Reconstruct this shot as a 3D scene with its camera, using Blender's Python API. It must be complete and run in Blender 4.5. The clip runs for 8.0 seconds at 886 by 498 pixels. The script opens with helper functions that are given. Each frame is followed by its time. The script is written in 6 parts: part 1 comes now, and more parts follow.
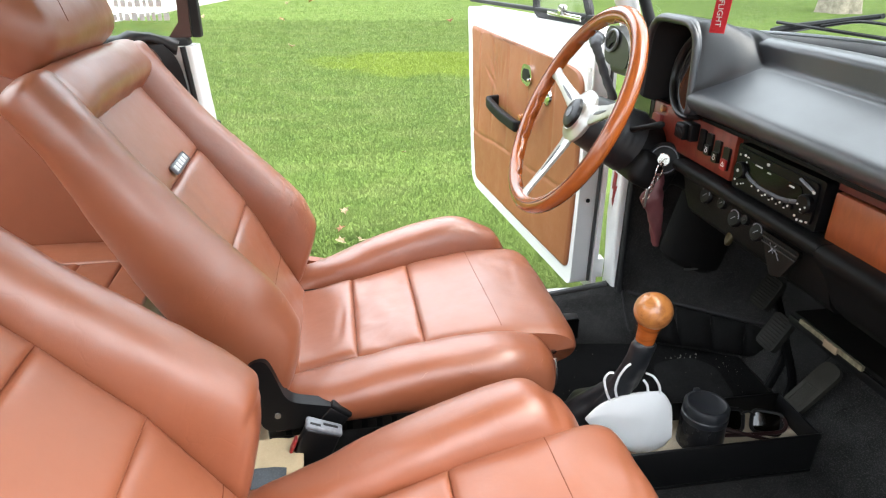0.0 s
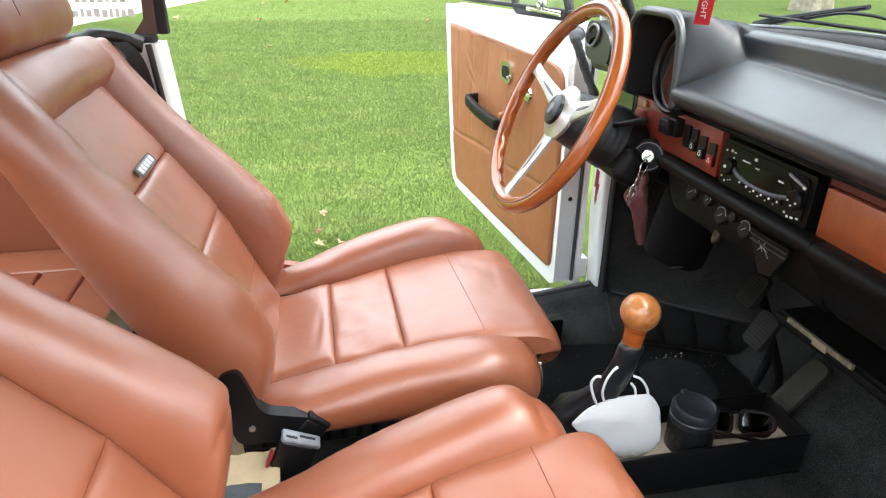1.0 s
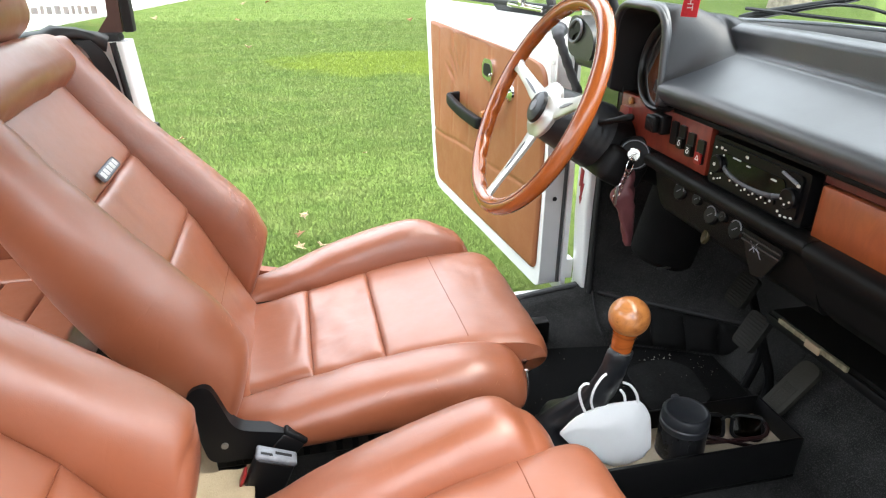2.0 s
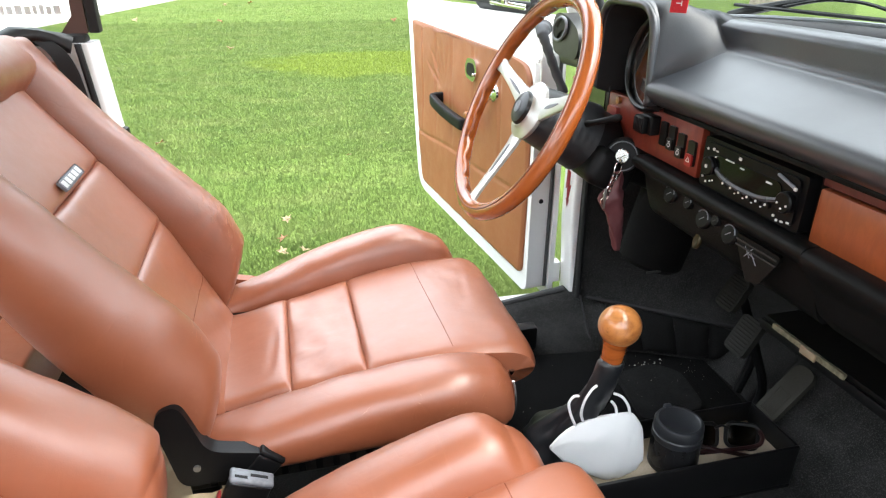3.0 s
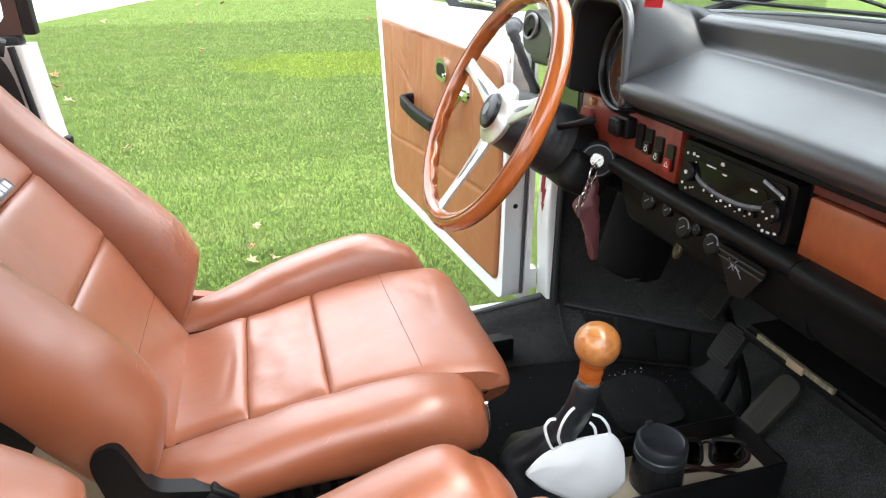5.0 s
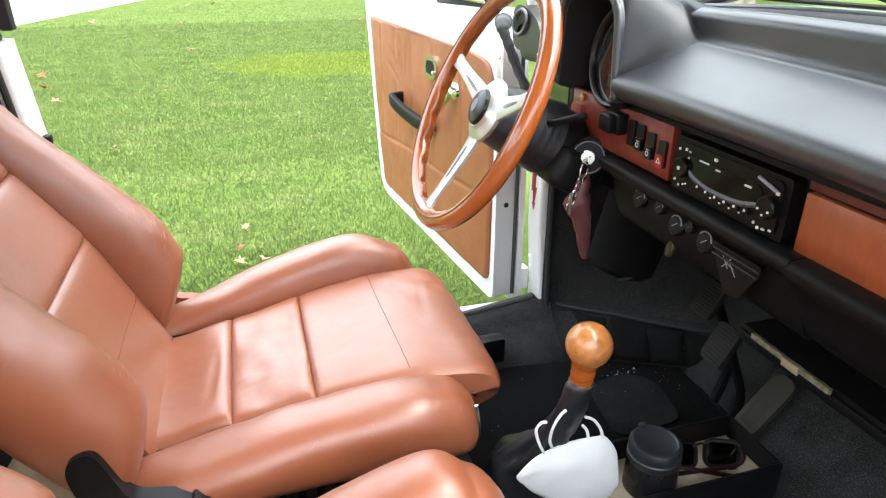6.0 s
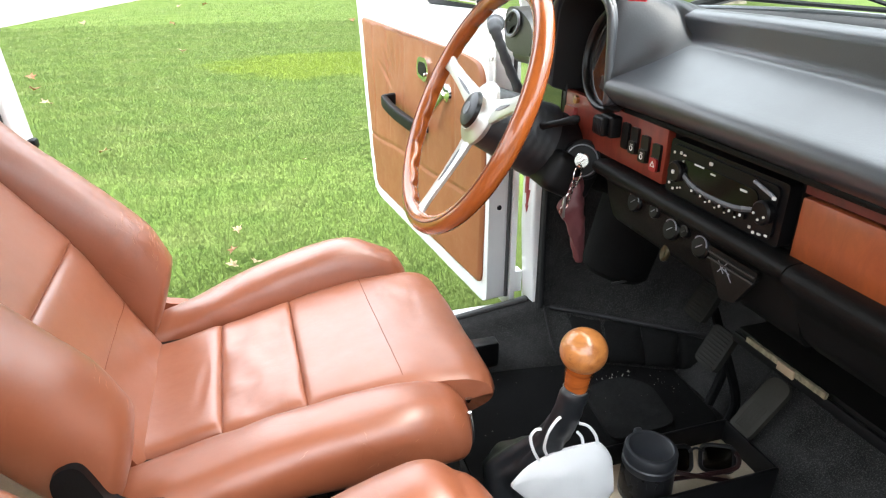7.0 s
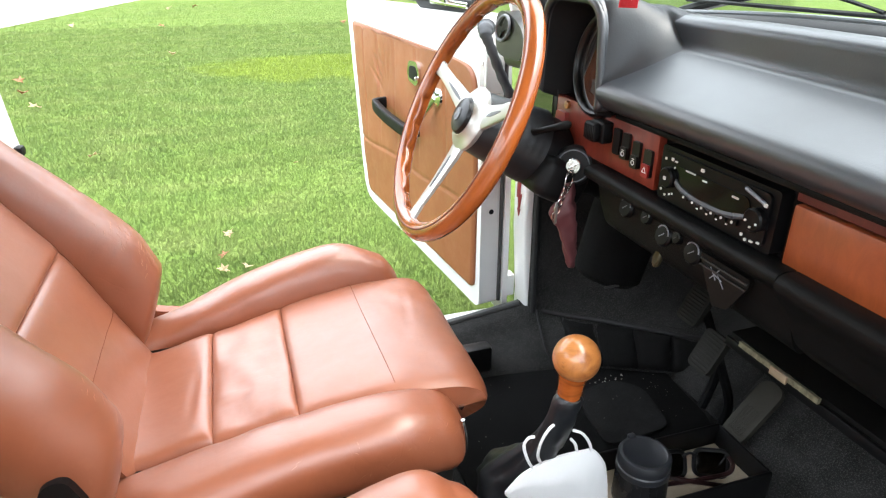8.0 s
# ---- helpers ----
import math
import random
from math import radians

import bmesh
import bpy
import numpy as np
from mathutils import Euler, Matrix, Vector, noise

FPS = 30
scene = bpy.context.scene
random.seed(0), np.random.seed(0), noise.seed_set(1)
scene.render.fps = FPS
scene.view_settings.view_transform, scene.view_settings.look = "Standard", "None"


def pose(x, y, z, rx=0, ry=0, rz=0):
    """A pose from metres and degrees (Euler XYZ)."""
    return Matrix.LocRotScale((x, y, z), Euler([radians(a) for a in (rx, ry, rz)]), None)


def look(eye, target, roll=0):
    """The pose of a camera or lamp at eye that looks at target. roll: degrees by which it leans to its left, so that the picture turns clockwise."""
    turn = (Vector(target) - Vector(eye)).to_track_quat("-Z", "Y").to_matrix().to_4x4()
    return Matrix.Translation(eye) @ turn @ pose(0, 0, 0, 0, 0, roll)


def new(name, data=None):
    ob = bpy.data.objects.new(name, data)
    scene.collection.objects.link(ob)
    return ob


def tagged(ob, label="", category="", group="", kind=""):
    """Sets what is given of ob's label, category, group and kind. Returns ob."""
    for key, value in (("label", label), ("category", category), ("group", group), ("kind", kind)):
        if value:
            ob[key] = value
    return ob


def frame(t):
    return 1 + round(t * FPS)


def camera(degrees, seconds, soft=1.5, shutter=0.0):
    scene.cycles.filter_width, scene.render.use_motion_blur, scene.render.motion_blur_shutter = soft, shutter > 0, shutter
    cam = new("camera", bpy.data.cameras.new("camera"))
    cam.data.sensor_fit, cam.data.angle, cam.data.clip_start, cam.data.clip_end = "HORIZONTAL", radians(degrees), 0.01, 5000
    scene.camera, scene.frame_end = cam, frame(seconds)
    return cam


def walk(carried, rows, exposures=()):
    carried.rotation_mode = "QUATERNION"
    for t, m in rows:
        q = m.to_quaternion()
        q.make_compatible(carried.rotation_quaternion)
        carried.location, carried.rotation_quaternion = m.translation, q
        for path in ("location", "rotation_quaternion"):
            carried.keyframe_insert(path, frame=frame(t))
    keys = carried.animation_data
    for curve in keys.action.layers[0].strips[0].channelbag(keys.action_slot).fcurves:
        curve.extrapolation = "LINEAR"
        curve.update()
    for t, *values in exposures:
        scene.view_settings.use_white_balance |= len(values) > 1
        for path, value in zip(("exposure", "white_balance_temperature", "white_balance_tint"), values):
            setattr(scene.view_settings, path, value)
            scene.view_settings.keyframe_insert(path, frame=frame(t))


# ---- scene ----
cam = camera(69.3, 8.0, soft=1.2)
PATH = [
    (0, (-0.0432, -0.7838, 1.1104), (0.2364, 0.8630, 0.3386), 0.8),
    (0.5, (-0.0396, -0.7664, 1.1040), (0.2659, 0.8749, 0.3321), 0.8),
    (1, (-0.0340, -0.7489, 1.0976), (0.2972, 0.8887, 0.3266), 0.7),
    (1.5, (-0.0267, -0.7305, 1.0920), (0.3266, 0.9025, 0.3211), 0.6),
    (3, (-0.0009, -0.6698, 1.0792), (0.4057, 0.9504, 0.3091), 0.3),
    (3.5, (0.0083, -0.6532, 1.0792), (0.4324, 0.9632, 0.3091), 0.2),
    (4, (0.0193, -0.6376, 1.0773), (0.4563, 0.9761, 0.3082), 0.2),
    (4.5, (0.0294, -0.6219, 1.0755), (0.4775, 0.9872, 0.3045), 0.1),
    (6, (0.0497, -0.5934, 1.0608), (0.5281, 1.0074, 0.2898), 0),
    (6.5, (0.0534, -0.5870, 1.0598), (0.5400, 1.0120, 0.2898), -0),
    (7, (0.0552, -0.5814, 1.0617), (0.5511, 1.0148, 0.2916), -0),
    (7.5, (0.0570, -0.5768, 1.0644), (0.5630, 1.0166, 0.2972), -0),
    (8, (0.0589, -0.5741, 1.0672), (0.5750, 1.0166, 0.2999), -0.1),
]
walk(cam, [(t, look(eye, target, roll)) for t, eye, target, roll in PATH],
     exposures=[(0, 2.49), (8, 2.69)])

# ---- world and sun: bright overcast ----
world = bpy.data.worlds.new("sky")
scene.world = world
world.use_nodes = True
wn = world.node_tree
sky = wn.nodes.new("ShaderNodeTexSky")
sky.sky_type, sky.sun_disc = "NISHITA", False
sky.sun_elevation, sky.sun_rotation = radians(62), radians(122)
sky.dust_density, sky.air_density = 4.0, 1.2
# a closed cloud sheet over the sky: brighter overhead than at the horizon
way = wn.nodes.new("ShaderNodeTexCoord")
split = wn.nodes.new("ShaderNodeSeparateXYZ")
wn.links.new(way.outputs["Generated"], split.inputs[0])
cloud = wn.nodes.new("ShaderNodeValToRGB")
cloud.color_ramp.elements[0].position, cloud.color_ramp.elements[0].color = 0.0, (0.62, 0.66, 0.70, 1)
cloud.color_ramp.elements[1].position, cloud.color_ramp.elements[1].color = 1.0, (1.02, 1.08, 1.14, 1)
wn.links.new(split.outputs["Z"], cloud.inputs[0])
scaled = wn.nodes.new("ShaderNodeVectorMath")
scaled.operation, scaled.inputs["Scale"].default_value = "SCALE", 11.0
wn.links.new(cloud.outputs[0], scaled.inputs[0])
cover = wn.nodes.new("ShaderNodeMix")
cover.data_type = "RGBA"
cover.inputs[0].default_value = 0.75
wn.links.new(sky.outputs[0], cover.inputs[6])
wn.links.new(scaled.outputs[0], cover.inputs[7])
wn.links.new(cover.outputs[2], wn.nodes["Background"].inputs[0])
wn.nodes["Background"].inputs[1].default_value = 0.12
sun = new("sun", bpy.data.lights.new("sun", "SUN"))
sun.data.energy, sun.data.angle, sun.data.color = 0.7, radians(45), (1.0, 0.97, 0.93)
sun.matrix_world = look((2.2, -1.4, 5.0), (0, 0, 0))


# ---- building tools ----
def spline(points, n):
    """n points along a smooth curve through the given ones (any number of values each)."""
    p = np.array(points, float)
    k = len(p)
    out = []
    for s in np.linspace(0, k - 1, n):
        i = min(int(s), k - 2)
        f = s - i
        a, b, c, d = p[max(i - 1, 0)], p[i], p[i + 1], p[min(i + 2, k - 1)]
        out.append(0.5 * (2 * b + (c - a) * f + (2 * a - 5 * b + 4 * c - d) * f * f + (3 * b - a - 3 * c + d) * f ** 3))
    return np.array(out)


def loft(bm, rings, closed=True, cap=True):
    """Skin over rings of equally many points."""
    vs = [[bm.verts.new(Vector(map(float, q))) for q in r] for r in rings]
    m = len(vs[0])
    for a, b in zip(vs, vs[1:]):
        for i in range(m if closed else m - 1):
            j = (i + 1) % m
            try:
                bm.faces.new((a[i], a[j], b[j], b[i]))
            except ValueError:
                pass
    if cap and closed:
        bm.faces.new(list(reversed(vs[0])))
        bm.faces.new(vs[-1])
    return vs


def box(bm, lo, hi, bevel=0.0, seg=2, m=None):
    """An axis-aligned block between two corners, with rounded edges, moved by m."""
    made = bmesh.ops.create_cube(bm, size=1)["verts"]
    lo, hi = Vector(lo), Vector(hi)
    for v in made:
        v.co = Vector(((lo[i] + hi[i]) / 2 + v.co[i] * (hi[i] - lo[i]) for i in range(3)))
    if bevel:
        edges = list({e for v in made for e in v.link_edges})
        made = list({v for v in bmesh.ops.bevel(bm, geom=edges, offset=bevel, segments=seg, affect="EDGES", profile=0.5)["verts"]} | {v for v in made if v.is_valid})
    if m is not None:
        for v in made:
            v.co = m @ v.co
    return made


def tube(bm, points, radius, seg=10, cap=True):
    """A round bar along points; radius: one value or one a point."""
    pts = [Vector(map(float, p)) for p in points]
    radii = [radius] * len(pts) if isinstance(radius, (int, float)) else list(radius)
    ref = None
    rings = []
    for i, p in enumerate(pts):
        d = (pts[min(i + 1, len(pts) - 1)] - pts[max(i - 1, 0)]).normalized()
        if ref is None:
            ref = d.orthogonal().normalized()
        ref = (ref - d * ref.dot(d)).normalized()
        side = d.cross(ref)
        rings.append([p + radii[i] * (math.cos(a) * ref + math.sin(a) * side) for a in [2 * math.pi * k / seg for k in range(seg)]])
    loft(bm, rings, True, cap)


def lathe(bm, profile, seg=32, m=None):
    """Turn (radius, height) pairs about z."""
    rings = []
    for r, z in profile:
        rings.append([(m or Matrix()) @ Vector((max(r, 1e-4) * math.cos(a), max(r, 1e-4) * math.sin(a), z)) for a in [2 * math.pi * k / seg for k in range(seg)]])
    loft(bm, rings)


def plate(bm, outline, thick, m=None):
    """A flat plate: outline in x and y, thickness along z from 0."""
    m = m or Matrix()
    low = [bm.verts.new(m @ Vector((x, y, 0))) for x, y in outline]
    top = [bm.verts.new(m @ Vector((x, y, thick))) for x, y in outline]
    k = len(low)
    bm.faces.new(list(reversed(low)))
    bm.faces.new(top)
    for i in range(k):
        bm.faces.new((low[i], low[(i + 1) % k], top[(i + 1) % k], top[i]))


def rounded(points, r, n=5):
    """A polygon (x, y) with rounded corners."""
    out = []
    k = len(points)
    for i in range(k):
        p, a, b = Vector(points[i]), Vector(points[i - 1]), Vector(points[(i + 1) % k])
        rr = r[i] if isinstance(r, (list, tuple)) else r
        da, db = (a - p), (b - p)
        la, lb = min(rr, da.length * 0.49), min(rr, db.length * 0.49)
        s, e = p + da.normalized() * la, p + db.normalized() * lb
        for j in range(n + 1):
            f = j / n
            q = (1 - f) ** 2 * s + 2 * f * (1 - f) * p + f * f * e
            out.append((q.x, q.y))
    return out


def evenly(points, step):
    """A closed polygon (x, z) with a point every step along it."""
    out = []
    for i in range(len(points)):
        a, b = Vector(points[i - 1]), Vector(points[i])
        k = max(1, int((b - a).length / step + 0.5))
        out += [tuple(a.lerp(b, j / k)) for j in range(k)]
    return out


def bevelled(bm, width, seg=2, angle=35):
    edges = [e for e in bm.edges if len(e.link_faces) == 2 and e.calc_face_angle(0) > radians(angle)]
    bmesh.ops.bevel(bm, geom=edges, offset=width, segments=seg, affect="EDGES", profile=0.5)


def uneven(bm, amount, size, seed=0.0):
    bm.normal_update()
    for v in bm.verts:
        v.co += v.normal * amount * noise.noise(v.co / size + Vector((seed, seed * 1.7, 3.1)))


def part(name, bm, material, parent=None, label="", flat=False, angle=38):
    """One mesh object from a bmesh, under its thing."""
    bmesh.ops.recalc_face_normals(bm, faces=bm.faces[:])
    me = bpy.data.meshes.new(name)
    bm.to_mesh(me)
    bm.free()
    me.materials.append(material)
    if not flat:
        me.shade_smooth()
        me.set_sharp_from_angle(angle=radians(angle))
    ob = new(name, me)
    if parent is not None:
        ob.parent = parent
    if label:
        tagged(ob, label)
    return ob


def thing(name, m, label, category, group="", kind=""):
    ob = new(name)
    ob.empty_display_size = 0.05
    ob.matrix_basis = m
    return tagged(ob, label, category, group, kind)


# ---- materials ----
def shader(name, base, rough=0.5, metal=0.0, spec=0.5, coat=0.0):
    mat = bpy.data.materials.new(name)
    mat.use_nodes = True
    b = mat.node_tree.nodes["Principled BSDF"]
    b.inputs["Base Color"].default_value = (*base, 1)
    b.inputs["Roughness"].default_value = rough
    b.inputs["Metallic"].default_value = metal
    b.inputs["Specular IOR Level"].default_value = spec
    b.inputs["Coat Weight"].default_value = coat
    b.inputs["Coat Roughness"].default_value = 0.08
    return mat, mat.node_tree, b


def node(tree, kind, **values):
    n = tree.nodes.new(kind)
    for key, value in values.items():
        n.inputs[key.replace("_", " ")].default_value = value
    return n


def coords(tree, scale=(1, 1, 1)):
    tc = tree.nodes.new("ShaderNodeTexCoord")
    mp = tree.nodes.new("ShaderNodeMapping")
    mp.inputs["Scale"].default_value = scale
    tree.links.new(tc.outputs["Object"], mp.inputs["Vector"])
    return mp.outputs[0]


def noisy(tree, vec, scale, detail=4, rough=0.6):
    n = node(tree, "ShaderNodeTexNoise", Scale=scale, Detail=detail, Roughness=rough)
    tree.links.new(vec, n.inputs["Vector"])
    return n.outputs["Fac"]


def ramp(tree, fac, stops):
    r = tree.nodes.new("ShaderNodeValToRGB")
    while len(r.color_ramp.elements) < len(stops):
        r.color_ramp.elements.new(0.5)
    for e, (p, c) in zip(r.color_ramp.elements, stops):
        e.position, e.color = p, (*c, 1) if not isinstance(c, float) else (c, c, c, 1)
    tree.links.new(fac, r.inputs[0])
    return r.outputs[0]


def mix(tree, fac, a, b, blend="MIX"):
    n = tree.nodes.new("ShaderNodeMix")
    n.data_type, n.blend_type = "RGBA", blend
    for sock, val in ((n.inputs[0], fac), (n.inputs[6], a), (n.inputs[7], b)):
        if isinstance(val, (int, float)):
            sock.default_value = val
        elif isinstance(val, tuple):
            sock.default_value = (*val, 1)
        else:
            tree.links.new(val, sock)
    return n.outputs[2]


def bump(tree, b, height, strength, distance, before=None):
    n = node(tree, "ShaderNodeBump", Strength=strength, Distance=distance)
    tree.links.new(height, n.inputs["Height"])
    if before is not None:
        tree.links.new(before, n.inputs["Normal"])
    tree.links.new(n.outputs[0], b.inputs["Normal"])
    return n.outputs[0]


def leather(name, base, worn, rough=0.42, bumpy=1.0, gloss=0.5, coat=0.0, wear=0.0):
    mat, t, b = shader(name, base, rough, spec=gloss, coat=coat)
    b.inputs["Coat Roughness"].default_value = 0.34
    v = coords(t)
    big = noisy(t, v, 4, 5, 0.6)
    tone = mix(t, ramp(t, big, [(0.3, 0.0), (0.72, 1.0)]), base, tuple(c * 0.82 for c in base))
    # hair-fine scratches in two directions, more of them in rubbed places
    lines = []
    for scale, turn in (((9, 160, 40), 0.6), ((150, 12, 60), -0.4)):
        mp = t.nodes.new("ShaderNodeMapping")
        mp.inputs["Scale"].default_value, mp.inputs["Rotation"].default_value = scale, (turn, 0.5, turn)
        t.links.new(v, mp.inputs["Vector"])
        lines.append(ramp(t, noisy(t, mp.outputs[0], 1.0, 3, 0.5), [(0.66 - 0.05 * wear, 0.0), (0.80, 0.6)]))
    rubbed = ramp(t, noisy(t, v, 7, 4, 0.6), [(0.54 - 0.10 * wear, 0.0), (0.74 - 0.08 * wear, 0.35 + 0.25 * wear)])
    hair = mix(t, 1.0, lines[0], lines[1], "LIGHTEN")
    scuff = mix(t, 1.0, hair, rubbed, "MULTIPLY")
    t.links.new(mix(t, scuff, tone, worn), b.inputs["Base Color"])
    vor = t.nodes.new("ShaderNodeTexVoronoi")
    vor.feature = "DISTANCE_TO_EDGE"
    vor.inputs["Scale"].default_value = 520
    t.links.new(v, vor.inputs["Vector"])
    first = bump(t, b, vor.outputs[0], 0.10 * bumpy, 0.0006)
    warp = t.nodes.new("ShaderNodeTexVoronoi")
    warp.feature = "DISTANCE_TO_EDGE"
    warp.inputs["Scale"].default_value = 14
    nz = node(t, "ShaderNodeTexNoise", Scale=5, Detail=4)
    t.links.new(v, nz.inputs["Vector"])
    t.links.new(mix(t, 0.35, v, nz.outputs["Color"], "ADD"), warp.inputs["Vector"])
    crease = ramp(t, warp.outputs[0], [(0.0, 0.0), (0.035, 1.0)])
    faint = mix(t, ramp(t, noisy(t, v, 6, 3), [(0.42, 0.0), (0.56, 1.0)]), (1.0, 1.0, 1.0), crease)
    second = bump(t, b, faint, 0.03 + 0.08 * wear * bumpy, 0.0014, first)
    # soft pulls across the hide
    pull = t.nodes.new("ShaderNodeMapping")
    pull.inputs["Scale"].default_value, pull.inputs["Rotation"].default_value = (7, 18, 12), (0.3, 0.2, 0.7)
    t.links.new(v, pull.inputs["Vector"])
    third = bump(t, b, noisy(t, pull.outputs[0], 1.0, 4, 0.55), (0.15 + 0.12 * wear) * bumpy, 0.006, second)
    bump(t, b, noisy(t, v, 13, 4), 0.2 * bumpy, 0.005, third)
    t.links.new(ramp(t, noisy(t, v, 30, 5, 0.7), [(0.3, rough - 0.06), (0.75, rough + 0.12)]), b.inputs["Roughness"])
    return mat


def grained(name, base, rough, spec=0.5, scale=350, strength=0.25, metal=0.0, coat=0.0, vary=0.2, big=6):
    """Plain painted, moulded or cast surface: fine grain and broad unevenness."""
    mat, t, b = shader(name, base, rough, metal, spec, coat)
    v = coords(t)
    n = noisy(t, v, big, 5)
    t.links.new(mix(t, ramp(t, n, [(0.35, 0.0), (0.7, 1.0)]), base, tuple(c * (1 - vary) for c in base)), b.inputs["Base Color"])
    t.links.new(ramp(t, n, [(0.3, max(rough - 0.05, 0.02)), (0.75, min(rough + 0.08, 1.0))]), b.inputs["Roughness"])
    if strength:
        bump(t, b, noisy(t, v, scale, 3), strength, 0.0008)
    return mat


def carpet(name, base, lint=(0.16, 0.16, 0.16), spread=0.15):
    mat, t, b = shader(name, base, 0.95, spec=0.15)
    v = coords(t)
    n = noisy(t, v, 7, 6, 0.7)
    tone = mix(t, ramp(t, n, [(0.3, 0.0), (0.75, 1.0)]), tuple(c * (1 - spread) for c in base), tuple(min(c * (1 + spread), 0.9) for c in base))
    f = noisy(t, v, 430, 6, 0.8)
    t.links.new(mix(t, ramp(t, f, [(0.50, 0.0), (0.70, 0.45)]), tone, lint), b.inputs["Base Color"])
    bump(t, b, noisy(t, v, 520, 4, 0.7), 0.8, 0.003)
    return mat


def wood(name, dark, light, axis_scale, rough=0.22, coat=0.6):
    mat, t, b = shader(name, light, rough, spec=0.5, coat=coat)
    v = coords(t, axis_scale)
    n = node(t, "ShaderNodeTexNoise", Scale=9, Detail=7, Roughness=0.65, Distortion=1.2)
    t.links.new(v, n.inputs["Vector"])
    tone = ramp(t, n.outputs["Fac"], [(0.28, dark), (0.52, light), (0.75, tuple(min(c * 1.25, 1) for c in light))])
    v2 = coords(t)
    spots = ramp(t, noisy(t, v2, 60, 4), [(0.66, 0.0), (0.76, 0.6)])
    t.links.new(mix(t, spots, tone, tuple(c * 0.55 for c in dark)), b.inputs["Base Color"])
    return mat


LEATHER = leather("tan_leather", (0.305, 0.094, 0.041), (0.38, 0.145, 0.080), 0.45, gloss=0.7, coat=0.6, wear=0.3)
LEATHER_WORN = leather("rubbed_tan_leather", (0.285, 0.083, 0.034), (0.39, 0.150, 0.083), 0.43, gloss=0.75, coat=0.65, wear=0.75)
LEATHER_DARK = leather("brown_leather_trim", (0.27, 0.080, 0.034), (0.36, 0.14, 0.085), 0.45)
SEAM = grained("leather_seam", (0.20, 0.060, 0.027), 0.6, 0.3, strength=0)
CARD = leather("door_card_vinyl", (0.325, 0.116, 0.048), (0.345, 0.130, 0.058), 0.42, 0.5, gloss=0.5)
PAINT = grained("white_paint", (0.85, 0.85, 0.84), 0.22, 0.5, strength=0, coat=0.4, vary=0.04)
BLACK = grained("black_plastic", (0.005, 0.005, 0.0054), 0.48, 0.2)
BLACK_SATIN = grained("black_satin_plastic", (0.006, 0.006, 0.0065), 0.30, 0.4, strength=0.1)
VINYL = grained("dash_vinyl", (0.018, 0.022, 0.028), 0.40, 0.95, scale=420, strength=0.2, coat=0.12, vary=0.25)
VINYL.node_tree.nodes["Principled BSDF"].inputs["Coat Roughness"].default_value = 0.3
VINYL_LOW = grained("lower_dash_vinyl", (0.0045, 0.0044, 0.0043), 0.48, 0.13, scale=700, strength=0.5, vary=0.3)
RUBBER = grained("black_rubber", (0.018, 0.018, 0.019), 0.62, 0.35)
SCUFF = grained("pale_leather_scuff", (0.50, 0.25, 0.165), 0.55, 0.4, strength=0)
SEAL = grained("dusty_rubber", (0.085, 0.085, 0.085), 0.7, 0.3)
HEEL = carpet("dusty_rubber_pad", (0.012, 0.012, 0.012), (0.05, 0.05, 0.05), 0.7)
MAT = carpet("rubber_mat", (0.0030, 0.0030, 0.0030), (0.014, 0.014, 0.014), 0.6)
CARPET = carpet("black_carpet", (0.020, 0.0198, 0.0195), (0.17, 0.168, 0.162), 0.7)
BEIGE = carpet("beige_felt", (0.52, 0.41, 0.26), (0.62, 0.52, 0.36))
TRAY_FELT = carpet("tray_carpet", (0.50, 0.42, 0.31), (0.66, 0.58, 0.46))
WOOD_RIM = wood("varnished_rim_wood", (0.15, 0.032, 0.007), (0.32, 0.080, 0.015), (1, 1, 6))
WOOD_KNOB = wood("varnished_knob_wood", (0.19, 0.055, 0.014), (0.40, 0.155, 0.042), (3, 3, 6), 0.30, 0.6)
WOOD_PANEL = wood("glovebox_veneer", (0.20, 0.040, 0.010), (0.25, 0.054, 0.013), (2, 5, 2), 0.42, 0.15)
RED_PANEL = wood("red_brown_panel", (0.115, 0.016, 0.009), (0.165, 0.025, 0.013), (2, 6, 2), 0.38, 0.15)
ALU = grained("brushed_aluminium", (0.72, 0.71, 0.68), 0.34, 0.5, metal=0.85, strength=0.1)
CHROME = grained("chrome", (0.80, 0.79, 0.77), 0.12, 0.5, metal=1.0, strength=0, vary=0.05)
STEEL = grained("worn_steel", (0.30, 0.29, 0.27), 0.45, 0.5, metal=0.8, strength=0.3)
RAIL = grained("dark_steel", (0.05, 0.047, 0.042), 0.5, 0.5, metal=0.5, strength=0.3, vary=0.6, big=40)
BARE = grained("bare_metal_strip", (0.26, 0.235, 0.15), 0.6, 0.4, metal=0.2, strength=0.8, vary=0.6, big=90)
ARM_DARK = grained("dark_red_plastic", (0.018, 0.006, 0.006), 0.3, 0.4, strength=0)
# red-brown panel again, with the shade under the pad put into its colour
RED_DARK = wood("shaded_red_brown_trim", (0.05, 0.009, 0.006), (0.085, 0.014, 0.009), (2, 6, 2), 0.5, 0.0)
CRESCENT = grained("grey_gloss_plastic", (0.055, 0.06, 0.068), 0.28, 0.6, strength=0)
RADIO = grained("radio_plastic", (0.004, 0.004, 0.0045), 0.34, 0.15, strength=0.12)
DISPLAY = grained("radio_display", (0.004, 0.004, 0.0042), 0.16, 0.2, strength=0)
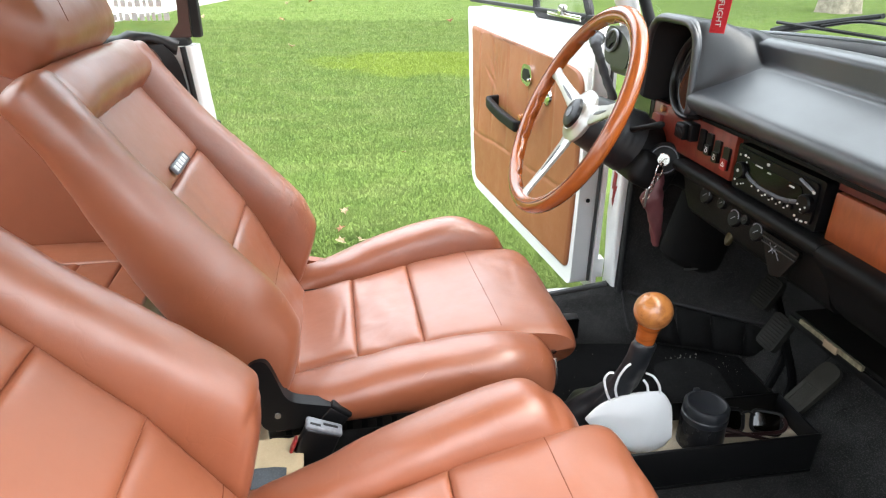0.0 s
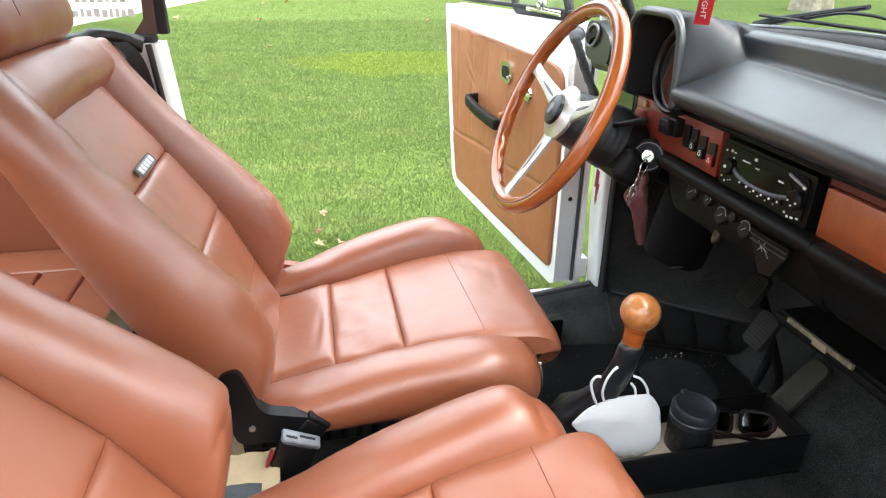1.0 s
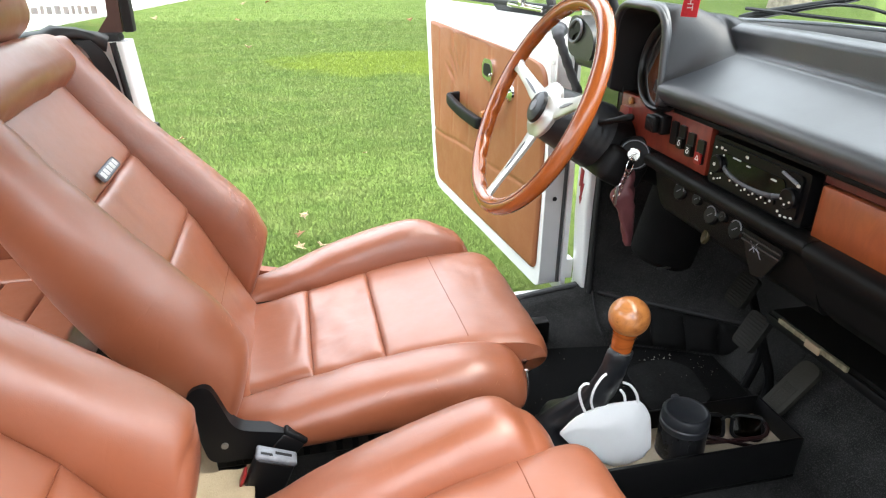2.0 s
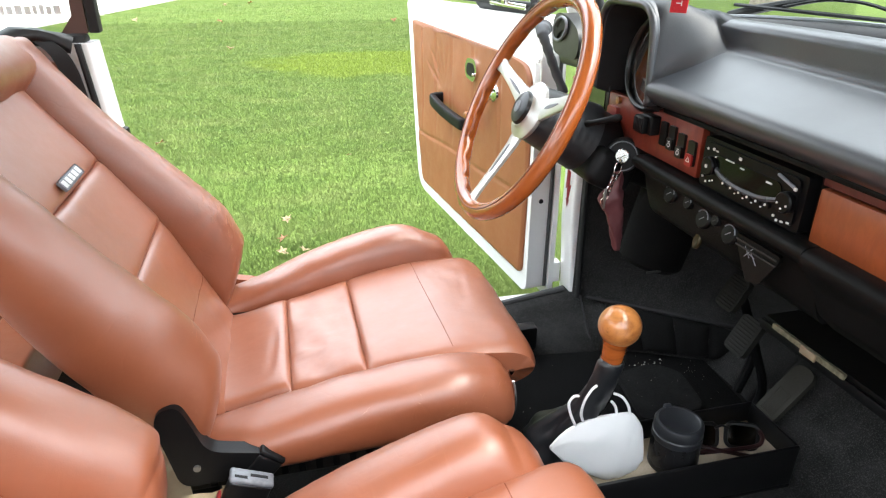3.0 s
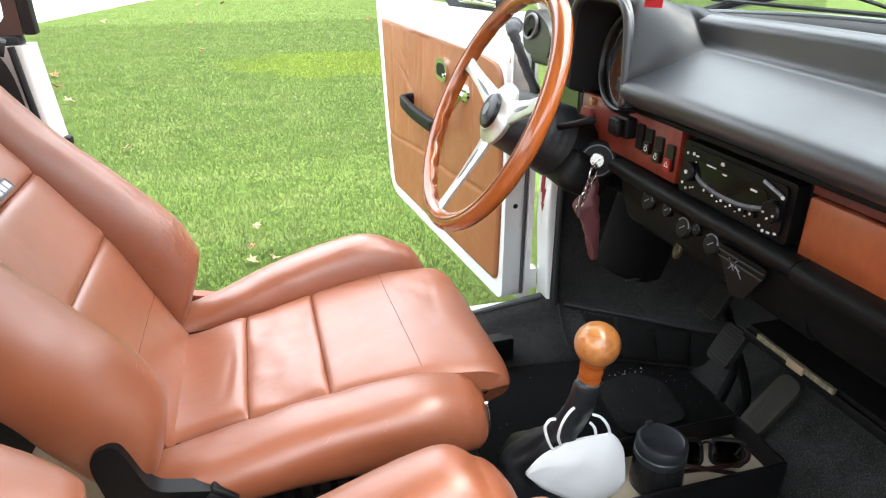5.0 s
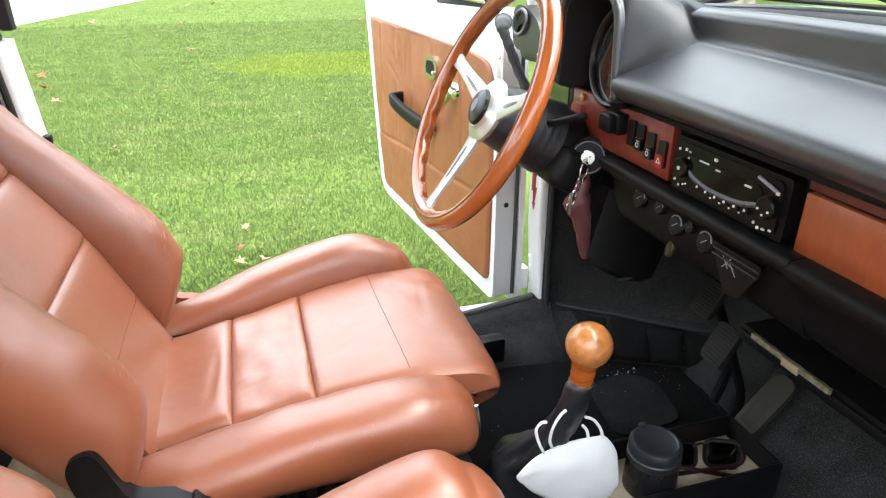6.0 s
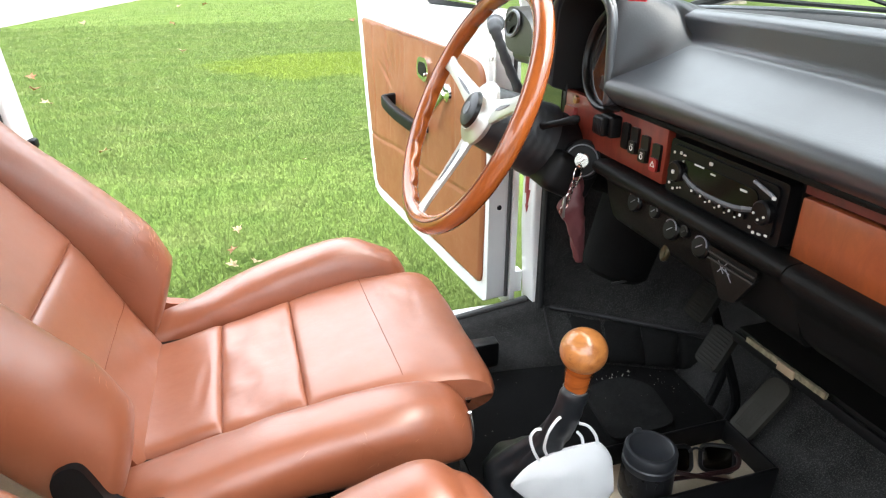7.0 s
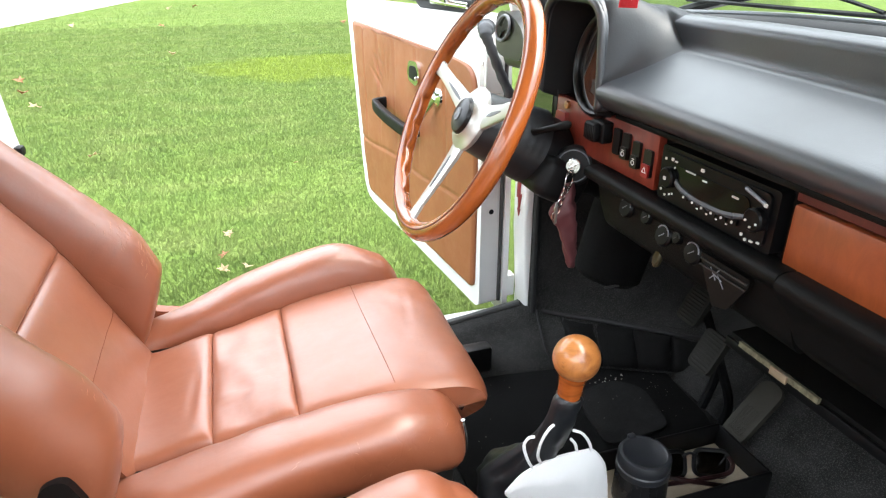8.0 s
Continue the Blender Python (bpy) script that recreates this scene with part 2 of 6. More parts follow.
MARK = grained("white_print", (0.75, 0.75, 0.73), 0.5, strength=0)
DIM_MARK = grained("radio_print", (0.60, 0.60, 0.58), 0.5, strength=0)
BUCKLE = grained("buckle_grey_plastic", (0.19, 0.20, 0.22), 0.4, 0.5, vary=0.5, big=60)
BUCKLE_DARK = grained("dark_grey_rubber", (0.075, 0.08, 0.088), 0.5, 0.4, vary=0.3, big=40)
GREY = grained("grey_plastic", (0.20, 0.21, 0.23), 0.45, 0.4)
DULL = grained("dull_grey_print", (0.035, 0.035, 0.035), 0.5, 0.3, strength=0)
RED = grained("red_plastic", (0.30, 0.014, 0.016), 0.35, strength=0)
ROSE = grained("faded_red_lens", (0.34, 0.060, 0.055), 0.3, strength=0)
RED_CLOTH = carpet("red_ribbon", (0.55, 0.03, 0.04), (0.62, 0.10, 0.10))
POUCH = leather("plum_leather", (0.13, 0.040, 0.044), (0.22, 0.09, 0.09), 0.5)
BOOT = leather("black_leather", (0.011, 0.0125, 0.015), (0.025, 0.026, 0.03), 0.40, 1.6, gloss=0.6, coat=0.1)
CLOTH = grained("white_fleece", (0.80, 0.81, 0.81), 0.9, 0.2, scale=260, strength=0.25, vary=0.03)
MUG = grained("mug_plastic", (0.020, 0.022, 0.026), 0.40, 0.5, scale=500, strength=0.2)
SKIRT = grained("mug_sleeve", (0.010, 0.010, 0.011), 0.28, 0.5, strength=0)
BARK = grained("bark", (0.30, 0.26, 0.20), 0.9, 0.2, scale=30, strength=1.0, vary=0.5, big=9)

GLASS, gt, gb = shader("window_glass", (1, 1, 1), 0.02)
clear, gloss_bs, blend_bs = gt.nodes.new("ShaderNodeBsdfTransparent"), gt.nodes.new("ShaderNodeBsdfGlossy"), gt.nodes.new("ShaderNodeMixShader")
clear.inputs[0].default_value, gloss_bs.inputs["Roughness"].default_value = (0.94, 0.97, 0.95, 1), 0.02
blend_bs.inputs[0].default_value = 0.05
gt.links.new(clear.outputs[0], blend_bs.inputs[1])
gt.links.new(gloss_bs.outputs[0], blend_bs.inputs[2])
gt.links.new(blend_bs.outputs[0], gt.nodes["Material Output"].inputs[0])
LENS, lt, lb = shader("dark_lens", (0.02, 0.018, 0.018), 0.04, spec=1.0, coat=1.0)
lb.inputs["Coat Roughness"].default_value = 0.02


# see-through tinted lens
TINT, tt, tb = shader("tinted_lens", (0.02, 0.02, 0.02), 0.03)
clear, gloss_bs, blend_bs = tt.nodes.new("ShaderNodeBsdfTransparent"), tt.nodes.new("ShaderNodeBsdfGlossy"), tt.nodes.new("ShaderNodeMixShader")
clear.inputs[0].default_value, gloss_bs.inputs["Roughness"].default_value = (0.15, 0.14, 0.12, 1), 0.03
blend_bs.inputs[0].default_value = 0.07
tt.links.new(clear.outputs[0], blend_bs.inputs[1])
tt.links.new(gloss_bs.outputs[0], blend_bs.inputs[2])
tt.links.new(blend_bs.outputs[0], tt.nodes["Material Output"].inputs[0])


# ---- ground ----
def lawn_tone(t, blade=None):
    """Mottled mown lawn: broad pale and dark patches and a lusher, yellower oval with a darker rim."""
    v = coords(t)
    tone = mix(t, ramp(t, noisy(t, v, 0.55, 4, 0.55), [(0.35, 0.0), (0.65, 0.75)]), blade or (0.102, 0.154, 0.031), (0.113, 0.174, 0.032))
    tone = mix(t, ramp(t, noisy(t, v, 3.6, 5, 0.62), [(0.45, 0.0), (0.66, 0.5)]), tone, (0.068, 0.124, 0.021))
    tone = mix(t, ramp(t, noisy(t, coords(t, (1, 1.6, 1)), 2.1, 5, 0.6), [(0.47, 0.0), (0.66, 0.65)]), tone, (0.151, 0.192, 0.053))
    mp = t.nodes.new("ShaderNodeMapping")
    mp.inputs["Location"].default_value = (-0.95 / 1.2, -6.5 / 0.95, 0)
    mp.inputs["Scale"].default_value = (1 / 1.2, 1 / 0.95, 0.1)
    t.links.new(v, mp.inputs[0])
    ln = t.nodes.new("ShaderNodeVectorMath")
    ln.operation = "LENGTH"
    t.links.new(mp.outputs[0], ln.inputs[0])
    add = t.nodes.new("ShaderNodeMath")
    add.operation = "MULTIPLY_ADD"
    add.inputs[1].default_value = 0.9
    t.links.new(noisy(t, v, 2.6, 4), add.inputs[0])
    t.links.new(ln.outputs["Value"], add.inputs[2])
    for lo, hi, most, tint in ((1.45, 1.70, 0.18, (0.063, 0.122, 0.017)), (1.20, 1.55, 0.55, (0.170, 0.232, 0.013))):
        mr = t.nodes.new("ShaderNodeMapRange")
        for i, val in ((1, lo), (2, hi), (3, most), (4, 0.0)):
            mr.inputs[i].default_value = val
        t.links.new(add.outputs[0], mr.inputs[0])
        tone = mix(t, mr.outputs[0], tone, tint)
    return tone


def lawn_material():
    mat, t, b = shader("lawn_soil", (0.12, 0.18, 0.04), 0.95, spec=0.1)
    n = noisy(t, coords(t), 30, 6, 0.75)
    # colour dimmed evenly to match the shade blades cast on each other
    tone = mix(t, 1.0, lawn_tone(t), (0.86, 0.86, 0.86), "MULTIPLY")
    t.links.new(mix(t, ramp(t, n, [(0.35, 0.0), (0.7, 0.35)]), tone, (0.083, 0.122, 0.032)), b.inputs["Base Color"])
    bump(t, b, n, 0.5, 0.02)
    return mat


def blade_material():
    mat, t, b = shader("grass_blade", (0.12, 0.19, 0.04), 0.6, spec=0.12)
    g = t.nodes.new("ShaderNodeNewGeometry")
    blade = ramp(t, g.outputs["Random Per Island"], [(0.0, (0.090, 0.143, 0.028)), (0.5, (0.100, 0.154, 0.032)), (0.9, (0.113, 0.171, 0.038)), (1.0, (0.147, 0.183, 0.057))])
    t.links.new(lawn_tone(t, blade), b.inputs["Base Color"])
    # blades share the lawn's soft upward shading
    soft = t.nodes.new("ShaderNodeVectorMath")
    soft.operation = "MULTIPLY_ADD"
    soft.inputs[1].default_value, soft.inputs[2].default_value = (0.14, 0.14, 0.14), (0, 0, 0.88)
    t.links.new(g.outputs["Normal"], soft.inputs[0])
    t.links.new(soft.outputs[0], b.inputs["Normal"])
    return mat


bm = bmesh.new()
bmesh.ops.create_grid(bm, x_segments=60, y_segments=60, size=400)
ground = part("ground", bm, lawn_material())
tagged(ground, "short green lawn with mottled soil under it", "lawn", kind="structure")


def grass(count_near, count_far):
    rng = np.random.default_rng(7)
    y1 = 0.86 + 10.5 * rng.random(count_near) ** 2.4
    x1 = -0.75 - 0.36 * y1 + rng.random(count_near) * (1.75 + 0.50 * y1)
    y2 = 3.0 + 15.0 * rng.random(count_far) ** 1.2
    x2 = -0.75 - 0.36 * y2 + rng.random(count_far) * (1.6 + 1.35 * y2)
    x3, y3 = rng.uniform(-4.5, 5.0, 70000), 0.8 + 6.2 * rng.random(70000) ** 2
    x, y = np.r_[x1, x2, x3], np.r_[y1, y2, y3]
    n = len(x)
    far = np.clip((y - 2.0) / 8, 0, 1)
    length = (0.011 + 0.015 * rng.random(n)) * (1 - 0.15 * far)
    width = (0.0013 + 0.0010 * rng.random(n)) * (1 + 2.2 * far)
    turn = rng.random(n) * 2 * np.pi
    lean = rng.normal(0, 0.75, n)
    lean_way = rng.random(n) * 2 * np.pi
    side = np.c_[np.cos(turn), np.sin(turn), np.zeros(n)]
    out = np.c_[np.cos(lean_way), np.sin(lean_way), np.zeros(n)]
    up = np.array([0, 0, 1.0])
    base = np.c_[x, y, np.zeros(n) - 0.002]
    mid = base + (out * np.sin(lean * 0.5)[:, None] + up * np.cos(lean * 0.5)[:, None]) * (length * 0.55)[:, None]
    tip = mid + (out * np.sin(lean * 1.5)[:, None] + up * np.abs(np.cos(lean * 1.5))[:, None]) * (length * 0.5)[:, None]
    w = side * width[:, None]
    verts = np.stack([base - w, base + w, mid + w * 0.8, mid - w * 0.8, tip], 1).reshape(-1, 3)
    k = np.arange(n) * 5
    quads = np.c_[k, k + 1, k + 2, k + 3]
    tris = np.c_[k + 3, k + 2, k + 4]
    me = bpy.data.meshes.new("grass")
    me.from_pydata(verts.tolist(), [], quads.tolist() + tris.tolist())
    me.materials.append(blade_material())
    return tagged(new("grass", me), "short mown green grass with a lusher yellow-green oval", "grass", kind="stuff")


grass(250000, 220000)


def leaf(x, y, size, turn, tone):
    bm = bmesh.new()
    outline = [(0.0, -0.5), (0.12, -0.2), (0.42, -0.25), (0.25, 0.02), (0.45, 0.28), (0.16, 0.25), (0.0, 0.55), (-0.16, 0.25), (-0.45, 0.28), (-0.25, 0.02), (-0.42, -0.25), (-0.12, -0.2)]
    mid = bm.verts.new((0, 0, 0.12 * size))
    ring = [bm.verts.new((px * size, py * size, abs(px) * 0.55 * size)) for px, py in outline]
    for i in range(len(ring)):
        bm.faces.new((mid, ring[i], ring[(i + 1) % len(ring)]))
    bmesh.ops.solidify(bm, geom=bm.faces[:], thickness=0.0008)
    ob = part("fallen_leaf", bm, tone)
    ob.matrix_basis = pose(x, y, 0.026, 18, -12, turn)
    return tagged(ob, "curled dry fallen leaf lying on the grass", "leaf", "fallen leaves")


DRY = leather("dry_leaf", (0.34, 0.17, 0.08), (0.44, 0.30, 0.17), 0.7)
PALE = leather("pale_dry_leaf", (0.46, 0.36, 0.21), (0.52, 0.43, 0.28), 0.7)
for i, (x, y) in enumerate([(-0.03, 2.0), (-0.055, 1.66), (0.03, 1.66), (0.34, 2.92), (-0.05, 1.79), (-2.29, 11.75), (-0.88, 11.17), (-0.55, 7.73), (-0.49, 15.6), (-1.0, 15.2), (-1.78, 6.29), (-1.37, 4.98), (-1.60, 5.63), (-0.74, 3.40), (2.02, 10.97)]):
    leaf(x, y, 0.035 if i == 3 else 0.05 if i < 5 else 0.075 + 0.005 * y, 77 * i, PALE if i in (0, 1, 2) or i % 2 else DRY)


def paving_material():
    mat, t, b = shader("block_paving", (0.5, 0.47, 0.42), 0.85, spec=0.25)
    v = coords(t)
    br = t.nodes.new("ShaderNodeTexBrick")
    for key, val in (("Scale", 1.0), ("Mortar Size", 0.008), ("Brick Width", 0.21), ("Row Height", 0.105)):
        br.inputs[key].default_value = val
    br.inputs["Color1"].default_value, br.inputs["Color2"].default_value = (0.50, 0.46, 0.40, 1), (0.40, 0.37, 0.32, 1)
    br.inputs["Mortar"].default_value = (0.10, 0.09, 0.07, 1)
    t.links.new(v, br.inputs["Vector"])
    t.links.new(mix(t, noisy(t, v, 14, 5), br.outputs["Color"], (0.62, 0.58, 0.52)), b.inputs["Base Color"])
    return mat


PAVING = paving_material()
PAVING_GREY = grained("grey_paving", (0.15, 0.14, 0.125), 0.85, 0.25, scale=50, strength=0.6, vary=0.35, big=9)
STONE = grained("pale_stone", (0.62, 0.60, 0.56), 0.85, 0.2, scale=60, strength=0.5)
bm = bmesh.new()
plate(bm, [(-5.2, 3.6), (-0.9, 25.1), (-9, 27), (-18, 3.6)], 0.02)
tagged(part("pavement", bm, PAVING), "pale block-paved drive beyond the lawn", "pavement", kind="structure")
bm = bmesh.new()
plate(bm, [(-5.2, 3.6), (-0.88, 25.1), (-0.74, 25.1), (-5.06, 3.6)], 0.06)
bevelled(bm, 0.01)
tagged(part("kerb", bm, STONE), "low pale stone kerb between drive and lawn", "kerb", kind="structure")
bm = bmesh.new()
plate(bm, [(-6, -9), (7, -9), (7, -1.15), (-6, -1.15)], 0.02)
tagged(part("pavement", bm, PAVING_GREY), "grey block-paved drive beside the car", "pavement", kind="structure")


# plain unseen wall on the other side of the drive, added to block low sky light
bm = bmesh.new()
box(bm, (-11, -9.4, 0), (11, -9.1, 3.2), 0.01)
tagged(part("wall_sky_block", bm, grained("sky_block_render", (0.24, 0.225, 0.20), 0.9, 0.2, scale=40, strength=0.6)), "plain unseen wall added beside the drive to block low sky light", "wall", kind="structure")


def tree(x, y, r):
    root = thing("tree", pose(x, y, 0), "broad tree trunk with flared roots standing on the lawn", "tree")
    bm = bmesh.new()
    rings = []
    for z, k in ((-0.05, 1.06), (0.12, 0.99), (0.35, 0.95), (0.9, 0.93), (2.2, 0.92), (4.0, 0.85), (6.5, 0.62)):
        rings.append([(r * k * (1 + 0.10 * math.sin(5 * a + z) * (1.4 - min(z, 1.2)) + 0.05 * noise.noise((3 * math.cos(a), 3 * math.sin(a), 2 * z))) * math.cos(a), r * k * (1 + 0.10 * math.sin(5 * a + z) * (1.4 - min(z, 1.2))) * math.sin(a), z) for a in np.linspace(0, 2 * math.pi, 40, endpoint=False)])
    loft(bm, rings)
    part("trunk", bm, BARK, root)
    rng = random.Random(3)
    tips = []
    for k in range(7):
        a = k * 0.9
        pts = [Vector((0, 0, 5.0 + 0.2 * k))]
        for s in range(1, 5):
            pts.append(Vector((math.cos(a) * s * 1.0, math.sin(a) * s * 1.0, 5.2 + 0.2 * k + s * 0.8 + rng.uniform(-.2, .2))))
        bm = bmesh.new()
        tube(bm, pts, [0.22, 0.17, 0.12, 0.08, 0.03], 8)
        part("limb", bm, BARK, root)
        tips += pts[2:]
    rr = np.random.default_rng(5)
    n = 9000
    c = np.array([list(tips[i]) for i in rr.integers(0, len(tips), n)]) + rr.normal(0, 0.75, (n, 3))
    d1, d2 = rr.normal(0, 0.06, (n, 3)), rr.normal(0, 0.06, (n, 3))
    verts = np.stack([c - d1, c + d2, c + d1, c - d2], 1).reshape(-1, 3)
    me = bpy.data.meshes.new("crown")
    me.from_pydata(verts.tolist(), [], (np.arange(n)[:, None] * 4 + np.arange(4)).tolist())
    me.materials.append(blade_leaf)
    crown = new("crown", me)
    crown.parent = root
    tagged(crown, kind="stuff")


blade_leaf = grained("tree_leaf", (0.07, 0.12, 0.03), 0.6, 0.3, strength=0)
tree(11.2, 12.9, 0.42)


def unseen_tree_belt():
    """Unseen tree belt far behind the lawn, added to block low sky: thousands of leaf clumps in loose crowns."""
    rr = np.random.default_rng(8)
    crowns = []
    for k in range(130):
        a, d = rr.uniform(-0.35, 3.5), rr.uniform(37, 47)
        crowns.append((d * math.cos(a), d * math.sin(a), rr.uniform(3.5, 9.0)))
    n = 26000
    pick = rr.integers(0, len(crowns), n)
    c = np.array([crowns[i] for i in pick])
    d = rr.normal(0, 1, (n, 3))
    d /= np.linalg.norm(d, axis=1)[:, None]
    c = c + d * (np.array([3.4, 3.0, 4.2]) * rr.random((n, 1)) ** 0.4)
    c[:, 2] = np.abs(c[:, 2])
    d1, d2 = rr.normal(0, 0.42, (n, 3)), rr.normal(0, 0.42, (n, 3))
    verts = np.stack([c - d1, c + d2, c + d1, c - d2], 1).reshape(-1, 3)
    me = bpy.data.meshes.new("unseen_tree_belt")
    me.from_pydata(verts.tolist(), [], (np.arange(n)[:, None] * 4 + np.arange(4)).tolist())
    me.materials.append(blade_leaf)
    tagged(new("unseen_tree_belt", me), "unseen belt of dark green trees added far beyond the lawn to block low sky", "trees", kind="stuff")


unseen_tree_belt()


# ---- car body ----
FLOOR = 0.22
car = thing("car_body", Matrix(), "white classic cabriolet body with black carpeted floor", "car body", kind="structure")


def cpart(name, bm, mat, label="", **k):
    return part(name, bm, mat, car, label, **k)


bm = bmesh.new()
box(bm, (-1.35, -0.66, FLOOR - 0.03), (0.98, 0.66, FLOOR - 0.004), 0.004)
cpart("floor_pan", bm, CARPET, "black carpeted floor pan")
# tunnel: rounded hump, wider in front
bm = bmesh.new()
rings = []
for x, w, h in ((-0.75, 0.075, 0.17), (-0.2, 0.075, 0.14), (0.2, 0.085, 0.10), (0.42, 0.10, 0.054), (0.62, 0.115, 0.052), (0.78, 0.14, 0.056), (0.88, 0.18, 0.15), (0.97, 0.21, 0.22)):
    ring = [(x, -w - 0.03, FLOOR - 0.01)]
    for a in np.linspace(math.pi, 0, 14):
        ring.append((x, w * np.sign(math.cos(a)) * abs(math.cos(a)) ** 0.55, FLOOR + h * math.sin(a) ** 0.5 if math.sin(a) > 0 else FLOOR))
    ring.append((x, w + 0.03, FLOOR - 0.01))
    rings.append(ring)
loft(bm, rings)
uneven(bm, 0.004, 0.08)
cpart("tunnel", bm, CARPET, "black carpeted tunnel")
# sills
for s in (1, -1):
    bm = bmesh.new()
    prof = [(0.50, 0.0), (0.56, 0.020), (0.60, 0.035), (0.625, 0.038), (0.66, 0.038), (0.672, 0.03), (0.675, -0.05), (0.60, -0.06), (0.50, -0.03)]
    loft(bm, [[(x, s * y, FLOOR + z) for y, z in prof] for x in np.linspace(-0.62, 0.66, 12)])
    uneven(bm, 0.004, 0.09)
    cpart("sill", bm, CARPET, "black carpet-covered sill")
    bm = bmesh.new()
    tube(bm, spline([(-0.45, s * 0.664, 0.262), (0.1, s * 0.664, 0.264), (0.30, s * 0.663, 0.266), (0.45, s * 0.660, 0.276), (0.58, s * 0.654, 0.297), (0.645, s * 0.645, 0.312)], 20), 0.008, 8)
    cpart("sill_seal", bm, SEAL, "dusty grey rubber door seal")
    bm = bmesh.new()
    box(bm, (-0.6, s * 0.676 if s > 0 else -0.71, FLOOR - 0.06), (0.63, 0.71 if s > 0 else -0.676, FLOOR + 0.055), 0.01)
    cpart("rocker_panel", bm, PAINT)
# firewall, toe board
bm = bmesh.new()
prof = [(0.90, FLOOR - 0.004), (1.02, 0.42), (1.05, 0.55), (1.05, 0.92), (1.08, 0.92), (1.08, 0.40), (0.96, FLOOR - 0.02)]
loft(bm, [[(x, y, z) for x, z in prof] for y in np.linspace(-0.66, 0.66, 20)])
uneven(bm, 0.006, 0.12)
cpart("toe_board", bm, CARPET, "black carpeted toe board and firewall")
# footwell sides: the carpet leans inwards round the wheel housing
def crease_line(x):
    return float(np.interp(x, [0.30, 0.47, 0.55, 0.642, 0.672, 0.718, 0.77, 0.837, 0.911, 1.06], [0.592, 0.592, 0.601, 0.610, 0.590, 0.551, 0.515, 0.460, 0.399, 0.30]))


def sill_top(x):
    return float(np.interp(x, [0.30, 0.45, 0.58, 0.655, 0.70], [0.262, 0.272, 0.293, 0.310, 0.324]))


def floor_line(x):
    return float(np.interp(x, [0.30, 0.52, 0.624, 0.71, 0.78, 0.846, 0.929, 1.06], [0.505, 0.503, 0.491, 0.479, 0.449, 0.416, 0.375, 0.30]))


for s in (1, -1):
    bm = bmesh.new()
    rows = []
    for i in range(21):
        x = 0.656 + i / 20 * 0.401
        yc = crease_line(x)
        row = []
        for z in np.linspace(0.312, 0.92, 22):
            f = min((z - 0.312) / 0.30, 1.0)
            y = yc + (max(0.606, yc) - yc) * f ** 0.8
            row.append((x, s * (y + 0.005 * math.sin(9 * x + 3 * z)), z))
        rows.append(row)
    rows2 = [[(x, y + s * 0.02, z) for x, y, z in r] for r in rows]
    loft(bm, [r + list(reversed(q)) for r, q in zip(rows, rows2)])
    uneven(bm, 0.004, 0.1)
    uneven(bm, 0.0015, 0.02)
    cpart("kick_panel", bm, CARPET, "black carpet kick panel", angle=75)
    # stitched edge binding of the kick panel
    bm = bmesh.new()
    tube(bm, spline([(0.660, s * 0.598, 0.31), (0.657, s * 0.600, 0.45), (0.657, s * 0.604, 0.62), (0.660, s * 0.606, 0.74)], 18), 0.007, 8)
    cpart("edge_binding", bm, RUBBER)
# hinge pillars
for s in (1, -1):
    bm = bmesh.new()
    lo, hi = (0.638, 0.622), (0.70, 0.690)
    rings = []
    for z, dx in ((FLOOR, 0.03), (0.32, 0.012), (0.5, 0.0), (0.75, 0.0), (0.93, 0.02)):
        rings.append([(px + dx, s * py, z) for px, py in rounded([(lo[0], lo[1]), (hi[0], lo[1]), (hi[0], hi[1]), (lo[0], hi[1])], 0.012, 3)])
    loft(bm, rings)
    cpart("hinge_pillar", bm, PAINT)
    bm = bmesh.new()
    plate(bm, [(0.66, 0.25), (1.25, 0.25), (1.25, 0.70), (0.90, 0.86), (0.72, 0.915), (0.66, 0.925)], 0.013, Matrix(((1, 0, 0, 0), (0, 0, 1, s * 0.6985 - 0.0065), (0, 1, 0, 0), (0, 0, 0, 1))))
    cpart("front_quarter_panel", bm, PAINT)
# red flash on the hinge pillar
bm = bmesh.new()
flash = [(0.004, 0.62), (0.017, 0.617), (0.015, 0.585), (0.022, 0.587), (0.014, 0.548), (0.018, 0.550), (0.012, 0.530), (0.006, 0.548), (0.009, 0.549), (0.008, 0.574), (0.002, 0.572)]
plate(bm, [(a, b) for a, b in flash], 0.001, Matrix(((0, 0, -1, 0.6375), (-1.4, 0, 0, 0.672), (0, 1, 0, 0), (0, 0, 0, 1))))
cpart("red_sticker", bm, RED, "red flash sticker on the white pillar")
# windscreen frame
for s in (1, -1):
    bm = bmesh.new()
    tube(bm, spline([(0.64, s * 0.655, 0.92), (0.60, s * 0.64, 1.02), (0.50, s * 0.61, 1.22), (0.40, s * 0.58, 1.38)], 14), 0.024, 12)
    cpart("windscreen_pillar", bm, PAINT)
    bm = bmesh.new()
    tube(bm, spline([(0.668, s * 0.615, 0.945), (0.628, s * 0.606, 1.02), (0.53, s * 0.576, 1.22), (0.43, s * 0.546, 1.37)], 14), 0.012, 10)
    cpart("windscreen_seal", bm, RUBBER)
bm = bmesh.new()
tube(bm, spline([(0.40, -0.58, 1.38), (0.45, -0.3, 1.40), (0.46, 0, 1.405), (0.45, 0.3, 1.40), (0.40, 0.58, 1.38)], 24), 0.025, 12)
cpart("windscreen_header", bm, PAINT)
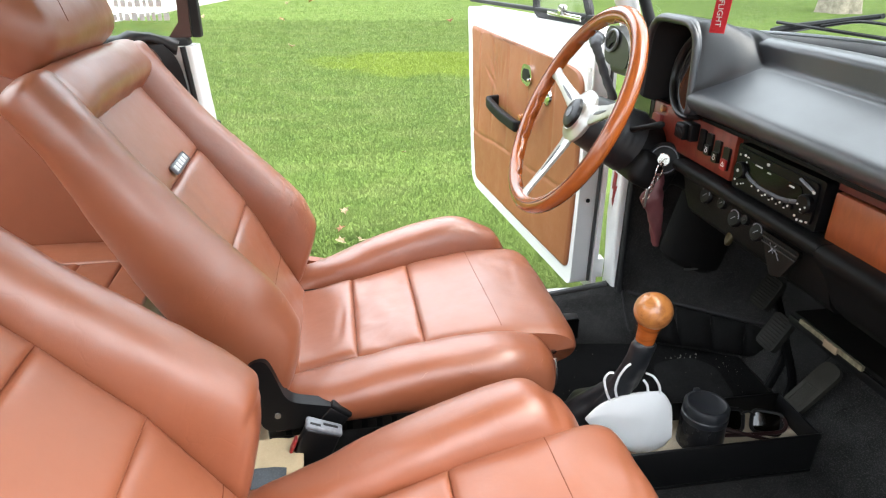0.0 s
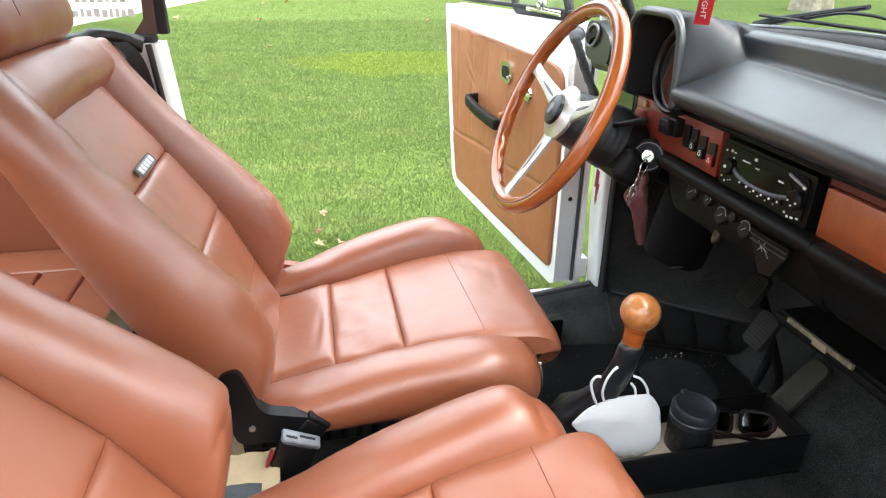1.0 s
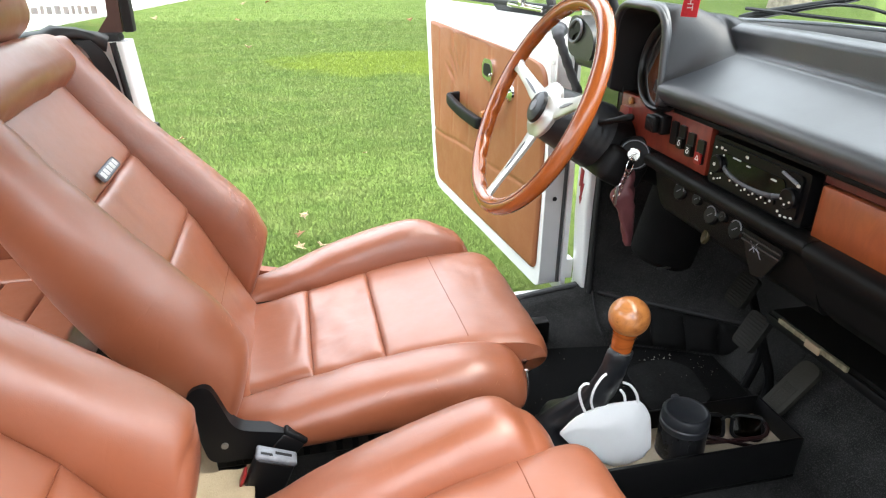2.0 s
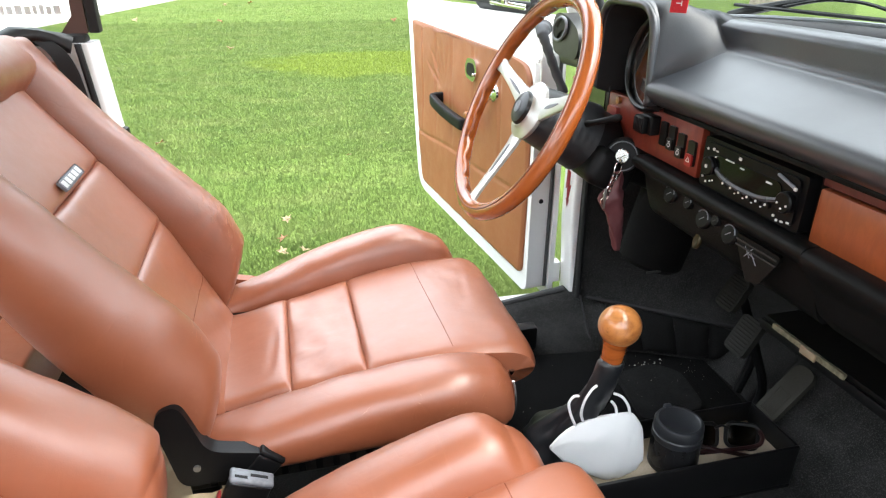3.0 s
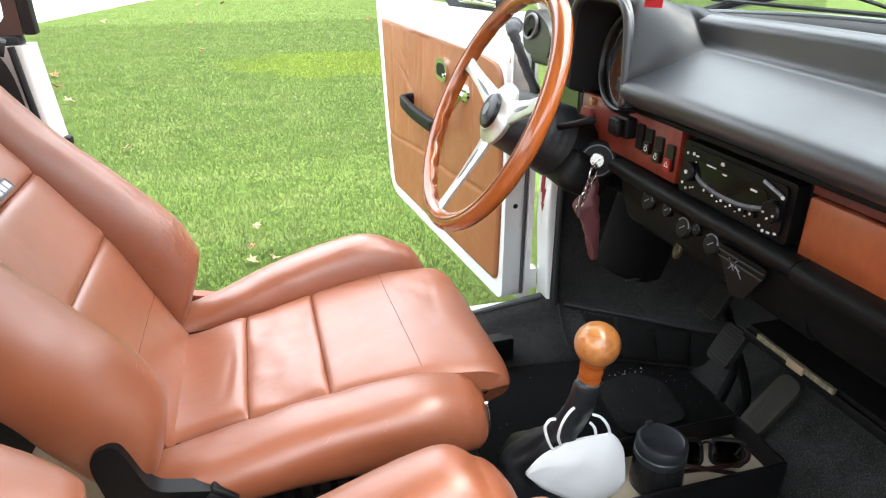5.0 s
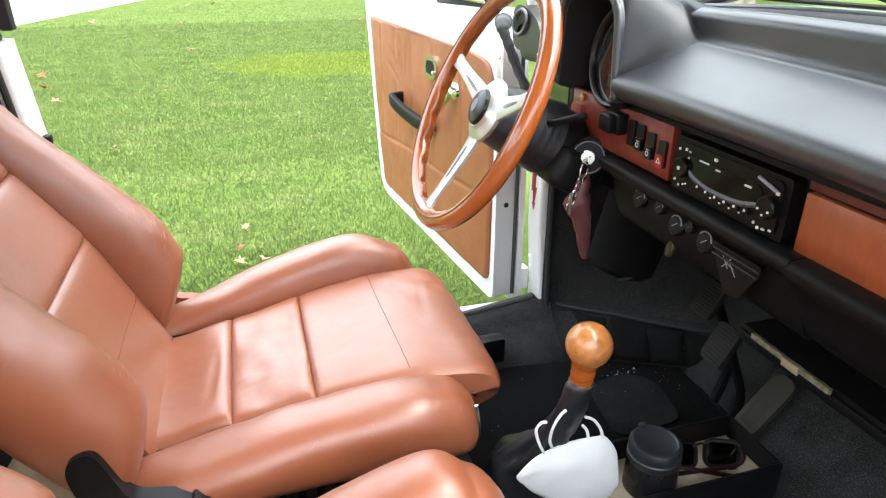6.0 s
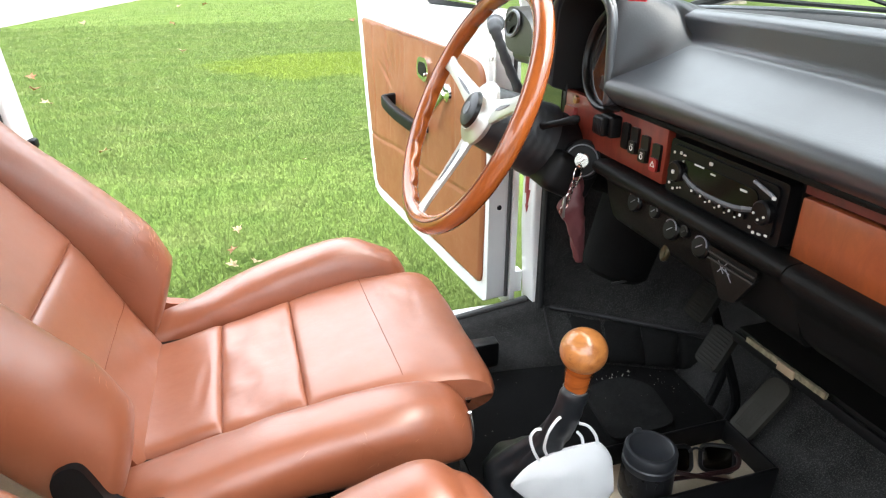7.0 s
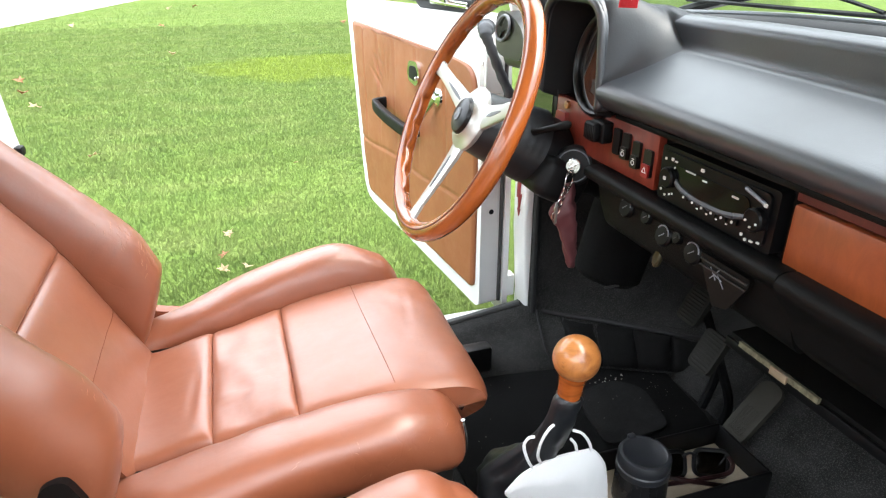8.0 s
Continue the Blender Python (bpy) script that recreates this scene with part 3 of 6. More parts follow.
SCREEN = [(0.668, 0.60), (0.728, 0.42), (0.752, 0.2), (0.757, 0), (0.752, -0.2), (0.728, -0.42), (0.668, -0.60)]
base_line = spline(SCREEN, 40)
bm = bmesh.new()
tube(bm, [(x - 0.002, y, 0.977 - 0.10 * y * y) for x, y in base_line], 0.0175, 12)
cpart("windscreen_base_seal", bm, RUBBER)
bm = bmesh.new()
tube(bm, [(x + 0.016, y * 1.01, 0.9955 - 0.10 * y * y) for x, y in base_line], 0.0035, 8)
cpart("cowl_lip", bm, GREY, "pale edge of the scuttle under the glass")
bm = bmesh.new()
rows = []
for f in np.linspace(0, 1, 8):
    rows.append([(x + 0.004 - 0.30 * f, y * (1 - 0.08 * f), 0.965 + 0.43 * f) for x, y in base_line])
loft(bm, rows, closed=False)
pane = cpart("windscreen", bm, GLASS, "clear curved windscreen")
pane.visible_shadow = False
# cowl and bonnet outside the glass
bm = bmesh.new()
rows = []
for x, z, k in ((0.0, 0.95, 1.0), (0.005, 0.972, 1.0), (0.012, 0.974, 1.0), (0.03, 0.955, 1.0), (0.10, 0.915, 0.98), (0.35, 0.80, 0.9), (0.75, 0.62, 0.75), (1.0, 0.45, 0.6)):
    rows.append([(bx + 0.012 + x, y * k * 1.08, z - 0.03 * (abs(y) / 0.6) ** 2) for bx, y in base_line])
low = [[(x, y, z - 0.01) for x, y, z in r] for r in rows]
loft(bm, [r + list(reversed(q)) for r, q in zip(rows, low)])
cpart("bonnet", bm, PAINT)
# rear quarter: inner trim, B-post, outer skin
bm = bmesh.new()
box(bm, (-1.32, 0.652, FLOOR), (-0.375, 0.674, 0.90), 0.008)
uneven(bm, 0.004, 0.15)
cpart("quarter_trim", bm, LEATHER_DARK, "brown leather rear side trim")
bm = bmesh.new()
box(bm, (-1.32, -0.640, FLOOR), (-0.44, -0.618, 0.90), 0.008)
cpart("quarter_trim", bm, LEATHER_DARK)
for s in (1, -1):
    bm = bmesh.new()
    rings = []
    for z, dx in ((0.24, 0.10), (0.40, 0.06), (0.6, 0.03), (0.78, 0.012), (0.93, 0.0)):
        rings.append([(px + dx, s * py, z) for px, py in rounded([(-0.372, 0.645), (-0.330, 0.645), (-0.318, 0.70), (-0.372, 0.71)], 0.010, 3)])
    loft(bm, rings)
    cpart("door_post", bm, PAINT, "white door post")
    bm = bmesh.new()
    tube(bm, [(-0.345 + d, s * 0.640, z) for z, d in ((0.30, 0.085), (0.5, 0.047), (0.7, 0.02), (0.93, 0.0))], 0.006, 8)
    cpart("door_seal", bm, RUBBER)
    bm = bmesh.new()
    box(bm, (-1.35, 0.700 if s > 0 else -0.715, 0.24), (-0.365, 0.715 if s > 0 else -0.700, 0.925), 0.006)
    cpart("rear_quarter_panel", bm, PAINT)
    bm = bmesh.new()
    box(bm, (-1.3, 0.655 if s > 0 else -0.70, 0.925), (-0.335, 0.70 if s > 0 else -0.655, 0.945), 0.008)
    cpart("waist_rail", bm, RUBBER, "black rubber waist rail")
bm = bmesh.new()
box(bm, (-1.36, -0.70, FLOOR), (-1.30, 0.70, 0.92), 0.02)
cpart("rear_bulkhead", bm, LEATHER_DARK)
# striker and hinge
bm = bmesh.new()
box(bm, (-0.314, 0.668, 0.750), (-0.298, 0.694, 0.768), 0.005)
cpart("door_striker", bm, BLACK)
for z in (0.335, 0.70):
    bm = bmesh.new()
    box(bm, (0.622, 0.690, z - 0.028), (0.652, 0.72, z + 0.028), 0.003)
    lathe(bm, [(0.0, -0.036), (0.011, -0.036), (0.011, 0.036), (0.0, 0.036)], 14, pose(0.626, 0.720, z))
    lathe(bm, [(0.0, 0.036), (0.014, 0.036), (0.014, 0.043), (0.0, 0.044)], 14, pose(0.626, 0.720, z))
    cpart("door_hinge", bm, PAINT, "white painted door hinge")
# quarter window, half raised, with its brown and black front channel
bm = bmesh.new()
box(bm, (-1.0, 0.672, 0.93), (-0.34, 0.676, 1.25), 0.0)
pane = cpart("quarter_glass", bm, GLASS, "rear side window glass with white lettering")
pane.visible_shadow = False
bm = bmesh.new()
loft(bm, [[(-0.375, 0.668, 0.945), (-0.330, 0.668, 0.945), (-0.330, 0.690, 0.945), (-0.375, 0.690, 0.945)],
          [(-0.352, 0.668, 0.975), (-0.330, 0.668, 0.975), (-0.330, 0.690, 0.975), (-0.352, 0.690, 0.975)],
          [(-0.340, 0.668, 1.25), (-0.318, 0.668, 1.25), (-0.318, 0.690, 1.25), (-0.340, 0.690, 1.25)]])
cpart("window_channel", bm, grained("brown_channel", (0.10, 0.055, 0.045), 0.4), "brown window channel")
bm = bmesh.new()
box(bm, (-0.328, 0.666, 0.945), (-0.310, 0.694, 1.25), 0.003)
cpart("window_rubber", bm, RUBBER)
# lettering on the quarter glass stands as plain bars
bm = bmesh.new()
for z, x0, x1, h in ((0.978, -0.48, -0.375, 0.016), (1.004, -0.47, -0.385, 0.014)):
    x = x0
    rngb = random.Random(int(z * 1000))
    while x < x1:
        w = rngb.uniform(0.006, 0.012)
        box(bm, (x, 0.6705, z), (x + w, 0.6715, z + h * rngb.uniform(0.7, 1.0)))
        x += w + 0.004
cpart("window_lettering", bm, MARK, "white lettering bars on the glass")
# belt at the post
bm = bmesh.new()
rings = []
for x, y, z in spline([(-0.398, 0.640, 0.935), (-0.372, 0.632, 0.905), (-0.358, 0.630, 0.83), (-0.335, 0.612, 0.60), (-0.30, 0.60, 0.36)], 24):
    rings.append([(x - 0.015, y - 0.001, z), (x + 0.015, y - 0.001, z), (x + 0.015, y + 0.001, z), (x - 0.015, y + 0.001, z)])
loft(bm, rings)
belt = part("seat_belt", bm, RUBBER)
tagged(belt, "black webbing seat belt hanging at the door post", "seat belt")
# frame cover of the hood, lying along the waist behind the post
bm = bmesh.new()
pts = spline([(-0.36, 0.66, 0.925), (-0.42, 0.645, 0.945), (-0.52, 0.63, 0.925), (-0.7, 0.62, 0.93), (-1.0, 0.60, 0.94)], 20)
tube(bm, pts, [0.012 + 0.008 * math.sin(2 + 7 * i / 20) ** 2 for i in range(20)], 10)
uneven(bm, 0.006, 0.03)
tagged(part("hood_edge", bm, BOOT), "black fabric edge of the hood along the waist", "hood")

# soft top, raised: canvas over the cabin, sides behind the doors, rear slope
HOOD = carpet("hood_canvas", (0.035, 0.034, 0.032), (0.06, 0.06, 0.058), 0.2)
soft_top = thing("soft_top", Matrix(), "dark canvas soft top raised over the cabin", "soft top", kind="structure")


def hood_row(x, z, half, rise):
    """An arch of canvas across the car and its underside."""
    out = [(x, half * math.sin(a), z + rise * (math.cos(a) - 0.2)) for a in np.linspace(-1.37, 1.37, 17)]
    return out + [(px, py * 0.985, pz - 0.022) for px, py, pz in reversed(out)]


bm = bmesh.new()
loft(bm, [hood_row(*r) for r in ((0.47, 1.395, 0.585, 0.03), (0.2, 1.415, 0.60, 0.045), (-0.3, 1.415, 0.61, 0.05), (-0.72, 1.38, 0.61, 0.045))])
part("hood_canvas", bm, HOOD, soft_top)
# unseen pale lining, added to bounce fill light down into the cabin
bm = bmesh.new()
loft(bm, [[(x, y, z - 0.026) for x, y, z in hood_row(*r)] for r in ((0.45, 1.395, 0.555, 0.03), (0.2, 1.415, 0.575, 0.045), (-0.3, 1.415, 0.585, 0.05), (-0.70, 1.38, 0.585, 0.045))])
part("headliner", bm, grained("headliner_vinyl", (0.62, 0.59, 0.53), 0.7, 0.3, vary=0.08), soft_top, "unseen pale headliner added to bounce light onto the seats")
bm = bmesh.new()
loft(bm, [[(x, y, z) for y in np.linspace(-0.59, 0.59, 9)] for x, z in ((-0.72, 1.38), (-1.06, 1.29), (-1.24, 1.11), (-1.34, 0.94))], closed=False)
bmesh.ops.solidify(bm, geom=bm.faces[:], thickness=0.003)
pane = part("rear_window", bm, GLASS, soft_top, "clear rear window")
pane.visible_shadow = False
for s in (1, -1):
    bm = bmesh.new()
    plate(bm, [(-0.33, 1.25), (-1.02, 1.25), (-1.19, 0.945), (-1.33, 0.945), (-1.24, 1.10), (-1.07, 1.28), (-0.8, 1.37), (-0.33, 1.415)], 0.012, Matrix(((1, 0, 0, 0), (0, 0, 1, s * 0.655 - 0.006), (0, 1, 0, 0), (0, 0, 0, 1))))
    for v in bm.verts:
        v.co.y -= s * 0.055 * max(0.0, (v.co.z - 1.2) / 0.2)
    part("hood_side", bm, HOOD, soft_top)

# rear bench: fluted cushion with a plain border, upright back
bench = thing("rear_bench", pose(-0.95, 0, FLOOR), "brown leather rear bench seat with fluted cushion", "seat")
bm = bmesh.new()
box(bm, (-0.33, -0.61, 0.0), (0.515, 0.648, 0.235), 0.012, 3)
part("bench_base", bm, CARPET, bench, "black carpeted base")
for k in range(9):
    bm = bmesh.new()
    x = 0.532 - k * 0.088
    box(bm, (x - 0.0875, -0.534, 0.19), (x, 0.534, 0.290), 0.008, 4)
    uneven(bm, 0.002, 0.1, k)
    part("bench_pad", bm, LEATHER, bench)
for s in (1, -1):
    bm = bmesh.new()
    box(bm, (-0.27, 0.535 if s > 0 else -0.616, 0.19), (0.532, 0.650 if s > 0 else -0.535, 0.288), 0.008, 4)
    uneven(bm, 0.002, 0.1, s)
    part("bench_border", bm, LEATHER, bench)
bm = bmesh.new()
box(bm, (-0.36, -0.61, 0.2), (-0.24, 0.645, 0.66), 0.05, 4)
part("bench_back", bm, LEATHER_DARK, bench)
# beige insulation on the floor behind the front seats
bm = bmesh.new()
bmesh.ops.create_grid(bm, x_segments=40, y_segments=80, size=0.5)
for v in bm.verts:
    x, y = -0.292 + v.co.x * 0.336, 0.215 + v.co.y * 0.66
    hump = 0.155 * max(0.0, 1 - max(0.0, abs(y) - 0.06) / 0.05) ** 0.6
    v.co = Vector((x, y, FLOOR + 0.02 + hump + 0.010 * noise.noise(v.co * 9)))
bmesh.ops.solidify(bm, geom=bm.faces[:], thickness=0.012)
uneven(bm, 0.004, 0.02)
tagged(part("floor_felt", bm, BEIGE), "rough beige felt over floor and tunnel between the seats", "floor felt")


# ---- front seats ----
def pad(curve, half_a, half_b, puff, depth=0.035, nu=30, nv=26, seed=0.0, crown=0.0, wrinkle=0.0012, tuck=None, edge=9, creases=()):
    """A stuffed leather panel along a curve in x and z, half_a to half_b wide, with tucked edges."""
    c = spline(curve, nu)
    top, low = [], []
    for i in range(nu):
        u = i / (nu - 1)
        d = c[min(i + 1, nu - 1)] - c[max(i - 1, 0)]
        d = d / np.linalg.norm(d)
        nrm = np.array([-d[1], d[0]])
        half = half_a + (half_b - half_a) * (u if tuck is None else math.sin(min(u / tuck, 1.0) * math.pi / 2)) - (0 if tuck is None or u < tuck else 0.035 * ((u - tuck) / (1 - tuck)) ** 1.5)
        row, back = [], []
        for j in range(nv):
            v = -1 + 2 * j / (nv - 1)
            v = math.copysign(abs(v) ** 0.8, v)
            eu, ev = 1 - abs(2 * u - 1) ** (7 if tuck is None else 24), 1 - abs(v) ** edge
            h = puff * (eu * ev) ** 0.6 - puff + crown * (1 - v * v)
            h += wrinkle * noise.noise((c[i][0] * 22 + seed, v * half * 22, seed * 3.3)) * eu * ev
            for x0, y0, x1, y1, deep, wide in creases:
                ex, ey = x1 - x0, y1 - y0
                f = min(max(((c[i][0] - x0) * ex + (v * half - y0) * ey) / (ex * ex + ey * ey), 0.0), 1.0)
                side = ((c[i][0] - x0) * ey - (v * half - y0) * ex) / math.hypot(ex, ey)
                off = math.hypot(c[i][0] - x0 - f * ex, v * half - y0 - f * ey)
                h += math.sin(math.pi * (0.15 + 0.7 * f)) * deep * (-math.exp(-(off / wide) ** 2) + 0.8 * math.exp(-((off - 2 * wide) / (1.6 * wide)) ** 2) * (1 if side > 0 else 0.3))
            q = c[i] + nrm * h
            p = c[i] - nrm * depth
            row.append((q[0], v * half, q[1]))
            back.append((p[0], v * half * 0.98, p[1]))
        top.append(row)
        low.append(back)
    bm = bmesh.new()
    loft(bm, [r + list(reversed(q)) for r, q in zip(top, low)])
    return bm


def roll(stations, seg=26, power=2.6, seed=0.0, wrinkle=0.002, ends=6, axis="y", end_push=0.75, steps=30, square=2.0):
    """A stuffed roll. Stations: centre x, y, z, half-width along the axis, half-height, and the tilt of the section about y (degrees)."""
    s = spline(stations, steps)
    full = [s[0]] * ends + list(s) + [s[-1]] * ends
    n = len(full)
    bm = bmesh.new()
    rings = []
    first, last = s[1][:3] - s[0][:3], s[-1][:3] - s[-2][:3]
    for i, (x, y, z, w, h, tilt) in enumerate(full):
        k = 1.0
        shift = np.zeros(3)
        if i < ends:
            f = math.sin((ends - i) / ends * math.pi / 2)
            k = max(1 - f ** square, 0.0004) ** (1 / square)
            shift = -first / np.linalg.norm(first) * f * min(w, h) * end_push
        elif i >= n - ends:
            f = math.sin((i - (n - ends - 1)) / ends * math.pi / 2)
            k = max(1 - f ** square, 0.0004) ** (1 / square)
            shift = last / np.linalg.norm(last) * f * min(w, h) * end_push
        t = radians(tilt)
        upx, upz = math.sin(t), math.cos(t)
        ring = []
        for a in np.linspace(0, 2 * math.pi, seg, endpoint=False):
            ca, sa = math.cos(a), math.sin(a)
            p1 = w * k * math.copysign(abs(ca) ** (2 / power), ca)
            p2 = h * k * math.copysign(abs(sa) ** (2 / power), sa)
            if axis == "y":
                ring.append((x + shift[0] + upx * p2, y + shift[1] + p1, z + shift[2] + upz * p2))
            else:
                ring.append((x + shift[0] + p2 * upz - p1 * upx, y + shift[1], z + shift[2] + p1 * upz + p2 * upx))
        rings.append(ring)
    loft(bm, rings)
    uneven(bm, wrinkle, 0.05, seed)
    uneven(bm, wrinkle * 0.4, 0.018, seed + 4)
    return bm


HINGE = Vector((-0.15, 0, 0.42))


def line(points, r=0.0012, n=48, on=None, m=None):
    """A thin seam through points, laid onto the skin of a part."""
    pts = [(m or Matrix()) @ Vector(map(float, p)) for p in spline(points, n)]
    if on is not None:
        pts = [on.closest_point_on_mesh(p) for p in pts]
        pts = [p + nrm * (-r * 0.35) for ok, p, nrm, i in pts]
    bm = bmesh.new()
    tube(bm, pts, r, 6)
    return bm


def marks(on, m, mid, spread, length, n, seed, r):
    """Fine scuffs or creases laid on a part round a place."""
    rng = random.Random(seed)
    bm = bmesh.new()
    for k in range(n):
        p = Vector((mid[i] + rng.gauss(0, 1) * spread[i] for i in range(3)))
        k1 = rng.uniform(0.3, 1.2)
        q = p + Vector((length[i] * k1 + rng.gauss(0, 0.004) for i in range(3)))
        c = p.lerp(q, 0.5) + Vector((rng.gauss(0, 0.05) * (q - p).length for i in range(3)))
        pts = []
        for w in spline([p, c, q], 14):
            ok, loc, nrm, face = on.closest_point_on_mesh(m @ Vector(map(float, w)))
            pts.append(loc - nrm * r * 0.45)
        tube(bm, pts, [max(r * math.sin(math.pi * (0.06 + 0.88 * t / 13)), 0.0001) for t in range(14)], 5)
    return bm


def seat(at, recline, label, tilt=Matrix(), sides=(1, -1), crest=1.0, low_end=0.092, nose=1.0):
    root = thing("front_seat", at, label, "seat", "front seats")
    back = Matrix.Translation(HINGE) @ Matrix.Rotation(radians(-recline), 4, "Y")

    def on_back(bm):
        """Backrest parts are drawn upright (x forward, z up the back), then reclined about the hinge."""
        bmesh.ops.transform(bm, matrix=back, verts=bm.verts[:])
        return bm

    def sp(name, bm, mat=LEATHER, label="", up=None, level=False):
        if not level:
            bmesh.ops.transform(bm, matrix=tilt, verts=bm.verts[:])
        return part(name, bm, mat, up or root, label, angle=60)

    # cushion panels, from the back to the front roll
    sp("cushion_panel", pad([(-0.225, 0.440), (-0.15, 0.443), (-0.11, 0.447), (-0.060, 0.461), (-0.033, 0.468)], 0.150, 0.150, 0.017, seed=1, creases=[(-0.062, -0.09, -0.052, 0.02, 0.0012, 0.006)]))
    sp("cushion_panel", pad([(-0.033, 0.462), (0.03, 0.474), (0.088, 0.487)], 0.152, 0.162, 0.012, seed=2, wrinkle=0.006, creases=[(-0.028, -0.044, 0.026, -0.059, 0.004, 0.006), (0.006, -0.128, 0.040, -0.100, 0.0016, 0.005), (-0.010, -0.115, 0.020, -0.090, 0.0016, 0.005), (0.02, 0.05, 0.05, -0.04, 0.002, 0.010)]))
    lip = [(0.28, 0.506), (0.330, 0.501), (0.362, 0.485), (0.374, 0.455), (0.362, 0.422), (0.33, 0.392)]
    lip = [(0.222 + (x - 0.222) * nose, z) for x, z in lip]
    front = sp("cushion_front", pad([(0.087, 0.487), (0.15, 0.498), (0.222, 0.506)] + lip, 0.162, 0.186, 0.012, depth=0.055, nu=60, nv=30, seed=4, tuck=0.72, wrinkle=0.002, edge=6, creases=[(0.10, -0.09, 0.21, -0.05, 0.0012, 0.004), (0.238, 0.12, 0.26, 0.02, 0.0012, 0.004), (0.29, -0.02, 0.31, 0.10, 0.001, 0.004)]))
    sp("seam", line([(0.229, -0.158, 0.500), (0.226, -0.08, 0.506), (0.224, 0.0, 0.506), (0.222, 0.08, 0.506), (0.222, 0.172, 0.499)], 0.0008, on=front, m=tilt), SEAM, up=front, level=True)
    low = 0.065 * (1 - nose)
    tall = [(-0.20, 0.204, 0.411 - low, 0.048, 0.026, 6), (-0.08, 0.213, 0.431 - low, 0.050, 0.046, 5), (0.05, 0.215, 0.456 - low / 3, 0.056, 0.073 * crest, 3), (0.20, 0.216, 0.475, 0.054, 0.087 * crest, 0), (0.295 - 0.15 * (1 - nose), 0.212, 0.460, 0.048, 0.074 * crest, -8)]
    flat = [(-0.165, -0.205, 0.408, 0.050, 0.034, 4), (-0.08, -0.212, 0.427, 0.056, 0.038, 4), (0.05, -0.215, 0.446, 0.058, 0.049, 3), (0.20, -0.214, 0.454, 0.058, 0.057, 0), (0.278, -0.206, 0.444, 0.056, 0.055, -8)]
    for st, s in ((tall, 1), (flat, -1)):
        b = sp("cushion_bolster", roll(st, seed=s * 2.0 + 5, power=2.6, steps=44, seg=36), LEATHER_WORN, label="worn side bolster of the cushion")
        if sides == (1, -1):
            tagged(sp("scuff_marks", marks(b, tilt, (0.22, s * 0.26, 0.47 if s < 0 else 0.53), (0.07, 0.01, 0.015), (0.012, 0.004, 0.010), 14, 7 + s, 0.0004), SCUFF, "pale fine scratches", up=b, level=True), kind="stuff")
    bm = bmesh.new()
    box(bm, (-0.20, -0.225, 0.375), (0.29, 0.225, 0.43), 0.02, 3)
    sp("seat_base", bm, BLACK, "black fabric-covered seat base")
    # backrest: three panels, top yoke, two bolsters, shell
    skins = []
    for z0, z1, n0, n1, k in ((-0.07, 0.225, 0.008, 0.083, 6), (0.225, 0.365, 0.083, 0.095, 7), (0.365, 0.545, 0.095, 0.105, 8)):
        skins.append(sp("backrest_panel", on_back(pad([(n1, z1), ((n0 + n1) / 2 - 0.001, (z0 + z1) / 2), (n0, z0)], 0.158, 0.158, 0.012, seed=k, wrinkle=0.002))))
    sp("seam", line([(0.057, -0.15, 0.10), (0.0625, 0.0, 0.102), (0.057, 0.15, 0.10)], 0.0010, on=skins[0], m=tilt @ back), SEAM, up=skins[0], level=True)
    sp("backrest_yoke", on_back(roll([(0.092, -0.176, 0.556, 0.046, 0.047, 0), (0.085, -0.12, 0.557, 0.046, 0.062, 0), (0.070, 0.0, 0.558, 0.046, 0.080, 0), (0.064, 0.10, 0.557, 0.046, 0.080, 0), (0.060, 0.20, 0.555, 0.046, 0.078, 0)], axis="z", power=3.4, square=2.8)))
    for s in (1, -1):
        o = 0.010 if s > 0 else 0.0
        stations = [(0.043 + o, s * 0.211, 0.108 if s < 0 else low_end, 0.052, 0.080 if s > 0 else 0.077, 90), (0.049 + o * 1.5, s * 0.212, 0.145, 0.054, 0.085 if s > 0 else 0.081, 90), (0.054 + o, s * 0.214, 0.20, 0.056, 0.084, 90), (0.050 + o, s * 0.214, 0.30, 0.056, 0.080, 90), (0.047 + o, s * 0.212, 0.42, 0.055, 0.077, 90), (0.055 + o / 2, s * 0.202, 0.558, 0.052, 0.085, 90)]
        if s < 0:  # slimmer towards the top, where the back of the shell slants forward
            stations[2:] = [(0.059, -0.216, 0.20, 0.054, 0.077, 90), (0.067, -0.217, 0.30, 0.052, 0.068, 90), (0.084, -0.216, 0.42, 0.051, 0.052, 90), (0.098, -0.213, 0.50, 0.050, 0.042, 90), (0.105, -0.208, 0.580, 0.049, 0.038, 90)]
        bm = roll(stations, power=2.7 if s > 0 else 2.2, seed=9 + s, steps=50, seg=40, end_push=0.6 if s < 0 else 0.5, ends=9, square=2.3 if s < 0 else 3.2)
        for v in bm.verts:
            v.co.z -= max(0.0, 0.120 - v.co.x) * 0.55 * min(max((0.24 - v.co.z) / 0.14, 0.0), 1.0)
        b = sp("backrest_bolster", on_back(bm), LEATHER_WORN, label="worn creased side bolster of the backrest")
        if sides == (1, -1):
            tagged(sp("scuff_marks", marks(b, tilt @ back, (0.14, s * 0.20, 0.13), (0.012, 0.022, 0.035), (0.004, 0.022, 0.016), 60 if s > 0 else 14, 4 + s, 0.00070 if s > 0 else 0.00040), SCUFF, "pale fine scratches", up=b, level=True), kind="stuff")
    bm = bmesh.new()
    box(bm, (-0.045, -0.190, 0.04), (0.012, 0.225, 0.590), 0.025, 4)
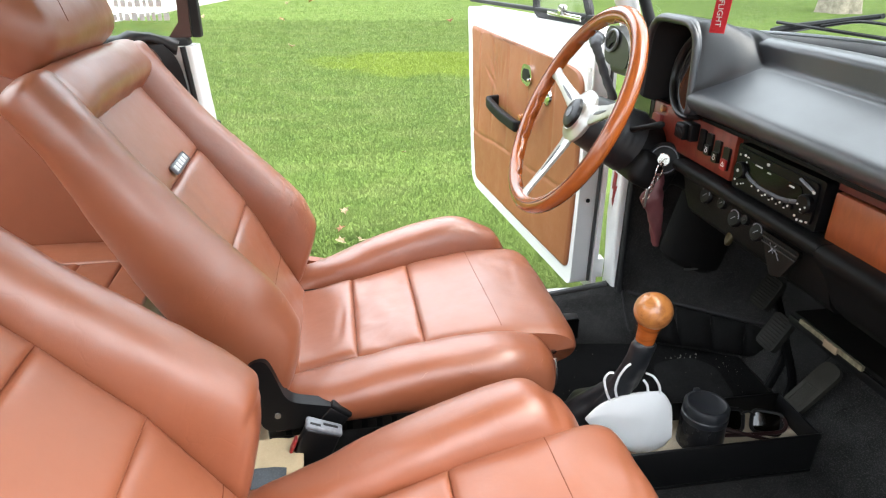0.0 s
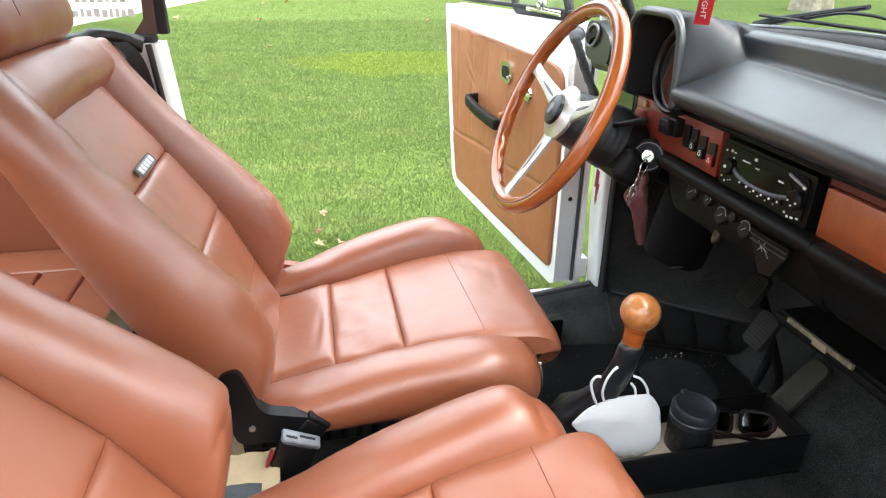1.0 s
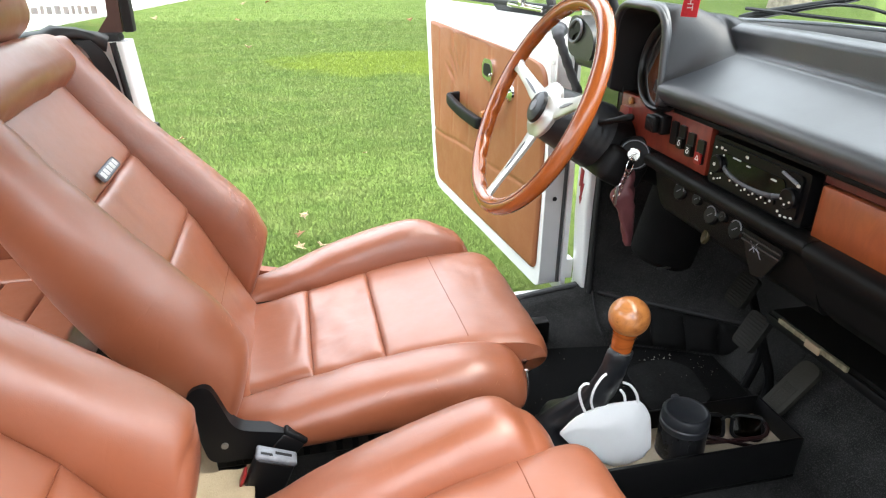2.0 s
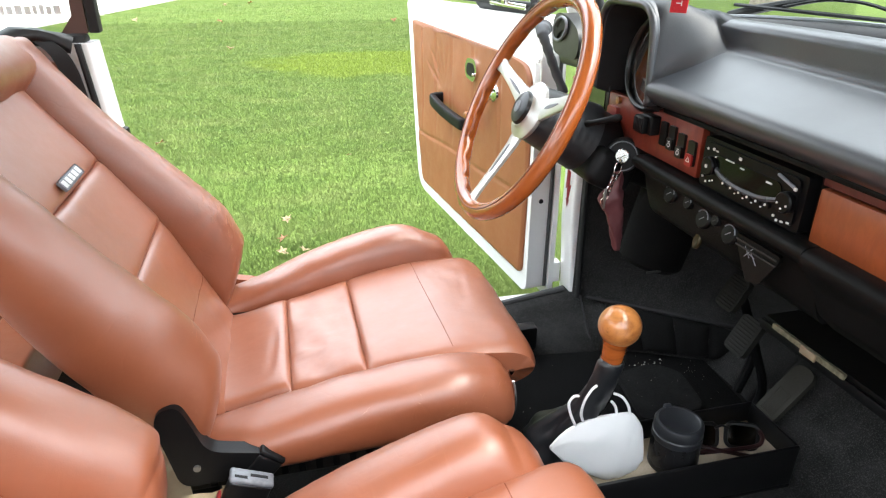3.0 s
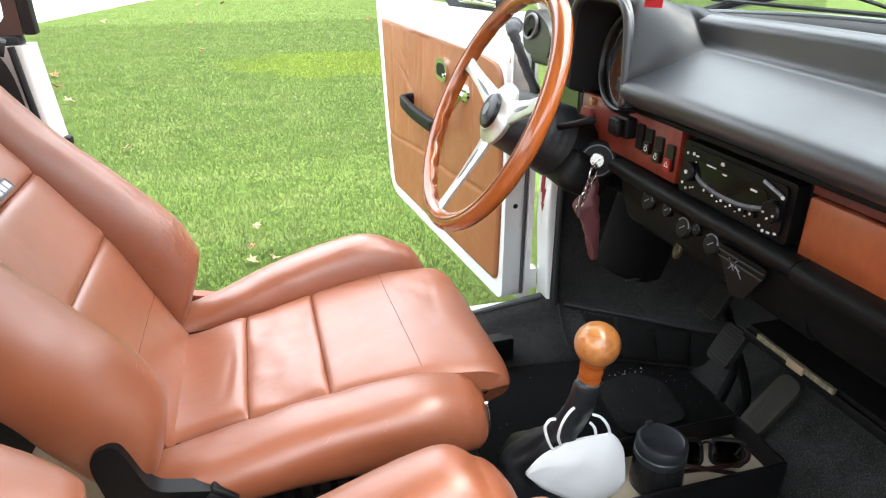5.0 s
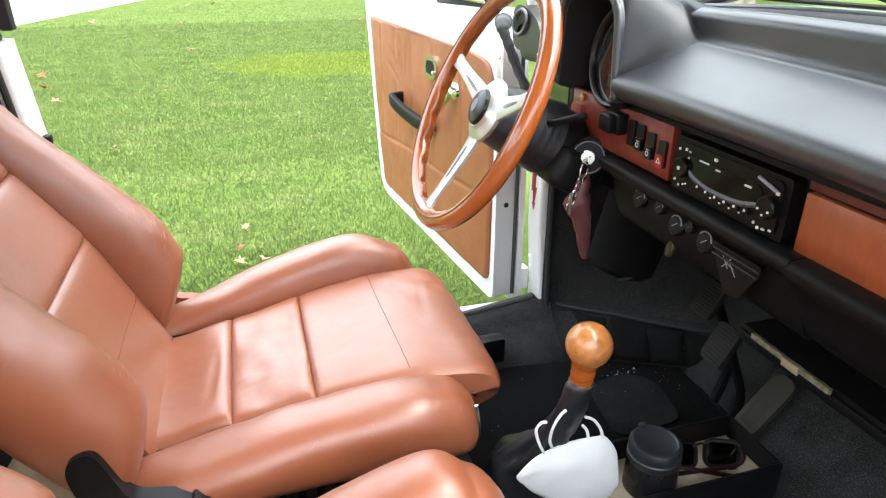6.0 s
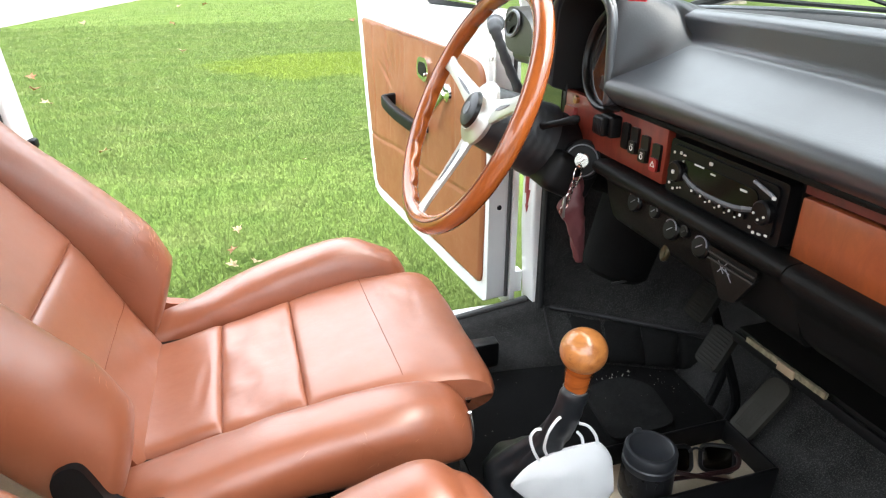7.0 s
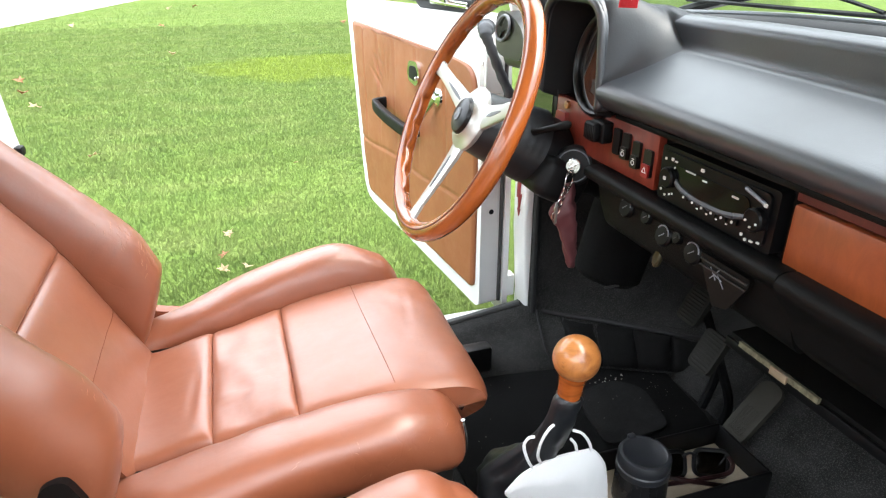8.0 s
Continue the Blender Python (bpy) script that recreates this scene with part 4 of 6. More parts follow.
    for v in bm.verts:
        v.co.x += max(0.0, v.co.z - 0.12) * 0.18
    sp("backrest_shell", on_back(bm), LEATHER_DARK)
    # headrest on two posts
    head = sp("headrest", on_back(roll([(0.114, -0.125, 0.685, 0.085, 0.060, 0), (0.121, -0.055, 0.687, 0.092, 0.066, 0), (0.123, 0.0, 0.688, 0.093, 0.068, 0), (0.121, 0.06, 0.687, 0.092, 0.066, 0), (0.114, 0.135, 0.685, 0.085, 0.060, 0)], axis="z", power=2.8, end_push=0.6)))
    sp("seam", line([(0.19, -0.090, 0.622), (0.205, -0.075, 0.672), (0.20, -0.055, 0.758)], 0.0011, on=head, m=tilt @ back), SEAM, up=head, level=True)
    for y in (-0.06, 0.06):
        bm = bmesh.new()
        tube(bm, [(0.085, y, 0.57), (0.095, y, 0.64)], 0.006, 10)
        sp("headrest_post", on_back(bm), BLACK, "black post")
    # badge: plain plate with bars
    bm = bmesh.new()
    box(bm, (0.099, -0.052, 0.372), (0.1025, 0.040, 0.390), 0.004, 2)
    badge = sp("badge", on_back(bm), GREY, "small grey metal badge")
    bm = bmesh.new()
    for k in range(5):
        x0 = -0.047 + k * 0.017
        box(bm, (0.1025, x0, 0.3755), (0.1034, x0 + 0.0125, 0.3865), 0.0006, 1)
        box(bm, (0.1034, x0 + 0.004, 0.3785), (0.1038, x0 + 0.0085, 0.3835))
    sp("badge_bars", on_back(bm), MARK, up=badge)
    # recliner cover
    out = rounded([(-0.206, 0.520), (-0.196, 0.541), (-0.172, 0.545), (-0.160, 0.512), (-0.146, 0.464), (-0.066, 0.445), (-0.064, 0.424), (-0.080, 0.412), (-0.186, 0.408)], [0.02, 0.015, 0.015, 0.02, 0.02, 0.006, 0.008, 0.01, 0.02])
    for s in sides:
        bm = bmesh.new()
        plate(bm, out, 0.024, Matrix(((1, 0, 0, 0), (0, 0, -s, s * 0.275), (0, 1, 0, 0), (0, 0, 0, 1))))
        bevelled(bm, 0.005)
        cover = sp("recliner_cover", bm, BLACK if s < 0 else LEATHER_DARK, "black plastic recliner cover" if s < 0 else "")
        bm = bmesh.new()
        lathe(bm, [(0.0, 0.0), (0.005, 0.0), (0.005, 0.003), (0.0, 0.0035)], 12, pose(-0.162, s * 0.275, 0.440, -90 * s))
        sp("screw", bm, STEEL, up=cover)
    # slide rails, front wire, feet
    for s in (1, -1):
        bm = bmesh.new()
        box(bm, (-0.19, s * 0.20 - 0.016, 0.345), (0.30, s * 0.20 + 0.016, 0.374), 0.003)
        rail = sp("slide_rail", bm, RAIL, "dark worn steel slide rail", level=True)
        bm = bmesh.new()
        for k in range(16):
            box(bm, (-0.16 + k * 0.026, s * 0.20 - 0.0195, 0.352), (-0.15 + k * 0.026, s * 0.20 - 0.015, 0.368))
        tagged(sp("rail_notches", bm, BLACK, "small dark notches of the rail", up=rail, level=True), kind="stuff")
        for x in (-0.17, 0.22):
            bm = bmesh.new()
            box(bm, (x - 0.02, s * 0.20 - 0.014, 0.216), (x + 0.02, s * 0.20 + 0.014, 0.346), 0.004)
            sp("rail_foot", bm, BLACK, level=True)
    bm = bmesh.new()
    tube(bm, spline([(0.12, -0.235, 0.398), (0.23, -0.240, 0.404), (0.264, -0.240, 0.403), (0.298, -0.240, 0.409), (0.309, -0.240, 0.424), (0.309, -0.240, 0.452), (0.306, -0.236, 0.475)], 40), 0.003, 8)
    sp("release_wire", bm, CHROME, "bent bright wire", level=True)
    return root


driver_seat = seat(pose(0, 0.335, 0), 39, "tan leather bucket seat with worn creased bolsters and headrest")
passenger_seat = seat(pose(-0.011, -0.315, 0), 41.5, "tan leather bucket seat tipped back beside the passenger doorway",
                      Matrix.Translation(HINGE) @ Matrix.Rotation(radians(-4.8), 4, "Y") @ Matrix.Translation(-HINGE), (-1,), 0.80, 0.125, 0.75)


# ---- driver's door, standing open ----
door = thing("door_1", pose(0.56, 0.69, 0, 0, 0, 96.0), "open white car door with tan leather inner panel", "car door", kind="structure")


def upright(outline, thick, y0):
    """A plate in the local x-z plane, from y0 back to y0 - thick."""
    bm = bmesh.new()
    plate(bm, outline, thick, Matrix(((1, 0, 0, 0), (0, 0, 1, y0 - thick), (0, 1, 0, 0), (0, 0, 0, 1))))
    return bm


def dpart(name, bm, mat, label="", up=None, angle=38):
    return part(name, bm, mat, up or door, label, angle=angle)


DOOR = rounded([(0.0, 0.285), (0.875, 0.292), (0.905, 0.40), (0.995, 0.935), (0.03, 0.955), (0.0, 0.60)], [0.03, 0.08, 0.1, 0.02, 0.03, 0.1])
bm = upright(DOOR, 0.055, 0.0)
bevelled(bm, 0.006)
dpart("door_shell", bm, PAINT)
SKIN = rounded([(-0.015, 0.270), (0.885, 0.278), (0.925, 0.40), (1.012, 0.935), (0.015, 0.955), (-0.012, 0.60)], [0.03, 0.08, 0.1, 0.02, 0.03, 0.1])
bm = upright(SKIN, 0.014, -0.055)
bevelled(bm, 0.005)
dpart("door_skin", bm, PAINT)
bm = bmesh.new()
tube(bm, [(-0.004, -0.050, z) for z in np.linspace(0.30, 0.93, 8)], 0.0045, 8)
dpart("door_seal", bm, SEAL, "grey rubber door seal")
bm = bmesh.new()
lathe(bm, [(0.0, 0.0), (0.006, 0.0), (0.0055, 0.002), (0.0, 0.002)], 14, pose(-0.0005, -0.026, 0.533, 0, -90, 0))
dpart("rubber_plug", bm, BLACK)

# inner card: padded sheet with shallow pleats and a lower pocket crease
CARD_LINE = rounded([(0.022, 0.328), (0.825, 0.333), (0.85, 0.42), (0.925, 0.876), (0.12, 0.858), (0.03, 0.845), (0.018, 0.60)], [0.03, 0.05, 0.1, 0.02, 0.06, 0.05, 0.1], 8)


def card_height(x, z):
    crease = 0.516 + 0.02 * (x - 0.75) / -0.72
    h = 0.0
    for gx in (0.18, 0.36, 0.53, 0.67, 0.80):
        if z > crease:
            bend = gx + 0.02 * (z - 0.6)
            h -= 0.0035 * math.exp(-((x - bend) / 0.006) ** 2) * min((z - crease) * 12, 1)
    h -= 0.003 * math.exp(-((z - crease - 0.004 * math.sin(14 * x)) / 0.006) ** 2)
    h += 0.004 * noise.noise((x * 9, z * 7, 0.3)) + 0.0015 * noise.noise((x * 20 + 6 * (z - 0.66), z * 6, 2.3)) * (1 if z > crease else 0.4)
    for k in range(5):
        a = 0.5 + 0.33 * k
        ux, uz = math.cos(a), math.sin(a)
        along, off = (x - 0.60) * ux + (z - 0.68) * uz, -(x - 0.60) * uz + (z - 0.68) * ux
        if 0.02 < along < 0.18:
            h -= 0.0035 * math.exp(-(off / 0.007) ** 2) * math.sin(math.pi * (along - 0.02) / 0.16)
    return h


def edge_span(z):
    xs = []
    for i in range(len(CARD_LINE)):
        (x1, z1), (x2, z2) = CARD_LINE[i - 1], CARD_LINE[i]
        if (z1 > z) != (z2 > z):
            xs.append(x1 + (x2 - x1) * (z - z1) / (z2 - z1))
    return min(xs), max(xs)


bm = bmesh.new()
rings = []
for z in np.r_[np.linspace(0.3283, 0.345, 6), np.linspace(0.35, 0.84, 120), np.linspace(0.845, 0.8755, 10)]:
    a, b = edge_span(z)
    row = []
    rim = min(1.0, (z - 0.327) / 0.012, (0.8765 - z) / 0.012)
    for f in np.linspace(0, 1, 150):
        f = f * f * (3 - 2 * f)
        x = a + (b - a) * f
        side = min(1.0, (x - a) / 0.010, (b - x) / 0.010)
        roundness = math.sqrt(max(min(rim, side), 0.0))
        row.append((x, 0.001 + 0.008 * roundness + card_height(x, z) * roundness, z))
    rings.append(row + [(b, -0.001, z), (a, -0.001, z)])
loft(bm, rings)
card = dpart("door_card", bm, CARD, "tan leather door card with pleats and a low pocket crease", angle=70)
# pull handle
bm = bmesh.new()
path = spline([(0.612, 0.006, 0.670), (0.612, 0.034, 0.668), (0.600, 0.042, 0.664), (0.50, 0.044, 0.652), (0.375, 0.042, 0.645), (0.358, 0.034, 0.644), (0.355, 0.006, 0.644)], 40)
rings = []
for i, p in enumerate(path):
    d = path[min(i + 1, 39)] - path[max(i - 1, 0)]
    d = d / np.linalg.norm(d)
    side = np.array([-d[1], d[0], 0])
    side /= max(np.linalg.norm(side), 1e-6)
    rings.append([tuple(p + side * a * 0.010 + np.array([0, 0, 1]) * b * 0.0165) for a, b in rounded([(-1, -1), (1, -1), (1, 1), (-1, 1)], 0.5, 3)])
loft(bm, rings)
dpart("pull_handle", bm, BLACK, "black plastic pull handle", up=card)
# catch with its chrome surround
bm = bmesh.new()
plate(bm, rounded([(0.400, 0.768), (0.345, 0.760), (0.322, 0.79), (0.340, 0.822), (0.395, 0.820), (0.408, 0.795)], 0.012), 0.010, Matrix(((1, 0, 0, 0), (0, 0, 1, 0.006), (0, 1, 0, 0), (0, 0, 0, 1))))
bevelled(bm, 0.003, 3)
catch = dpart("catch_plate", bm, CHROME, "chrome door catch surround", up=card)
bm = bmesh.new()
plate(bm, rounded([(0.392, 0.777), (0.349, 0.772), (0.336, 0.791), (0.349, 0.810), (0.388, 0.808), (0.395, 0.794)], 0.008), 0.002, Matrix(((1, 0, 0, 0), (0, 0, 1, 0.0148), (0, 1, 0, 0), (0, 0, 0, 1))))
dpart("catch_recess", bm, BLACK, up=card)
bm = bmesh.new()
box(bm, (0.337, 0.016, 0.776), (0.346, 0.022, 0.786), 0.003)
dpart("catch_lever", bm, CHROME, up=card)
# window winder
bm = bmesh.new()
lathe(bm, [(0.0, 0.0), (0.024, 0.0), (0.022, 0.008), (0.012, 0.014), (0.0, 0.015)], 24, Matrix.Translation((0.215, 0.008, 0.757)) @ Matrix.Rotation(radians(-90), 4, "X"))
tube(bm, spline([(0.215, 0.018, 0.757), (0.235, 0.024, 0.735), (0.255, 0.032, 0.712), (0.272, 0.036, 0.695)], 12), [0.010, 0.009, 0.008, 0.007, 0.007, 0.007, 0.007, 0.007, 0.007, 0.007, 0.007, 0.007], 10)
winder = dpart("window_winder", bm, CHROME, "chrome window winder", up=card)
bm = bmesh.new()
lathe(bm, [(0.0, 0.0), (0.008, 0.0), (0.011, 0.01), (0.009, 0.03), (0.0, 0.034)], 18, Matrix.Translation((0.278, 0.036, 0.690)) @ Matrix.Rotation(radians(-90), 4, "X"))
dpart("winder_knob", bm, WOOD_KNOB, "tan winder knob", up=card)
# window slot rubber, vent window frame and glass
bm = bmesh.new()
box(bm, (0.03, -0.030, 0.950), (0.99, -0.010, 0.962), 0.004, m=pose(0, 0, 0.02, 0, 1.2, 0))
dpart("window_slot_rubber", bm, RUBBER)
bm = bmesh.new()
frame_line = [(0.065, 0.965), (0.40, 0.955), (0.415, 1.00), (0.37, 1.27), (0.30, 1.29), (0.14, 1.06)]
pts = [(x, -0.02, z) for x, z in rounded(frame_line, 0.04, 6)]
tube(bm, pts + pts[:2], 0.011, 8)
vent = dpart("vent_frame", bm, RUBBER, "black vent window frame")
bm = upright(rounded(frame_line, 0.04, 6), 0.004, -0.018)
g = dpart("vent_glass", bm, GLASS, up=vent)
g.visible_shadow = False
bm = bmesh.new()
box(bm, (0.10, -0.012, 0.962), (0.30, -0.004, 0.975), 0.003)
box(bm, (0.18, -0.008, 0.970), (0.20, 0.012, 0.995), 0.004)
dpart("vent_catch", bm, CHROME, up=vent)
# rubber-covered cable loom and stay between door and pillar
bm = bmesh.new()
tube(bm, spline([(0.005, -0.005, 0.935), (-0.012, 0.006, 0.925), (-0.022, 0.0, 0.90), (-0.030, -0.02, 0.85), (-0.045, -0.04, 0.80)], 30), [0.019 - 0.009 * min(i / 12, 1) + 0.001 * math.sin(i * 1.7) for i in range(30)], 12)
dpart("cable_sleeve", bm, BUCKLE_DARK, "grey rubber cable sleeve")
bm = bmesh.new()
box(bm, (-0.004, -0.05, 0.80), (0.006, -0.002, 0.885), 0.004)
lathe(bm, [(0.0, 0.0), (0.006, 0.0), (0.005, 0.003), (0.0, 0.003)], 12, pose(0.004, 0.002, 0.865, -90))
dpart("mounting_plate", bm, PAINT)


# ---- dashboard ----
dash = thing("dashboard", Matrix(), "black padded dashboard with red-brown switch panel", "dashboard")


def hp(name, bm, mat, label="", up=None, angle=38):
    return part(name, bm, mat, up or dash, label, angle=angle)


def facing(x, y, z, tip=0):
    """A frame on the fascia: local x towards the car's right, y up, z out towards the seats."""
    return Matrix(((0, 0, -1, x), (-1, 0, 0, y), (0, 1, 0, z), (0, 0, 0, 1))) @ Matrix.Rotation(radians(tip), 4, "X")


# pad, drawn as one section swept across the car; shelf and back run up into the binnacle's flank in a soft valley
PAD = [(0.560, 0.872), (0.535, 0.878), (0.514, 0.889), (0.507, 0.903), (0.512, 0.915), (0.528, 0.923), (0.560, 0.940), (0.588, 0.9555), (0.601, 0.962), (0.602, 0.980), (0.603, 0.994), (0.616, 1.001), (0.655, 0.995), (0.695, 0.982), (0.735, 0.962), (0.735, 0.90), (0.62, 0.872)]
SECTION = evenly(rounded(PAD, [0.01, 0.012, 0.012, 0.012, 0.012, 0.01, 0.01, 0.014, 0.016, 0.01, 0.012, 0.012, 0.01, 0.01, 0.01, 0.01, 0.01], 5), 0.005)


def dip(x, y, z):
    """The shelf lies deeper at the foot of its back towards the passenger's side."""
    if 0.915 < z < 0.99 and 0.52 < x < 0.606:
        return 0.012 * min(max((0.14 - y) / 0.40, 0.0), 1.0) * min(max((x - 0.525) / 0.065, 0.0), 1.0) * min(max((0.99 - z) / 0.028, 0.0), 1.0)
    return 0.0


bm = bmesh.new()
loft(bm, [[(x - 0.010 * (abs(y) / 0.6) ** 3, y, z - dip(x, y, z) - 0.014 * (abs(y) / 0.6) ** 2) for x, z in SECTION] for y in np.linspace(-0.60, 0.166, 60)])
uneven(bm, 0.0008, 0.12)
hp("dash_pad", bm, VINYL, angle=60)
# the sloping flank that joins shelf, back and binnacle in soft valleys
FLANK_X = [0.51, 0.54, 0.56, 0.60, 0.64, 0.70]
FOOT, RUN, CROWN = (np.polyfit(FLANK_X, v, 3) for v in ([0.165, 0.144, 0.127, 0.092, 0.074, 0.062], [0.012, 0.029, 0.044, 0.065, 0.074, 0.080], [1.019, 1.023, 1.018, 1.002, 0.986, 0.962]))


def soft_max(a, b, k):
    h = max(k - abs(a - b), 0.0) / k
    return max(a, b) + h * h * k * 0.25


def flank(x, y):
    crown = float(np.polyval(CROWN, x))
    z = 0.884 + (y - float(np.polyval(FOOT, x))) / max(float(np.polyval(RUN, x)), 0.011) * (crown - 0.885)
    z = -soft_max(-z, -crown, 0.05)
    # near the mouth the shoulder follows the round corner of the hood
    w = y + 0.163 - float(np.polyval(FOOT, x))
    corner = 0.9735 + math.sqrt(max(0.046 ** 2 - max(0.2225 - w, 0.0) ** 2, 0.0)) if w > 0.1785 else 0.890 + (w - 0.1625) * 6.0
    z += min(corner - z, 0.0) * min(max((0.550 - x) / 0.034, 0.0), 1.0)
    x0 = x + 0.010 * (abs(y) / 0.6) ** 3
    shelf = float(np.interp(x0, [0.512, 0.528, 0.588, 0.600, 0.606, 0.616, 0.655, 0.695, 0.735], [0.915, 0.923, 0.9555, 0.963, 0.994, 1.000, 0.995, 0.982, 0.962]))
    shelf -= dip(x0, y, shelf) + 0.014 * (abs(y) / 0.6) ** 2
    return soft_max(z, shelf - 0.0015 - 0.004 * min(max((0.06 - y) / 0.08, 0.0), 1.0), 0.042)


bm = bmesh.new()
rows = [[(x, y, flank(x, y)) for y in np.linspace(-0.03, 0.30, 90)] for x in np.linspace(0.514, 0.72, 80)]
loft(bm, rows, closed=False)
bmesh.ops.solidify(bm, geom=bm.faces[:], thickness=0.003)
hp("binnacle_flank", bm, VINYL, angle=80)
bm = bmesh.new()
end = [(0.575, 0.880), (0.566, 0.895), (0.568, 0.925), (0.585, 0.945), (0.63, 0.955), (0.70, 0.955), (0.735, 0.945), (0.735, 0.88)]
loft(bm, [[(x, y, z - 0.01 * (y - 0.35) / 0.25) for x, z in rounded(end, 0.010, 3)] for y in np.linspace(0.352, 0.61, 12)])
hp("dash_pad_end", bm, VINYL)
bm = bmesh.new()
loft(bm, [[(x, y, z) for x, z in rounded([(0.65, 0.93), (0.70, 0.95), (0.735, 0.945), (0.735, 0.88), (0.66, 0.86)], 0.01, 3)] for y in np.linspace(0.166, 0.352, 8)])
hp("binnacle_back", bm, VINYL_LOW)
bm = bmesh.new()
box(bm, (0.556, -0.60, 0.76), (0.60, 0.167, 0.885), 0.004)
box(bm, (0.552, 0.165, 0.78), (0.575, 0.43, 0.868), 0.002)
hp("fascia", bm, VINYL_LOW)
# dark bar added under the pad to stand for the shade there
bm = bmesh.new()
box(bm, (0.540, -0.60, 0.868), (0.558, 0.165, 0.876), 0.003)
hp("added_shade_bar", bm, VINYL_LOW)
bm = bmesh.new()
box(bm, (0.560, 0.432, 0.70), (0.60, 0.515, 0.902), 0.008, 3)
hp("dash_end", bm, VINYL_LOW)
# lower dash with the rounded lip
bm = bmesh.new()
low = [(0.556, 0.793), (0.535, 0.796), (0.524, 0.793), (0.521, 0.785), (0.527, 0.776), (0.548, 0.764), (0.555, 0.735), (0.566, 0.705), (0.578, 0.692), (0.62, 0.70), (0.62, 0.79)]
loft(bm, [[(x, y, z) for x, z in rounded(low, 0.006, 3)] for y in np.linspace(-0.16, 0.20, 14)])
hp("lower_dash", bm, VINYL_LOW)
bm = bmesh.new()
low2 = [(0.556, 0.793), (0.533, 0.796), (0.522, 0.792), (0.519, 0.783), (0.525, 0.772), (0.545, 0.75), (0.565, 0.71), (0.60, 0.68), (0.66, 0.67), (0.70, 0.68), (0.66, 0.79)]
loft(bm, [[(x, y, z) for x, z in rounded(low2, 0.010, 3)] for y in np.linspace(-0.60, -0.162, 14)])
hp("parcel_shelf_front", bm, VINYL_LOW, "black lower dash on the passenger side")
# the panels on the fascia
bm = bmesh.new()
box(bm, (0.545, 0.070, 0.797), (0.558, 0.488, 0.868), 0.002)
panel = hp("switch_panel", bm, RED_PANEL, "red-brown switch panel")
bm = bmesh.new()
box(bm, (0.546, -0.52, 0.786), (0.558, -0.140, 0.855), 0.003)
lid = hp("glovebox_lid", bm, WOOD_PANEL, "orange-brown wooden glovebox lid")
bm = bmesh.new()
box(bm, (0.550, -0.53, 0.857), (0.557, -0.138, 0.872), 0.001)
hp("glovebox_upper_strip", bm, RED_DARK)
# rocker switches
for k, (y, z) in enumerate([(0.157, 0.838), (0.1345, 0.837), (0.110, 0.832), (0.084, 0.828)]):
    bm = bmesh.new()
    plate(bm, rounded([(-0.008, -0.017), (0.008, -0.017), (0.008, 0.018), (-0.008, 0.018)], 0.003, 3), 0.005, facing(0.546, y, z))
    bevelled(bm, 0.0012)
    sw = hp("rocker_switch", bm, BLACK_SATIN if k else BLACK, up=panel)
    if k:
        bm = bmesh.new()
        plate(bm, rounded([(-0.0075, -0.0165), (0.0075, -0.0165), (0.0075, 0.000), (-0.0075, 0.000)], 0.003, 3), 0.003, facing(0.541, y, z))
        bevelled(bm, 0.001)
        part("rocker_face", bm, RED if k == 3 else BLACK_SATIN, panel)
        bm = bmesh.new()
        m = facing(0.538, y, z - 0.008)
        if k == 3:
            for a in range(3):
                p, q = [(0.0045 * math.sin(2.094 * b), 0.0045 * math.cos(2.094 * b)) for b in (a, a + 1)]
                tube(bm, [m @ Vector((*p, 0.0)), m @ Vector((*q, 0.0))], 0.0007, 6)
        else:
            ring = [m @ Vector((0.003 * math.cos(a), 0.003 * math.sin(a) - 0.001, 0)) for a in np.linspace(0, 6.28, 14)]
            tube(bm, ring, 0.0007, 6)
            tube(bm, [m @ Vector((-0.002, 0.004, 0)), m @ Vector((0.003, 0.004, 0))], 0.0006, 6)
        part("switch_symbol", bm, MARK, panel)
# square headlight switch with a ribbed face
bm = bmesh.new()
m = facing(0.546, 0.183, 0.846) @ Matrix.Scale(0.82, 4)
box(bm, (-0.024, -0.018, 0.0), (0.014, 0.018, 0.022), 0.004, 3, m)
box(bm, (-0.026, -0.016, 0.020), (0.006, 0.016, 0.034), 0.004, 3, m)
knob = hp("light_switch", bm, BLACK, "black square light switch", up=panel)
bm = bmesh.new()
for k in range(6):
    box(bm, (-0.024 + k * 0.0052, -0.012, 0.033), (-0.0215 + k * 0.0052, 0.012, 0.0355), 0.0008, 1, m)
hp("switch_ribs", bm, BLACK_SATIN, up=panel)
bm = bmesh.new()
plate(bm, rounded([(-0.017, -0.010), (0.015, -0.010), (0.017, 0.011), (-0.013, 0.011)], 0.004, 4), 0.007, facing(0.5455, 0.314, 0.836))
bevelled(bm, 0.002)
hp("warning_lamp", bm, ROSE, "faded rose-red warning lamp", up=panel)
bm = bmesh.new()
lathe(bm, [(0.0, 0.0), (0.006, 0.0), (0.006, 0.006), (0.0, 0.007)], 16, facing(0.546, 0.300, 0.859))
hp("wood_button", bm, WOOD_KNOB, up=panel)
# small dark window left of the panel
bm = bmesh.new()
box(bm, (0.543, 0.336, 0.816), (0.548, 0.418, 0.876), 0.003)
side = hp("side_trim", bm, BLACK_SATIN)
bm = bmesh.new()
